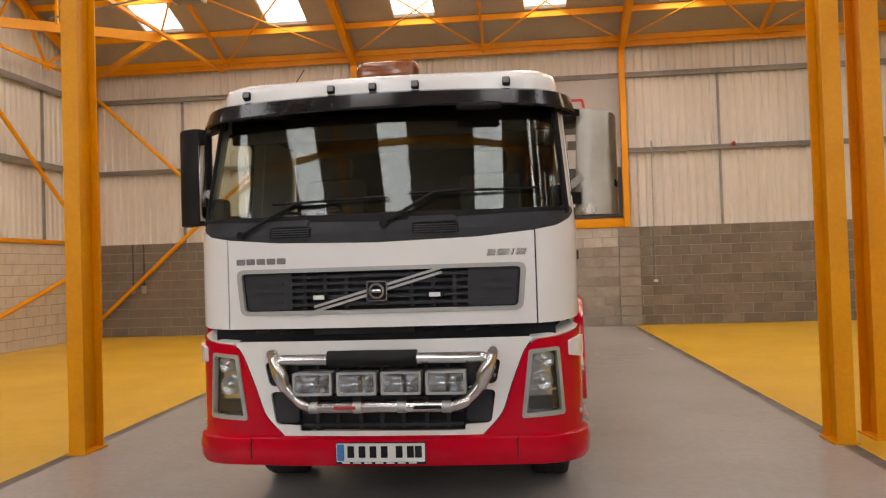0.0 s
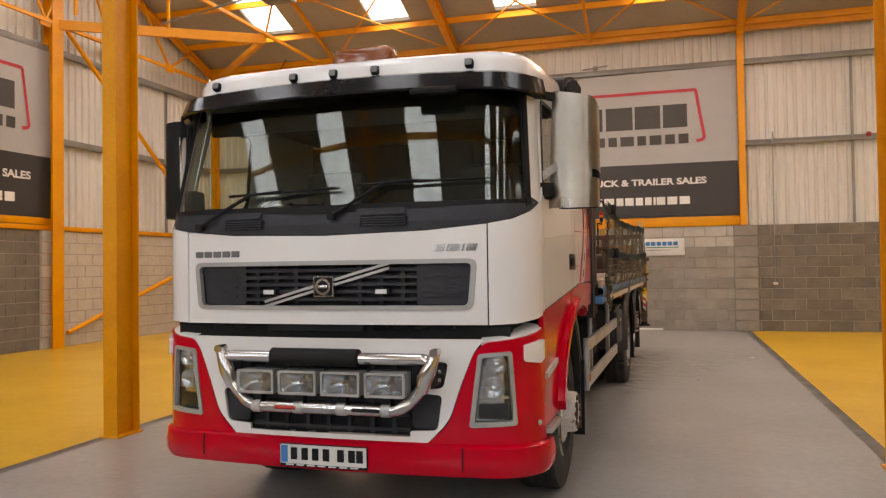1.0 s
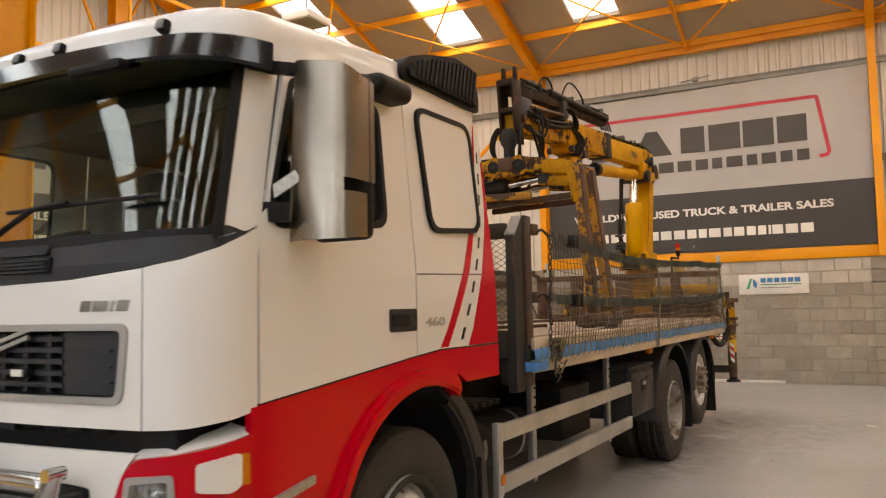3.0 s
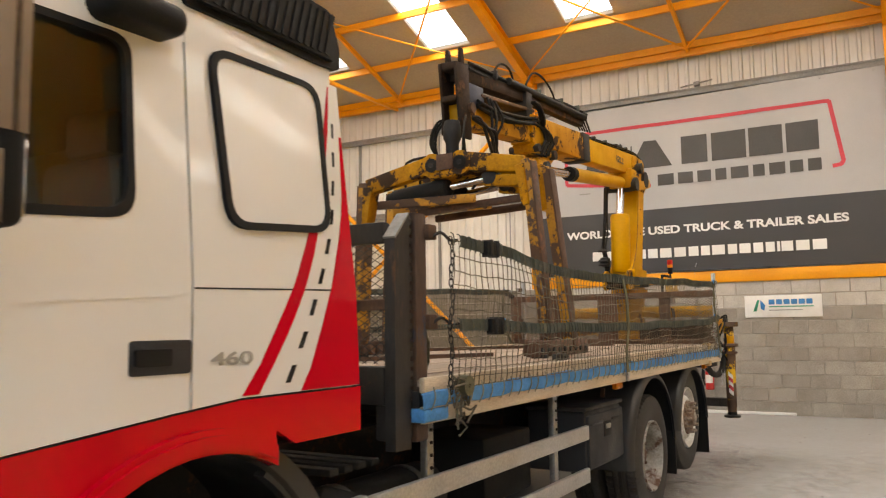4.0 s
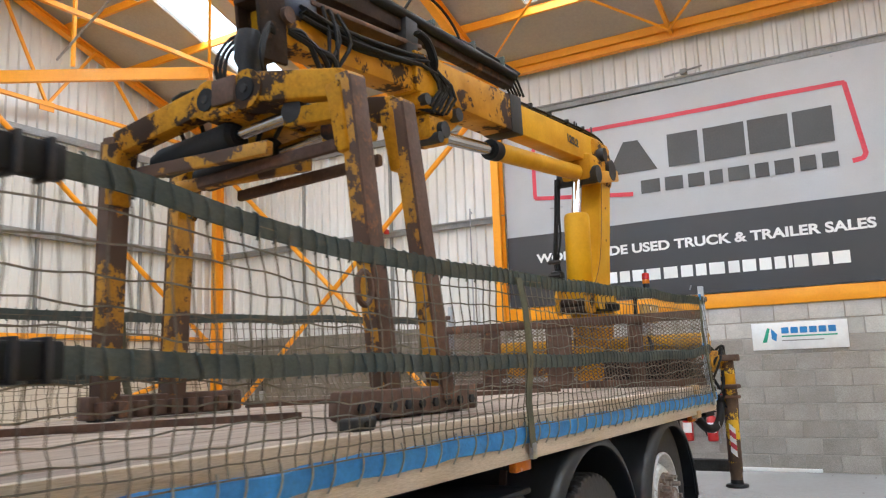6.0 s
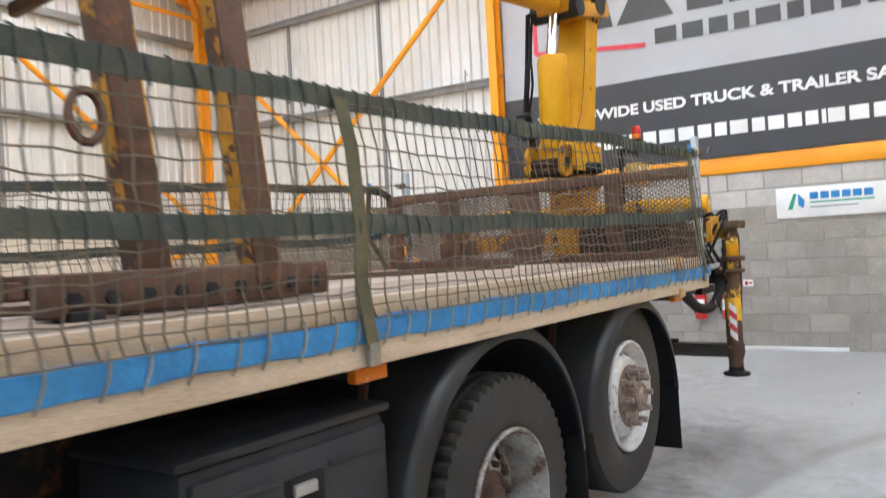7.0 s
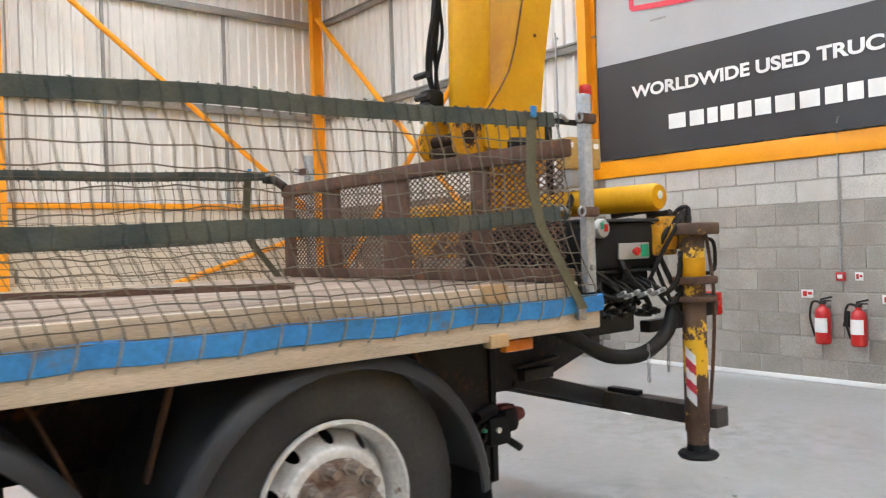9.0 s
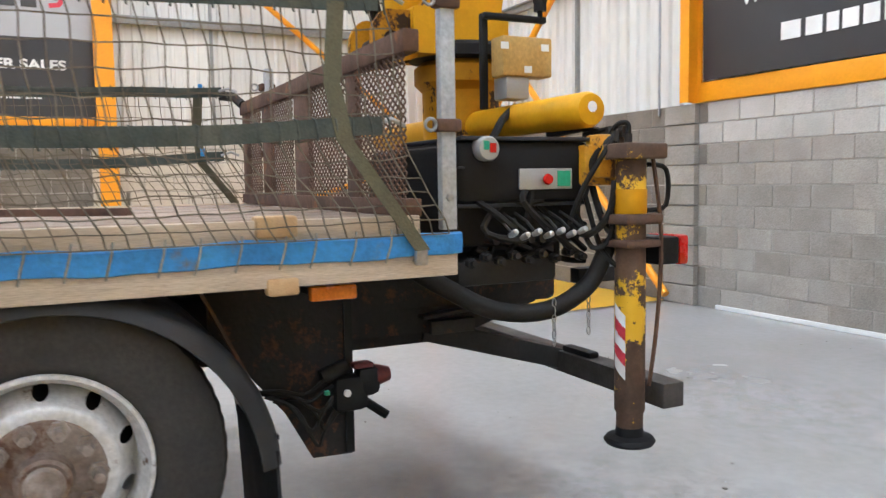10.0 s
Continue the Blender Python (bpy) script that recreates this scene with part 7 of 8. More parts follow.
cp("end_label", lathe([(0.0001, 0.002), (0.022, 0.0)], Matrix.Translation((1.121, 9.95, 1.81)) @ pose(0, 0, 0, 0, 90), 16), M_SIGN, "", rack)
cp("stabiliser_beam", box((-1.12, 9.9, 1.5), (1.14, 10.06, 1.66), 0.012), M_CRANE_WORN, "yellow stabiliser cross beam")
for s in (1, -1):
    leg = cp("stabiliser_leg", lathe([(0.0001, 0.5), (0.05, 0.5), (0.053, 0.52), (0.053, 0.6), (0.06, 0.61), (0.06, 1.62), (0.05, 1.64), (0.0001, 1.64)], Matrix.Translation((s * 1.23, 10.05, 0)), 22), M_LEG, "rusty stabiliser leg with flaking yellow paint")
    cp("foot", lathe([(0.0001, 0.475), (0.093, 0.475), (0.102, 0.488), (0.093, 0.502), (0.058, 0.51), (0.052, 0.55), (0.0001, 0.55)], Matrix.Translation((s * 1.23, 10.05, 0)), 24), M_BLACK, "black round foot plate", leg)
    for z0, z1, r in ((1.6, 1.66, 0.1), (1.35, 1.39, 0.09), (1.26, 1.29, 0.085)):
        cp("collar", box((s * 1.23 - r, 10.05 - r, z0), (s * 1.23 + r, 10.05 + r, z1), 0.01), M_RUST if z0 < 1.5 else M_LEG, "", leg)
    cp("yellow_band", lathe([(0.061, 1.39), (0.063, 1.395), (0.063, 1.48), (0.061, 1.485)], Matrix.Translation((s * 1.23, 10.05, 0)), 22), M_CRANE_CLEAN, "", leg)
    for k in range(5):
        z = 0.79 + k * 0.05
        st = bmesh.new()
        for a0, a1 in ((165, 215),):
            vs = []
            for a in spread(a0, a1, 6):
                c, q = math.cos(radians(a)), math.sin(radians(a))
                dz = 0.05 * (a - a0) / (a1 - a0)
                vs.append((st.verts.new((s * 1.23 + 0.0625 * -q * s, 10.05 + 0.0625 * c, z - dz)), st.verts.new((s * 1.23 + 0.0625 * -q * s, 10.05 + 0.0625 * c, z - dz + 0.055))))
            for a, b in zip(vs, vs[1:]):
                st.faces.new((a[0], b[0], b[1], a[1]))
        cp("warning_stripe", st, M_INK_RED if k % 2 else M_INK_WHITE, "", leg)
    cp("leg_hose", tube([(s * 1.25, 10.14, 1.62), (s * 1.27, 10.17, 1.3), (s * 1.26, 10.16, 0.95), (s * 1.25, 10.13, 0.7)], 0.009, 6), M_RUST, "", leg)
    cp("leg_handle", tube([(s * 1.23, 10.13, 1.58), (s * 1.25, 10.21, 1.56), (s * 1.25, 10.21, 1.42), (s * 1.23, 10.13, 1.4)], 0.01, 8), M_BLACK, "", leg)
    cp("leg_bracket", box((s * 1.13 - 0.05, 9.94, 1.53), (s * 1.13 + 0.05, 10.08, 1.7), 0.015), M_CRANE_WORN, "", leg)
    for k in range(9):
        a = Vector((s * (1.06 + 0.012 * (k % 3)), 9.86 + 0.022 * k, 1.3 + 0.042 * k))
        b = Vector((s * (1.21 - 0.01 * (k % 4)), 9.99 + 0.008 * k, (1.69, 1.5, 1.44, 1.66, 1.22, 1.33, 1.71, 1.56, 1.68)[k]))
        sag = (0.07, -0.08, -0.14, 0.1, -0.12, -0.1, 0.05, 0.03, 0.08)[k]
        cp("leg_pipe", tube([a, a.lerp(b, 0.3) + Vector((s * 0.05, -0.02, sag)), a.lerp(b, 0.7) + Vector((s * 0.04, 0.0, sag * 0.9)), b], 0.011 + 0.003 * (k % 2), 7), M_HOSE, "", leg)
        cp("pipe_end", rod(b - Vector((0, 0, 0.02)), b + Vector((0, 0, 0.02)), 0.017, 6), M_DARK_STEEL, "", leg)
    lampb = cp("tail_lamp", box((s * 1.08 - 0.1, 10.24, 1.17), (s * 1.08 + 0.1, 10.35, 1.285), 0.012), M_BLACK, "rear lamp with a red lens")
    cp("tail_lens", box((s * 1.08 - 0.1, 10.35, 1.165), (s * 1.08 + 0.1, 10.4, 1.29), 0.012), M_TAIL, "", lampb)
    cp("lamp_stay", box((s * 1.0 - 0.03, 9.95, 1.1), (s * 1.0 + 0.03, 10.28, 1.16)), M_DARK_STEEL, "", lampb)
under = cp("underrun_bar", box((-1.23, 10.22, 0.585), (1.235, 10.33, 0.69), 0.008), M_UNDER, "worn grey-brown underrun bar")
for s in (1, -1):
    cp("bar_arm", beam((s * 0.45, 9.5, 0.86), (s * 0.45, 10.26, 0.64), 0.07, 0.1), M_DARK_STEEL, "", under)
cp("bar_fitting", box((0.5, 10.23, 0.69), (0.72, 10.29, 0.72), 0.01), M_BLACK, "", under)
for (xa, ya, za), (xb, yb, zb) in (((1.0, 10.0, 1.7), (1.2, 9.98, 1.62)), ((0.9, 10.0, 1.62), (1.16, 10.0, 1.56)), ((0.8, 9.96, 1.72), (1.15, 10.06, 1.68))):
    cp("leg_pipe", tube([(xa, ya, za), ((xa + xb) / 2, ya + 0.05, za + 0.02), (xb, yb, zb)], 0.02, 8), M_HOSE)
# control valves, levers, switches
valves = cp("valve_block", box((0.3, 9.32, 1.27), (1.02, 9.98, 1.66), 0.03), M_BLACK, "black valve block with control levers")
cp("valve_cover", box((0.5, 9.36, 1.44), (1.1, 9.97, 1.68), 0.04), M_BLACK, "", valves)
cp("valve_skirt", box((0.6, 9.4, 1.12), (1.02, 9.85, 1.22), 0.02), M_DARK_STEEL, "", valves)
rng = random.Random(8)
for k in range(7):
    y = 9.53 + k * 0.052
    cp("lever", tube([(1.05, y, 1.4), (1.12, y + 0.01, 1.37), (1.17, y + 0.02 + rng.uniform(-0.01, 0.01), 1.335)], 0.006, 6), M_DARK_STEEL, "", valves)
    cp("knob", lathe([(0.0001, 0.026), (0.011, 0.022), (0.013, 0.0), (0.01, -0.026), (0.0001, -0.028)], Matrix.Translation((1.175, y + 0.022, 1.33 - 0.012 * (k % 2))) @ pose(0, 0, 0, 0, 70), 10), M_ALU, "", valves)
    cp("spool", rod((1.0, y, 1.3), (1.09, y, 1.3), 0.018, 8), M_DARK_STEEL, "", valves)
for k, (z0, z1) in enumerate(((1.675, 1.69), (1.57, 1.58), (1.425, 1.44))):
    cp("cover_edge", box((0.5, 9.37, z0), (1.118 - 0.02 * k, 9.96, z1), 0.004), M_GREY_PLASTIC, "", valves)
for k in range(9):
    y = 9.42 + k * 0.062
    cp("fitting", lathe([(0.0001, 0.03), (0.012, 0.03), (0.014, 0.012), (0.02, 0.01), (0.02, -0.02), (0.0001, -0.02)], Matrix.Translation((1.09, y, 1.22 + 0.02 * (k % 2))) @ pose(0, 0, 0, 0, 90), 6), M_DARK_STEEL, "", valves)
plate_b = cp("chassis_plate", onto_x(sheet([(8.95, 0.855), (9.76, 0.85), (10.08, 0.95), (10.08, 1.42), (9.5, 1.42), (9.3, 1.2), (8.95, 1.2)], (), 0.03), 0.48), M_SKIRT, "dark rust-spotted plate behind the valves")
cp("plate_bracket", merge(box((0.5, 9.5, 0.85), (0.56, 9.72, 0.91), 0.006), beam((0.53, 9.46, 0.93), (0.53, 9.77, 0.955), 0.07, 0.016, bevel=0.003)), M_DARK_STEEL, "rusty dark bracket", plate_b)
panel = cp("switch_panel", box((1.1, 9.62, 1.49), (1.112, 9.86, 1.57), 0.004), M_SILVER, "grey switch plate with a red button")
cp("red_button", lathe([(0.0001, 0.03), (0.018, 0.028), (0.022, 0.018), (0.014, 0.0)], Matrix.Translation((1.112, 9.735, 1.528)) @ pose(0, 0, 0, 0, 90), 14), M_TAIL, "", panel)
cp("green_mark", box((1.112, 9.79, 1.5), (1.114, 9.85, 1.56)), M_SIGN_GREEN, "", panel)
dial = cp("round_switch", lathe([(0.0001, 0.03), (0.04, 0.028), (0.046, 0.02), (0.046, -0.03)], Matrix.Translation((1.12, 9.47, 1.643)) @ pose(0, 0, 0, 0, 90), 20), M_SILVER, "round silver switch with red and green segments")
cp("red_part", box((1.148, 9.47, 1.628), (1.152, 9.498, 1.663), 0.002), M_TAIL, "", dial)
cp("green_part", box((1.148, 9.445, 1.638), (1.152, 9.468, 1.671), 0.002), M_SIGN_GREEN, "", dial)
for k in range(16):
    a = Vector((rng.uniform(0.72, 1.06), rng.uniform(9.4, 9.95), rng.uniform(1.25, 1.6)))
    b = a + Vector((rng.uniform(0.02, 0.12), rng.uniform(-0.25, 0.25), rng.uniform(-0.15, 0.1)))
    c = Vector((1.0, min(10.0, a.y + rng.uniform(0.05, 0.3)), rng.uniform(1.15, 1.6)))
    cp("hose", tube([a, b, (b + c) / 2 + Vector((0.06, 0, -0.04)), c], 0.013, 6), M_HOSE, "", valves)
big = [(1.05, 9.18, 1.22), (1.1, 9.3, 1.14), (1.13, 9.5, 1.04), (1.16, 9.72, 1.03), (1.17, 9.9, 1.12), (1.15, 10.0, 1.26)]
cp("loop_hose", tube(big, 0.036, 12), M_HOSE, "thick black hose loop", valves)
for y, L in ((9.72, 0.2), (9.88, 0.16)):
    for k in range(int(L / 0.03)):
        z = 1.06 - k * 0.03
        cp("chain_link", tube([Vector((1.19 + (0.008 * math.cos(a) if k % 2 else 0), y + (0.008 * math.cos(a) if not k % 2 else 0), z + 0.018 * math.sin(a))) for a in spread(0, 2 * math.pi, 8)[:-1]], 0.0025, 4, closed=True), M_STEEL)
# box and stack lamp on their bracket
cp("bracket", merge(box((0.47, 9.8, 1.85), (0.5, 9.835, 2.28), 0.006), box((0.5, 9.8, 2.25), (0.53, 10.13, 2.28), 0.006)), M_BLACK, "black bracket")
tan = cp("control_box", box((0.51, 9.84, 1.99), (0.62, 10.1, 2.165), 0.01), M_CARD, "tan control box")
for y, z in ((9.85, 2.12), (10.06, 2.12), (9.97, 2.02)):
    cp("box_mark", box((0.62, y - 0.02, z - 0.015), (0.6215, y + 0.02, z + 0.015)), M_SIGN, "", tan)
cp("junction", box((0.48, 9.87, 1.89), (0.6, 9.99, 1.992), 0.01), M_SILVER, "", tan)
cp("box_cable", tube([(0.54, 9.95, 1.86), (0.6, 9.85, 1.8), (0.62, 9.77, 1.7), (0.6, 9.65, 1.6)], 0.018, 8), M_HOSE, "", tan)
stack = cp("stack_lamp", lathe([(0.0001, 2.32), (0.03, 2.32), (0.03, 2.36), (0.034, 2.36), (0.034, 2.4), (0.0001, 2.4)], Matrix.Translation((0.52, 10.1, -0.015)), 16), M_BLACK, "red and amber stacked warning lamp")
cp("lamp_stem", rod((0.52, 10.1, 2.26), (0.52, 10.1, 2.32), 0.012, 8), M_BLACK, "", stack)
cp("amber_tier", lathe([(0.034, 2.4), (0.036, 2.405), (0.036, 2.435), (0.034, 2.44)], Matrix.Translation((0.52, 10.1, -0.015)), 16), M_AMBER, "", stack)
cp("red_tier", lathe([(0.034, 2.44), (0.036, 2.445), (0.036, 2.495), (0.03, 2.505), (0.0001, 2.507)], Matrix.Translation((0.52, 10.1, -0.015)), 16), M_TAIL, "", stack)
# column with its lifting cylinder
tur = sheet(rounded([(9.6, 2.14), (10.06, 2.14), (10.12, 2.2), (10.12, 2.36), (9.6, 2.36)], 0.02, 3), (), 0.4)
head_b = cp("turret", onto_x(tur, 0), M_CRANE_CLEAN, "yellow turret head")
for x in (-0.15, 0.15):
    cheek = sheet(rounded([(9.4, 2.12), (9.46, 2.08), (9.64, 2.12), (9.66, 2.34), (9.46, 2.34), (9.4, 2.26)], 0.035, 4), (), 0.03)
    cp("clevis", onto_x(cheek, x), M_GRAB, "grimy yellow clevis plate", head_b)
cp("clevis_pin", rod((-0.175, 9.5, 2.2), (0.175, 9.5, 2.2), 0.04, 16), M_JIB, "", head_b)
cp("clevis_web", box((-0.14, 9.44, 2.1), (0.14, 9.62, 2.16), 0.02), M_JIB, "", head_b)
FRONT = [(9.62, 2.3), (9.66, 2.38), (9.76, 2.5), (9.84, 2.62), (9.9, 2.78), (9.97, 3.06), (10.03, 3.4), (10.06, 3.68)]
REAR = [(10.36, 3.68), (10.3, 3.4), (10.24, 3.1), (10.16, 2.7), (10.1, 2.3)]
col = cp("column", onto_x(sheet(FRONT + REAR, (), 0.26), 0), M_CRANE_CLEAN, "yellow crane column widening to its foot")
for x in (-0.14, 0.14):
    cp("column_cheek", onto_x(sheet(FRONT + REAR, (), 0.016), x), M_CRANE_CLEAN, "", col)
for (y0, z0), (y1, z1) in zip(FRONT, FRONT[1:]):
    cp("weld_seam", rod((0.147, y0 + 0.012, z0), (0.147, y1 + 0.012, z1), 0.006, 6), M_RUST, "rusty welded edge", col)
for y, z in ((10.08, 2.86), (10.12, 3.2)):
    cp("plug", rod((0.14, y, z), (0.152, y, z), 0.012, 8), M_RUST, "", col)
cp("lift_cylinder", lathe([(0.0001, 2.3), (0.1, 2.32), (0.125, 2.36), (0.125, 3.06), (0.11, 3.09), (0.0001, 3.1)], Matrix.Translation((0, 9.6, 0)) @ pose(0, 0, 0, -1.5), 24), M_CRANE_CLEAN, "yellow upright cylinder", col)
cp("lift_rod", rod((0, 9.66, 3.05), (0, 9.78, 3.5), 0.05, 18), M_PISTON, "bright piston rod", col)
for k in range(7):
    y, dx = 9.565 + rng.uniform(-0.025, 0.025), 0.012 * (k % 4)
    cp("column_hose", tube([(-0.17 + dx, y + 0.05, 3.45), (-0.17 + dx, y + 0.02 * math.sin(k * 1.3), 3.1), (-0.18 + dx, y - 0.02 + 0.03 * math.sin(k * 2.6), 2.86), (-0.2 + dx, y - 0.03 + 0.035 * math.sin(k * 2.1), 2.64), (-0.17 + dx, y - 0.03, 2.46), (-0.17 + dx, y, 2.32)], 0.011, 6), M_HOSE, "", col)
cp("hose_joint", box((-0.22, 9.44, 2.4), (-0.1, 9.56, 2.52), 0.03), M_HOSE, "", col)
for z in (2.42, 2.47, 2.6):
    cp("joint_nut", rod((-0.22, 9.43, z), (-0.1, 9.43, z), 0.02, 6), M_DARK_STEEL, "", col)
knuckle = cp("knuckle", merge(box((-0.17, 9.72, 3.44), (0.17, 10.36, 3.72), 0.05), box((-0.15, 9.95, 3.6), (0.15, 10.42, 3.94), 0.07)), M_CRANE, "yellow boom knuckle")
for y, z, r in ((9.82, 3.5, 0.09), (10.25, 3.62, 0.11), (10.05, 3.75, 0.07)):
    cp("knuckle_pin", rod((-0.21, y, z), (0.21, y, z), r, 18), M_DARK_STEEL, "", knuckle)
cp("knuckle_link", beam((0.19, 9.8, 3.46), (0.19, 10.45, 3.6), 0.03, 0.12), M_CRANE_WORN, "", knuckle)
# boom
inner = cp("inner_boom", beam((0, 10.2, 3.82), (0, 7.8, 3.655), 0.2, 0.28, 0.18, 0.26), M_CRANE_CLEAN, "yellow inner boom")
outer = cp("outer_boom", beam((0, 8.2, 3.682), (0, 6.62, 3.585), 0.26, 0.31, 0.25, 0.28), M_CRANE, "thick yellow outer boom")
cp("boom_collar", beam((0, 8.23, 3.684), (0, 8.02, 3.672), 0.275, 0.325), M_DARK_STEEL, "", outer)
cp("boom_extension", beam((0, 6.8, 3.575), (0, 5.3, 3.43), 0.19, 0.215, 0.17, 0.19), M_CRANE, "slim yellow boom extension")
words, width = lettering("125.2", 0.075, 0.004)
words.transform(Matrix.Translation((9.28, 3.735, 0)) @ Matrix.Diagonal((0.3 / width, 1, 1, 1)))
cp("boom_number", onto_x(words, 0.106), M_INK_DARK, "dark numerals on the boom", inner)
cp("boom_cylinder", rod((0, 9.75, 3.53), (0, 7.95, 3.35), 0.078, 20), M_CRANE_CLEAN, "yellow boom cylinder", inner)
cp("boom_rod", rod((0, 8.0, 3.355), (0, 6.95, 3.245), 0.048, 16), M_PISTON, "bright piston rod", inner)
cp("cylinder_gland", rod((0, 7.99, 3.354), (0, 7.87, 3.342), 0.084, 20), M_BLACK, "", inner)
cp("boom_bracket", merge(beam((0, 7.2, 3.5), (0, 6.95, 3.24), 0.22, 0.22, 0.16, 0.14), box((-0.12, 6.78, 3.16), (0.12, 7.05, 3.34), 0.04), box((-0.13, 6.66, 3.36), (0.13, 7.1, 3.46), 0.03)), M_GRAB, "grimy yellow bracket", outer)
for y, z, r in ((6.92, 3.24, 0.06), (6.85, 3.17, 0.04), (7.12, 3.4, 0.05), (6.7, 3.4, 0.04)):
    cp("bracket_pin", rod((-0.16, y, z), (0.16, y, z), r, 14), M_DARK_STEEL, "", outer)
# dark folded jib above, with the forked boom head
jib = cp("jib", merge(beam((0.0, 8.28, 4.02), (0.0, 6.6, 3.925), 0.1, 0.1), beam((0.0, 6.9, 3.93), (0.0, 5.3, 3.79), 0.12, 0.1, 0.13, 0.13)), M_JIB, "dark rusty folded jib on top of the boom")
cp("jib_ram", rod((0.07, 8.25, 4.06), (0.07, 6.2, 3.95), 0.038, 14), M_HOSE, "", jib)
cp("jib_plate", beam((0.0, 6.75, 3.79), (0.0, 5.6, 3.66), 0.2, 0.035), M_RUST, "rusty plate", jib)
cp("jib_stand", box((-0.1, 6.55, 3.66), (0.1, 6.7, 3.95), 0.015), M_DARK_STEEL, "", jib)
bh = cp("boom_head", merge(*[beam((x, 5.33, 3.22), (x, 5.27, 3.86), 0.03, 0.19, 0.03, 0.22, 0.01) for x in (-0.075, 0.075)], box((-0.09, 5.2, 3.24), (0.09, 5.38, 3.33), 0.015), box((-0.075, 5.18, 3.52), (0.075, 5.39, 3.57), 0.01), box((-0.075, 5.18, 3.79), (0.075, 5.4, 3.86), 0.012), beam((0, 5.33, 3.44), (0, 5.5, 3.45), 0.13, 0.2)), M_JIB, "dark forked boom head")
for x in (-0.062, 0.062):
    cp("prong", beam((x, 5.3, 3.84), (x, 5.29, 4.0), 0.035, 0.08, 0.03, 0.06), M_JIB, "", bh)
cp("head_plate", beam((0.08, 5.38, 3.62), (0.08, 5.66, 3.65), 0.02, 0.2, 0.02, 0.18), M_NAVY, "dark blue plate", bh)
cp("head_pin", rod((-0.12, 5.4, 3.5), (0.12, 5.4, 3.5), 0.045, 14), M_RUST, "", bh)
# hose bundles: on the jib, along the extension, loops at the bracket
for k in range(12):
    x = -0.07 + 0.026 * (k % 6)
    up = 0.05 + 0.028 * (k // 6)
    pts = [Vector((x + 0.012 * math.sin(y * 3 + k), y, 3.80 + 0.095 * (y - 5.3) - 0.0045 * (y - 5.3) ** 2 + up + 0.016 * math.sin(y * 2.6 + k * 1.7))) for y in spread(5.32 + 0.05 * (k % 3), 8.22 + 0.06 * (k % 4), 18)]
    cp("jib_hose", tube(pts, 0.014, 6), M_HOSE, "", jib)
for k in range(9):
    y1 = 6.75 + rng.uniform(-0.1, 0.15)
    pts = [Vector((0.105 + 0.014 * (k % 3) + 0.01 * math.sin(y * 4 + k), y, 3.53 + 0.095 * (y - 5.5) + 0.026 * (k // 3) - 0.05 * math.sin((y - 5.5) / (y1 - 5.5) * math.pi) + 0.008 * math.sin(y * 5 + k))) for y in spread(5.5, y1, 10)]
    pts += [Vector((0.15 + 0.01 * (k % 3), y1 + 0.14, 3.62 - 0.01 * k)), Vector((0.16, y1 + 0.18, 3.5)), Vector((0.13, y1 + 0.1, 3.4 - 0.008 * k)), Vector((0.02, y1 + 0.02, 3.38))]
    cp("boom_hose", tube(pts, 0.0125, 6), M_HOSE, "", outer)
for k in range(4):
    cp("short_hose", tube([(0.12 + 0.012 * k, 6.62, 3.84), (0.15 + 0.01 * k, 6.7, 3.8), (0.15 + 0.012 * k, 6.78, 3.68), (0.14, 6.84, 3.6), (0.15, 6.98, 3.56)], 0.016, 6), M_HOSE, "", outer)
for k in range(6):
    z = 3.81 + 0.0 * k
    x = -0.02 + 0.021 * k
    cp("pipe", tube([(x, 8.25, z + 0.03), (x, 9.2, z + 0.115), (x, 9.95, z + 0.175), (x + 0.01, 10.3, z + 0.15), (x + 0.02, 10.5, z - 0.02), (x + 0.02, 10.5, z - 0.22), (x + 0.01, 10.4, z - 0.36)], 0.009, 6), M_HOSE if k % 2 else M_BRASS, "", inner)
for k in range(4):
    y = 8.5 + k * 0.42
    zc = 3.845 + 0.087 * (y - 8.25)
    cp("pipe_clip", box((-0.03, y, zc - 0.02), (0.105, y + 0.03, zc + 0.025), 0.004), M_DARK_STEEL, "", inner)
for k, (y, z) in enumerate(((9.62, 3.93), (9.68, 3.93), (10.1, 3.99))):
    cp("grease_nipple", rod((0.06, y, z), (0.06, y, z + 0.09), 0.008, 6), M_DARK_STEEL, "", inner)
cp("arch_hose", tube([(0.08, 6.55, 3.98), (0.1, 6.7, 4.16), (0.1, 6.95, 4.19), (0.1, 7.2, 4.1), (0.08, 7.35, 3.98)], 0.011, 6), M_HOSE, "", jib)
cp("arch_hose", tube([(0.05, 5.9, 3.93), (0.08, 6.0, 4.06), (0.08, 6.2, 4.07), (0.06, 6.35, 3.97)], 0.011, 6), M_HOSE, "", jib)
for y in (5.9, 6.9, 7.5, 8.0):
    cp("hose_clip", box((-0.08, y, 3.84 + 0.085 * (y - 5.4)), (0.1, y + 0.03, 3.93 + 0.085 * (y - 5.4)), 0.005), M_DARK_STEEL if y < 6.5 else M_WEB, "", jib)
for k in range(5):
    cp("hose_tail", tube([(0.03 * (k - 2), 8.28, 4.03 + 0.015 * k), (0.03 * (k - 2), 8.36, 4.02), (0.03 * (k - 2) + 0.03, 8.38, 3.95 - 0.01 * k)], 0.011, 6), M_HOSE, "", jib)
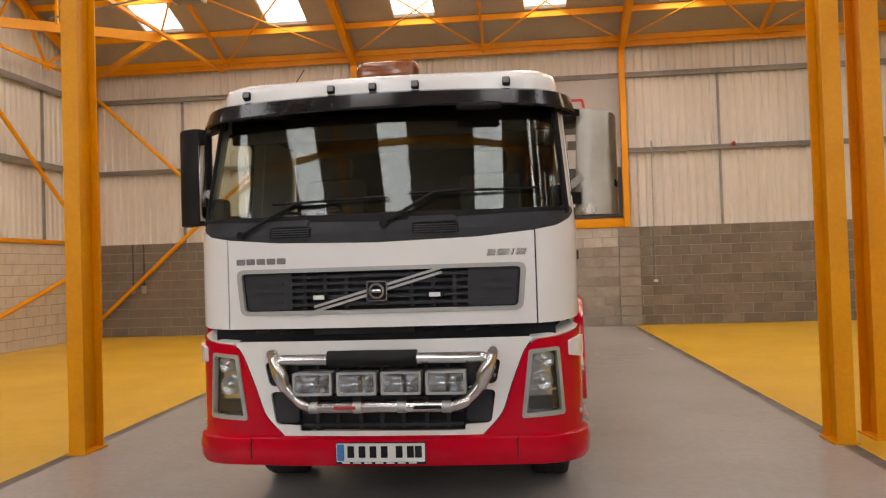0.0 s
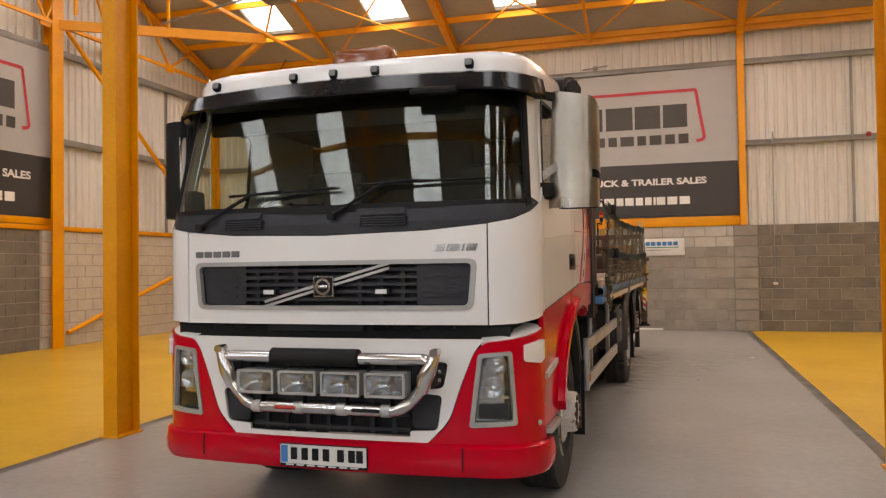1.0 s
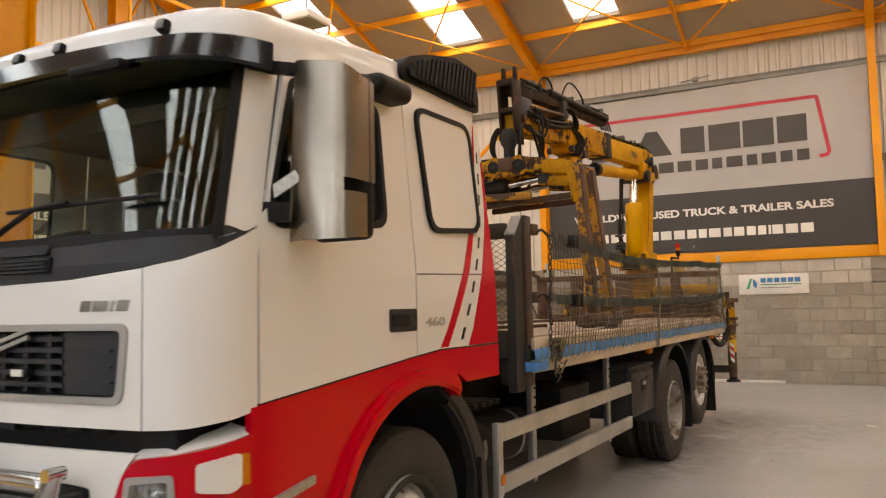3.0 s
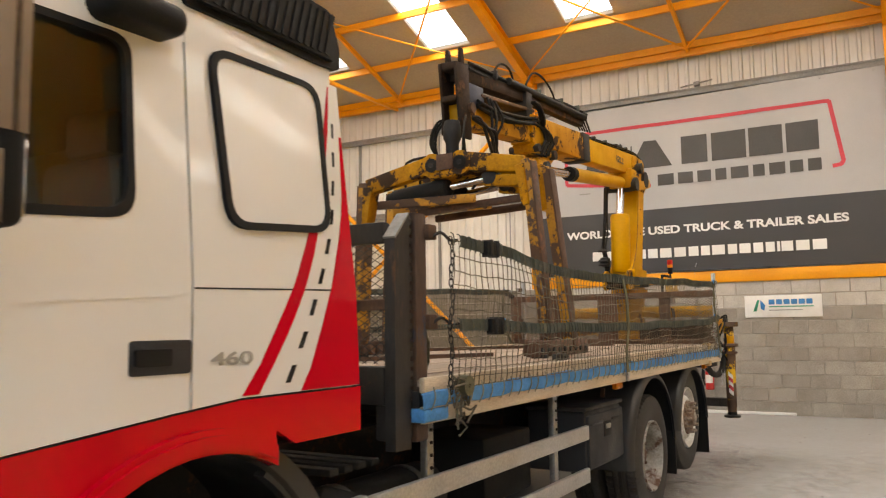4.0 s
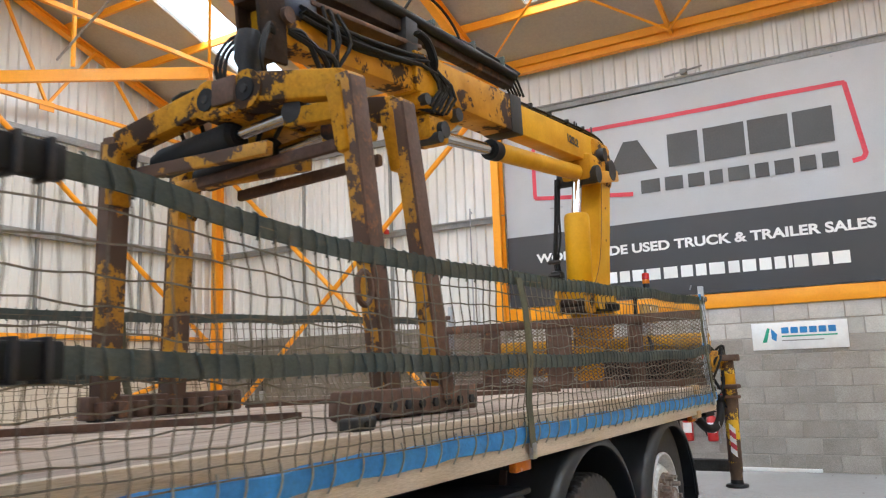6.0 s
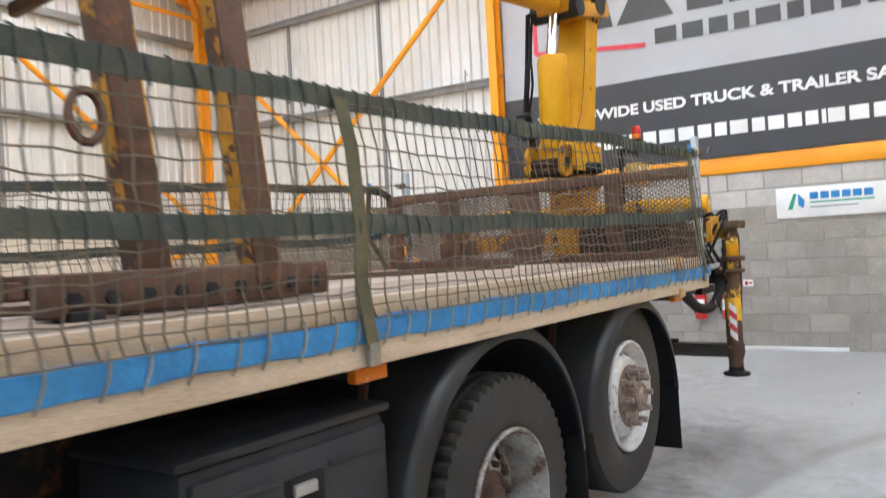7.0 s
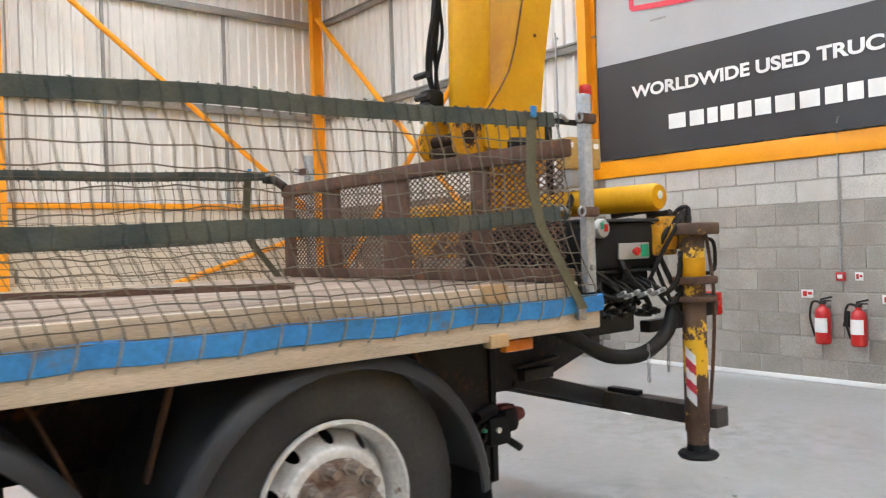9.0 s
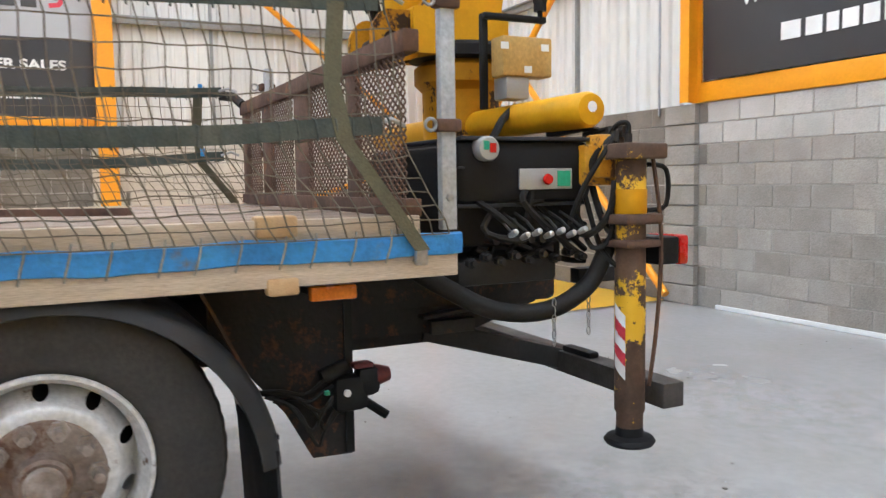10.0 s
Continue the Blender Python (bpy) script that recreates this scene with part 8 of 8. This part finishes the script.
# hoses that hang from the head to the grab
for k in range(6):
    s = 1 if k % 2 else -1
    cp("head_hose", tube([(s * 0.07, 5.34, 3.36), (s * (0.1 + 0.006 * k), 5.27 - 0.006 * k, 3.36 + 0.006 * k), (s * (0.13 + 0.006 * k), 5.2 - 0.01 * k, 3.26), (s * (0.13 + 0.006 * k), 5.18 - 0.006 * k, 3.13), (s * 0.1, 5.2 + 0.02 * k, 3.02)], 0.0105, 6), M_HOSE, "", bh)
for k in range(3):
    cp("side_hose", tube([(0.09, 5.42, 3.42), (0.13 + 0.01 * k, 5.5 + 0.03 * k, 3.42 - 0.03 * k), (0.15 + 0.015 * k, 5.6 + 0.05 * k, 3.26 + 0.03 * k), (0.14, 5.7 + 0.015 * k, 3.1), (0.08, 5.6, 3.02)], 0.016, 6), M_HOSE, "", bh)
for k, (dy, sway, low) in enumerate(((0.0, 0.0, 3.1), (0.05, 0.03, 3.04), (0.07, -0.03, 3.16), (0.13, 0.02, 3.08))):
    cp("drop_hose", tube([(0.11, 5.68 + dy, 3.66), (0.14 + 0.012 * k, 5.7 + dy + sway, 3.48), (0.16 - 0.01 * k, 5.66 + dy - sway, 3.27), (0.14, 5.68 + dy * 1.4 + sway, low), (0.1, 5.58 + dy, low - 0.04)], 0.0125, 6), M_HOSE, "", bh)

# ---- block grab hanging from the boom, its feet on the deck ----
grab = thing("block_grab", "rusty yellow hydraulic block grab resting on the deck", "grab", (0, 5.2, DECK), TRUCK)


def gp(name, bm, mat, label=""):
    return part(name, bm, mat, grab, label)


gp("rotator", lathe([(0.0001, 3.36), (0.06, 3.35), (0.075, 3.3), (0.075, 3.2), (0.055, 3.16), (0.055, 3.02), (0.0001, 3.0)], Matrix.Translation((0.02, 5.2, 0)), 20), M_DARK_STEEL, "dark hydraulic rotator")
gp("yoke", merge(box((-0.17, 5.03, 2.87), (0.29, 5.5, 3.03), 0.05), box((-0.09, 4.99, 2.84), (0.16, 5.54, 2.9), 0.03)), M_GRAB, "rusty yellow centre yoke")
for x in (-0.065, 0.197):
    for y in (5.05, 5.5):
        hub = gp("hub", rod((x, y - 0.05, 2.95), (x, y + 0.05, 2.95), 0.098, 22), M_GRAB, "rusty yellow pivot hub")
        part("hub_pin", rod((x, y - 0.058, 2.95), (x, y + 0.058, 2.95), 0.058, 18), M_HOSE, hub)
        part("hub_cap", rod((x, y - 0.066, 2.95), (x, y + 0.066, 2.95), 0.022, 10), M_DARK_STEEL, hub)
for y in (4.99, 5.56):
    gp("hub_plate", beam((-0.01, y, 2.965), (0.14, y, 2.965), 0.02, 0.13, bevel=0.006), M_RUST, "rusty plate between the hubs")
LEGS = (((0.75, 5.09, 2.9), (0.82, 5.22, 1.47), 0.14, 5.06), ((0.7, 5.57, 2.92), (0.85, 5.62, 1.47), -0.0, 5.55), ((-0.69, 4.97, 2.84), (-0.77, 5.0, 1.47), 0, 5.05), ((-0.72, 5.44, 2.84), (-0.77, 5.42, 1.47), 0, 5.5))
for (tx, ty, tz), (bx, by, bz), _, hy in LEGS:
    s = 1 if tx > 0 else -1
    gp("arm", beam((0.07 + s * 0.16, hy, 2.96), (tx - s * 0.02, ty, tz - 0.02), 0.1, 0.15, 0.1, 0.13, 0.015), M_GRAB, "yellow upper arm")
    gp("elbow", beam((tx - s * 0.05, ty, tz - 0.02), (tx - s * 0.01, ty, tz - 0.34), 0.09, 0.135, 0.06, 0.12, 0.012), M_GRAB, "chipped yellow elbow")
    gp("leg", beam((tx, ty, tz + 0.02), (bx, by, bz), 0.075, 0.13, 0.075, 0.12, 0.008), M_CRANE_WORN, "rusty leg with flaking yellow paint")
    gp("leg_face", beam((tx + s * 0.045, ty - 0.01, tz), (bx + s * 0.045, by - 0.01, bz), 0.016, 0.11, 0.016, 0.1, 0.003), M_RUST, "bare rusty plate")
for x, s in ((0.84, 1), (-0.78, -1)):
    gp("shoe", box((x - 0.06, 4.88, DECK + 0.012), (x + 0.05, 5.9, DECK + 0.13), 0.015), M_RUST, "rusty clamp shoe")
    for k in range(9):
        y = 4.91 + k * 0.11
        gp("tooth", box((x - s * 0.06 - 0.03, y, DECK + 0.02), (x - s * 0.06 + 0.03, y + 0.07, DECK + 0.1), 0.008), M_RUST)
        gp("shoe_bolt", rod((x + s * 0.045, y + 0.03, DECK + 0.06), (x + s * 0.062, y + 0.03, DECK + 0.06), 0.022, 6), M_DARK_STEEL)
    gp("shoe_foot", box((x - 0.03, 4.92, DECK), (x + 0.07, 5.02, DECK + 0.03), 0.006), M_DARK_STEEL)
# cylinders and links between the arms
for y, z in ((5.12, 2.76), (5.4, 2.74)):
    gp("cylinder", lathe([(0.0001, 0), (0.05, 0.0), (0.066, 0.02), (0.066, 0.05), (0.08, 0.07), (0.08, 0.52), (0.084, 0.53), (0.084, 0.58), (0.06, 0.6), (0.0001, 0.6)], Matrix.Translation((-0.56, y, z - 0.04)) @ Vector((0.6, 0, 0.06)).to_track_quat("Z", "Y").to_matrix().to_4x4(), 20), M_HOSE, "black hydraulic cylinder")
    gp("cylinder_rod", rod((0.0, y, z + 0.018), (0.42, y, z + 0.06), 0.03, 12), M_PISTON, "bright piston rod")
    gp("rod_eye", rod((0.42, y - 0.05, z + 0.06), (0.42, y + 0.05, z + 0.06), 0.06, 14), M_DARK_STEEL)
    gp("link", beam((-0.66, y - 0.06, z - 0.08), (0.3, y - 0.06, z - 0.1), 0.05, 0.07), M_CRANE_WORN, "yellow cross link")
    gp("strut", beam((0.36, y, z + 0.04), (0.68, y - 0.04, z + 0.0), 0.07, 0.09), M_GRAB, "yellow strut")
    gp("lower_link", beam((-0.3, y + 0.05, z - 0.16), (0.66, y + 0.04, z - 0.12), 0.04, 0.06), M_RUST)
for k in range(6):
    gp("hose", tube([(-0.1 + 0.05 * k, 5.1, 3.05), (-0.3 + 0.1 * k, 5.0 + 0.08 * k, 3.0 - 0.03 * k), (-0.45 + 0.15 * k, 5.2, 2.86), (-0.4 + 0.12 * k, 5.2, 2.76)], 0.012, 6), M_HOSE)
gp("shackle", tube([Vector((0.86, 5.02 + 0.05 * math.cos(a), 1.95 + 0.07 * math.sin(a))) for a in spread(0, 2 * math.pi, 14)[:-1]], 0.014, 6, closed=True), M_RUST)

# ---- things on the walls and in the roof ----
sign = thing("wall_sign", "white rectangular sign with blue and green mark on blockwork", "sign", (0.97, NORTH - 0.015, 1.94))
part("board", box((0.33, NORTH - 0.022, 1.74), (1.615, NORTH - 0.004, 2.135), 0.004), M_SIGN, sign)
part("mark", onto_y(sheet([(0.47, 1.85), (0.53, 1.85), (0.585, 2.05), (0.55, 2.06)], (), 0.003), NORTH - 0.0245), M_SIGN_GREEN, sign)
part("mark", onto_y(sheet([(0.6, 2.055), (0.68, 1.96), (0.66, 1.86), (0.6, 1.9)], (), 0.003), NORTH - 0.0245), M_SIGN_BLUE, sign)
for k in range(6):
    part("name_bar", onto_y(sheet(rrect(0.74 + k * 0.125, 0.84 + k * 0.125, 1.97, 2.06, 0.012), (), 0.003), NORTH - 0.0245), M_SIGN_BLUE, sign, "plain blue bar")
part("small_bar", onto_y(sheet([(0.74, 1.92), (1.48, 1.92), (1.48, 1.94), (0.74, 1.94)], (), 0.003), NORTH - 0.0245), M_SIGN_GREEN, sign)
part("small_bar", onto_y(sheet([(0.74, 1.86), (1.3, 1.86), (1.3, 1.875), (0.74, 1.875)], (), 0.003), NORTH - 0.0245), M_RAIL, sign)


def extinguisher(x, tall, hose_side, black_horn):
    e = thing("fire_extinguisher", "red fire extinguisher with a label hung on blockwork", "fire extinguisher", (x, NORTH - 0.1, 0.42), None, "fire extinguishers on the wall")
    y = NORTH - 0.1
    part("cylinder", lathe([(0.0001, 0.42), (0.066, 0.425), (0.078, 0.44), (0.078, 0.42 + tall - 0.1), (0.065, 0.42 + tall - 0.05), (0.03, 0.42 + tall - 0.02), (0.03, 0.42 + tall), (0.0001, 0.42 + tall)], Matrix.Translation((x, y, 0)), 24), M_EXT_RED, e)
    bm = bmesh.new()
    vs = []
    for a in spread(215, 325, 8):
        c, q = math.cos(radians(a)) * 0.0795, math.sin(radians(a)) * 0.0795
        vs.append((bm.verts.new((x + c, y + q, 0.55)), bm.verts.new((x + c, y + q, 0.7))))
    for a, b in zip(vs, vs[1:]):
        bm.faces.new((a[0], b[0], b[1], a[1]))
    part("label", bm, M_SIGN, e, "white printed label")
    part("valve", box((x - 0.03, y - 0.03, 0.42 + tall), (x + 0.03, y + 0.03, 0.46 + tall), 0.008), M_DARK_STEEL, e)
    part("handle", merge(beam((x - 0.02, y, 0.47 + tall), (x + 0.1 * hose_side, y, 0.5 + tall), 0.02, 0.02, bevel=0.004), beam((x - 0.02, y, 0.455 + tall), (x + 0.09 * hose_side, y, 0.46 + tall), 0.02, 0.015, bevel=0.004)), M_BLACK, e)
    part("hose", tube([(x - 0.02 * hose_side, y, 0.44 + tall), (x - 0.1 * hose_side, y - 0.01, 0.44 + tall), (x - 0.13 * hose_side, y - 0.01, 0.3 + tall), (x - 0.11 * hose_side, y - 0.01, 0.6), (x - 0.08 * hose_side, y - 0.01, 0.5)], 0.012, 8), M_HOSE, e)
    if black_horn:
        part("horn", tube([(x - 0.1 * hose_side, y, 0.38 + tall), (x - 0.12 * hose_side, y - 0.01, 0.22 + tall)], [0.018, 0.035], 12), M_BLACK, e)
    part("bracket", box((x - 0.04, y + 0.06, 0.36 + tall), (x + 0.04, NORTH - 0.002, 0.4 + tall)), M_STEEL, e)
    return e


extinguisher(-0.7, 0.42, 1, False)
extinguisher(-0.34, 0.40, 1, True)
for x, z, w, h, mt in ((-0.9, 0.94, 0.13, 0.09, M_SIGN), (-0.36, 1.13, 0.08, 0.085, M_SIGN), (-0.08, 0.9, 0.13, 0.09, M_SIGN)):
    n = thing("notice", "small white and red safety notice on blockwork", "notice", (x, NORTH - 0.005, z))
    part("card", box((x - w / 2, NORTH - 0.01, z - h / 2), (x + w / 2, NORTH - 0.004, z + h / 2), 0.001), mt, n)
    part("pictogram", box((x - w * 0.35, NORTH - 0.012, z - h * 0.3), (x - w * 0.02, NORTH - 0.0102, z + h * 0.3)), M_EXT_RED, n)
    part("bars", box((x + w * 0.06, NORTH - 0.012, z - h * 0.1), (x + w * 0.4, NORTH - 0.0102, z + h * 0.2)), M_EXT_RED, n)
call = thing("call_point", "red fire alarm call point under a conduit", "call point", (-0.535, NORTH - 0.02, 1.13))
part("body", box((-0.58, NORTH - 0.05, 1.085), (-0.49, NORTH - 0.003, 1.175), 0.006), M_EXT_RED, call)
part("window", box((-0.56, NORTH - 0.053, 1.11), (-0.51, NORTH - 0.05, 1.15), 0.002), M_SIGN, call)
part("conduit", tube([(-0.535, NORTH - 0.02, 1.17), (-0.535, NORTH - 0.02, 2.6), (-0.51, NORTH - 0.06, 2.72), (-0.48, NORTH - 0.09, 2.78)], 0.011, 8), M_STEEL, call)
for x, y in ((5.5, NORTH - 0.06), (-6.2, NORTH - 0.06)):
    bell = thing("alarm_sounder", "small red alarm sounder on the sheeting rail", "alarm", (x, y, 4.3))
    part("base", rod((x, y + 0.06, 4.32), (x, y, 4.32), 0.05, 16), M_EXT_RED, bell)
    part("cap", lathe([(0.0001, 0.05), (0.03, 0.045), (0.05, 0.02), (0.055, 0)], Matrix.Translation((x, y, 4.32)) @ pose(0, 0, 0, 90), 16), M_EXT_RED, bell)
for x, z0, z1 in ((3.55, 1.1, 4.35), (-4.35, 2.3, 4.45)):
    c = thing("conduit", "grey steel conduit down the wall", "conduit", (x, NORTH - 0.03, z0))
    part("pipe", tube([(x, NORTH - 0.03, z0), (x, NORTH - 0.03, z1 - 0.12), (x + 0.02, NORTH - 0.05, z1), (x + 0.05, NORTH - 0.03, z1 - 0.02)], 0.014, 8), M_STEEL, c)
    if x > 0:
        part("socket", box((x - 0.05, NORTH - 0.05, z0 - 0.06), (x + 0.05, NORTH - 0.004, z0), 0.006), M_SIGN, c)
for x, y, z0 in ((-9.75, NORTH - 0.05, 1.2), (-9.45, NORTH - 0.05, 1.2)):
    c = thing("switch_box", "small grey switch box with its cable on blockwork", "switch", (x, y, z0))
    part("box", box((x - 0.07, y, z0 - 0.08), (x + 0.07, NORTH - 0.003, z0 + 0.12), 0.01), M_SILVER, c)
    part("cable", rod((x, NORTH - 0.02, z0 + 0.12), (x, NORTH - 0.02, 2.4), 0.012, 8), M_HOSE, c)
lampf = thing("high_bay_lamp", "white box lamp hanging unlit from the roof steel", "lamp", (-5.27, 12.5, 6.35))
part("housing", box((-5.55, 12.2, 6.3), (-4.99, 12.8, 6.42), 0.02), M_SIGN, lampf)
part("diffuser", box((-5.5, 12.25, 6.285), (-5.04, 12.75, 6.302), 0.008), M_RAIL, lampf)
part("stem", rod((-5.27, 12.5, 6.4), (-5.27, 12.5, roof_z(12.5) + 0.06), 0.015, 8), M_RAIL, lampf)
part("cable_tray", rod((-5.27, 12.5, 6.46), (-8.4, 13.6, 6.5), 0.02, 8), M_STEEL, lampf)
hook = thing("wall_hook_bar", "short dark bar fixed to cladding above the banner", "bar", (-0.35, NORTH, 6.27))
part("bar", rod((-0.65, NORTH - 0.0, 6.24), (-0.05, NORTH - 0.0, 6.3), 0.016, 8), M_RAIL, hook)
part("clip", box((-0.4, NORTH - 0.02, 6.23), (-0.3, NORTH + 0.09, 6.31), 0.006), M_RAIL, hook)
skirt = solid("baseboard", box((-3.4, NORTH - 0.02, 0), (1.1, NORTH - 0.003, 0.05), 0.004), M_SIGN, "white strip along the foot of the wall", "skirting")
# specks of dirt on the floor
debris = bmesh.new()
rng = random.Random(21)
for k in range(60):
    x, y = rng.uniform(-3.0, 2.9), rng.uniform(11, 19)
    r = rng.choice((0.003, 0.004, 0.005, 0.007, 0.011))
    box((x - r, y - r * rng.uniform(0.4, 1), 0.0), (x + r, y + r * rng.uniform(0.4, 1), r * 0.5), 0, debris)
tagged(solid("floor_debris", debris, M_STRIP, "scattered dark grit on the grey floor", "grit", kind="stuff"))


# brown dirt washed off the wheels onto the floor
def dirt(name, colour, scale, amount):
    m = bpy.data.materials.new(name)
    m.use_nodes = True
    nd, ln = m.node_tree.nodes, m.node_tree.links
    co = nd.new("ShaderNodeTexCoord")
    n = nd.new("ShaderNodeTexNoise")
    n.inputs["Scale"].default_value, n.inputs["Detail"].default_value, n.inputs["Roughness"].default_value = scale, 8.0, 0.7
    ln.new(co.outputs["Object"], n.inputs["Vector"])
    # fades towards the patch's rim: distance from the middle in the patch's own box
    sub = nd.new("ShaderNodeVectorMath")
    sub.operation = "DISTANCE"
    flat = nd.new("ShaderNodeVectorMath")
    flat.operation = "MULTIPLY"
    flat.inputs[1].default_value = (1, 1, 0)
    ln.new(co.outputs["Generated"], flat.inputs[0])
    ln.new(flat.outputs[0], sub.inputs[0])
    sub.inputs[1].default_value = (0.5, 0.5, 0.0)
    rim = nd.new("ShaderNodeMapRange")
    rim.inputs["From Min"].default_value, rim.inputs["From Max"].default_value = 0.48, 0.1
    ln.new(sub.outputs["Value"], rim.inputs["Value"])
    thick = nd.new("ShaderNodeMapRange")
    thick.inputs["From Min"].default_value, thick.inputs["From Max"].default_value = 0.42, 0.68
    thick.inputs["To Max"].default_value = amount
    ln.new(n.outputs["Fac"], thick.inputs["Value"])
    both = nd.new("ShaderNodeMath")
    both.operation = "MULTIPLY"
    ln.new(rim.outputs["Result"], both.inputs[0])
    ln.new(thick.outputs["Result"], both.inputs[1])
    bsdf = nd["Principled BSDF"]
    bsdf.inputs["Base Color"].default_value, bsdf.inputs["Roughness"].default_value = (*colour, 1), 0.75
    ln.new(both.outputs[0], bsdf.inputs["Alpha"])
    return m


M_DIRT = dirt("wheel_dirt", (0.24, 0.2, 0.165), 3.4, 0.42)
M_SCUFF = dirt("tyre_scuff", (0.24, 0.235, 0.235), 4.5, 0.2)
for x, y, w, d, turn, mat in ((0.75, 12.5, 0.55, 1.7, -6, M_DIRT), (0.85, 13.6, 0.6, 1.1, -20, M_DIRT), (0.7, 11.0, 0.6, 1.5, 0, M_DIRT), (0.5, 14.6, 1.3, 1.0, 10, M_SCUFF), (1.9, 13.2, 0.7, 2.6, -14, M_SCUFF), (-0.6, 16.6, 1.6, 1.2, 0, M_SCUFF), (-1.6, 11.0, 0.7, 3.0, 0, M_DIRT)):
    bm = sheet([(w * math.cos(a), d * math.sin(a)) for a in spread(0, 2 * math.pi, 24)[:-1]], (), 0.001)
    ob = solid("floor_stain", bm, mat, "faint brown wheel dirt dried on the grey floor", "stain", m=pose(x, y, 0.0035, 0, 0, turn))
    ob.visible_shadow = False

# ---- the blocks of the walls, last: whole blocks near the lorry's lane, the rest joined ----
LENGTH = 0.47
BLOCK_MESH = {}


def block_mesh(length, mat):
    key = (round(length, 3), mat.name)
    if key not in BLOCK_MESH:
        bm = box((0, 0, 0), (length - 0.016, 0.08, COURSE - 0.016), 0.004, seg=1)
        BLOCK_MESH[key] = to_mesh("block", bm, mat)
    return BLOCK_MESH[key]


rest = {}
rng = random.Random(5)
for row in range(10):
    x, z = WEST - (0.5 * LENGTH if row % 2 else 0), row * COURSE + 0.006
    while x < EAST:
        length = LENGTH
        mid = x + length / 2
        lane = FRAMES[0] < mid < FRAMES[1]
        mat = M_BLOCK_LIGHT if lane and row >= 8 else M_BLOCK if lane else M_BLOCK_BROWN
        y = NORTH + rng.uniform(-0.002, 0.003)
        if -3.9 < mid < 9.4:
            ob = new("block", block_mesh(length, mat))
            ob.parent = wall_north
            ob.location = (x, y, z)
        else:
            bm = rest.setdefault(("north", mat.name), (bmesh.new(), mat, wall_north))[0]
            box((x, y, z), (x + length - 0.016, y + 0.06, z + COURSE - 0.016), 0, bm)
        x += length
    y = 3.0 - (0.5 * LENGTH if row % 2 else 0)
    while y < NORTH:
        mat = M_BLOCK_CREAM if y > 13.2 else M_BLOCK_BROWN
        bm = rest.setdefault(("west", mat.name), (bmesh.new(), mat, wall_west))[0]
        box((WEST - 0.06, y, z), (WEST + rng.uniform(-0.003, 0.002), min(y + LENGTH - 0.016, NORTH), z + COURSE - 0.016), 0, bm)
        y += LENGTH
for (side, _), (bm, mat, owner) in rest.items():
    part("blocks", bm, mat, owner, "far courses of concrete blocks", kind="stuff")
# piers under the wall columns
for px, mat in ((2.69, M_BLOCK), (-4.2, M_BLOCK), (9.2, M_BLOCK_BROWN)):
    for row in range(10):
        z = row * COURSE + 0.006
        ob = new("block", block_mesh(0.515, mat))
        ob.parent = wall_north
        ob.location = (px, NORTH - 0.075, z)
for row in range(10):
    z = row * COURSE + 0.006
    ob = new("block", block_mesh(0.515, M_BLOCK_CREAM))
    ob.parent = wall_west
    ob.matrix_local = pose(WEST + 0.075, 13.0, z, 0, 0, 90)
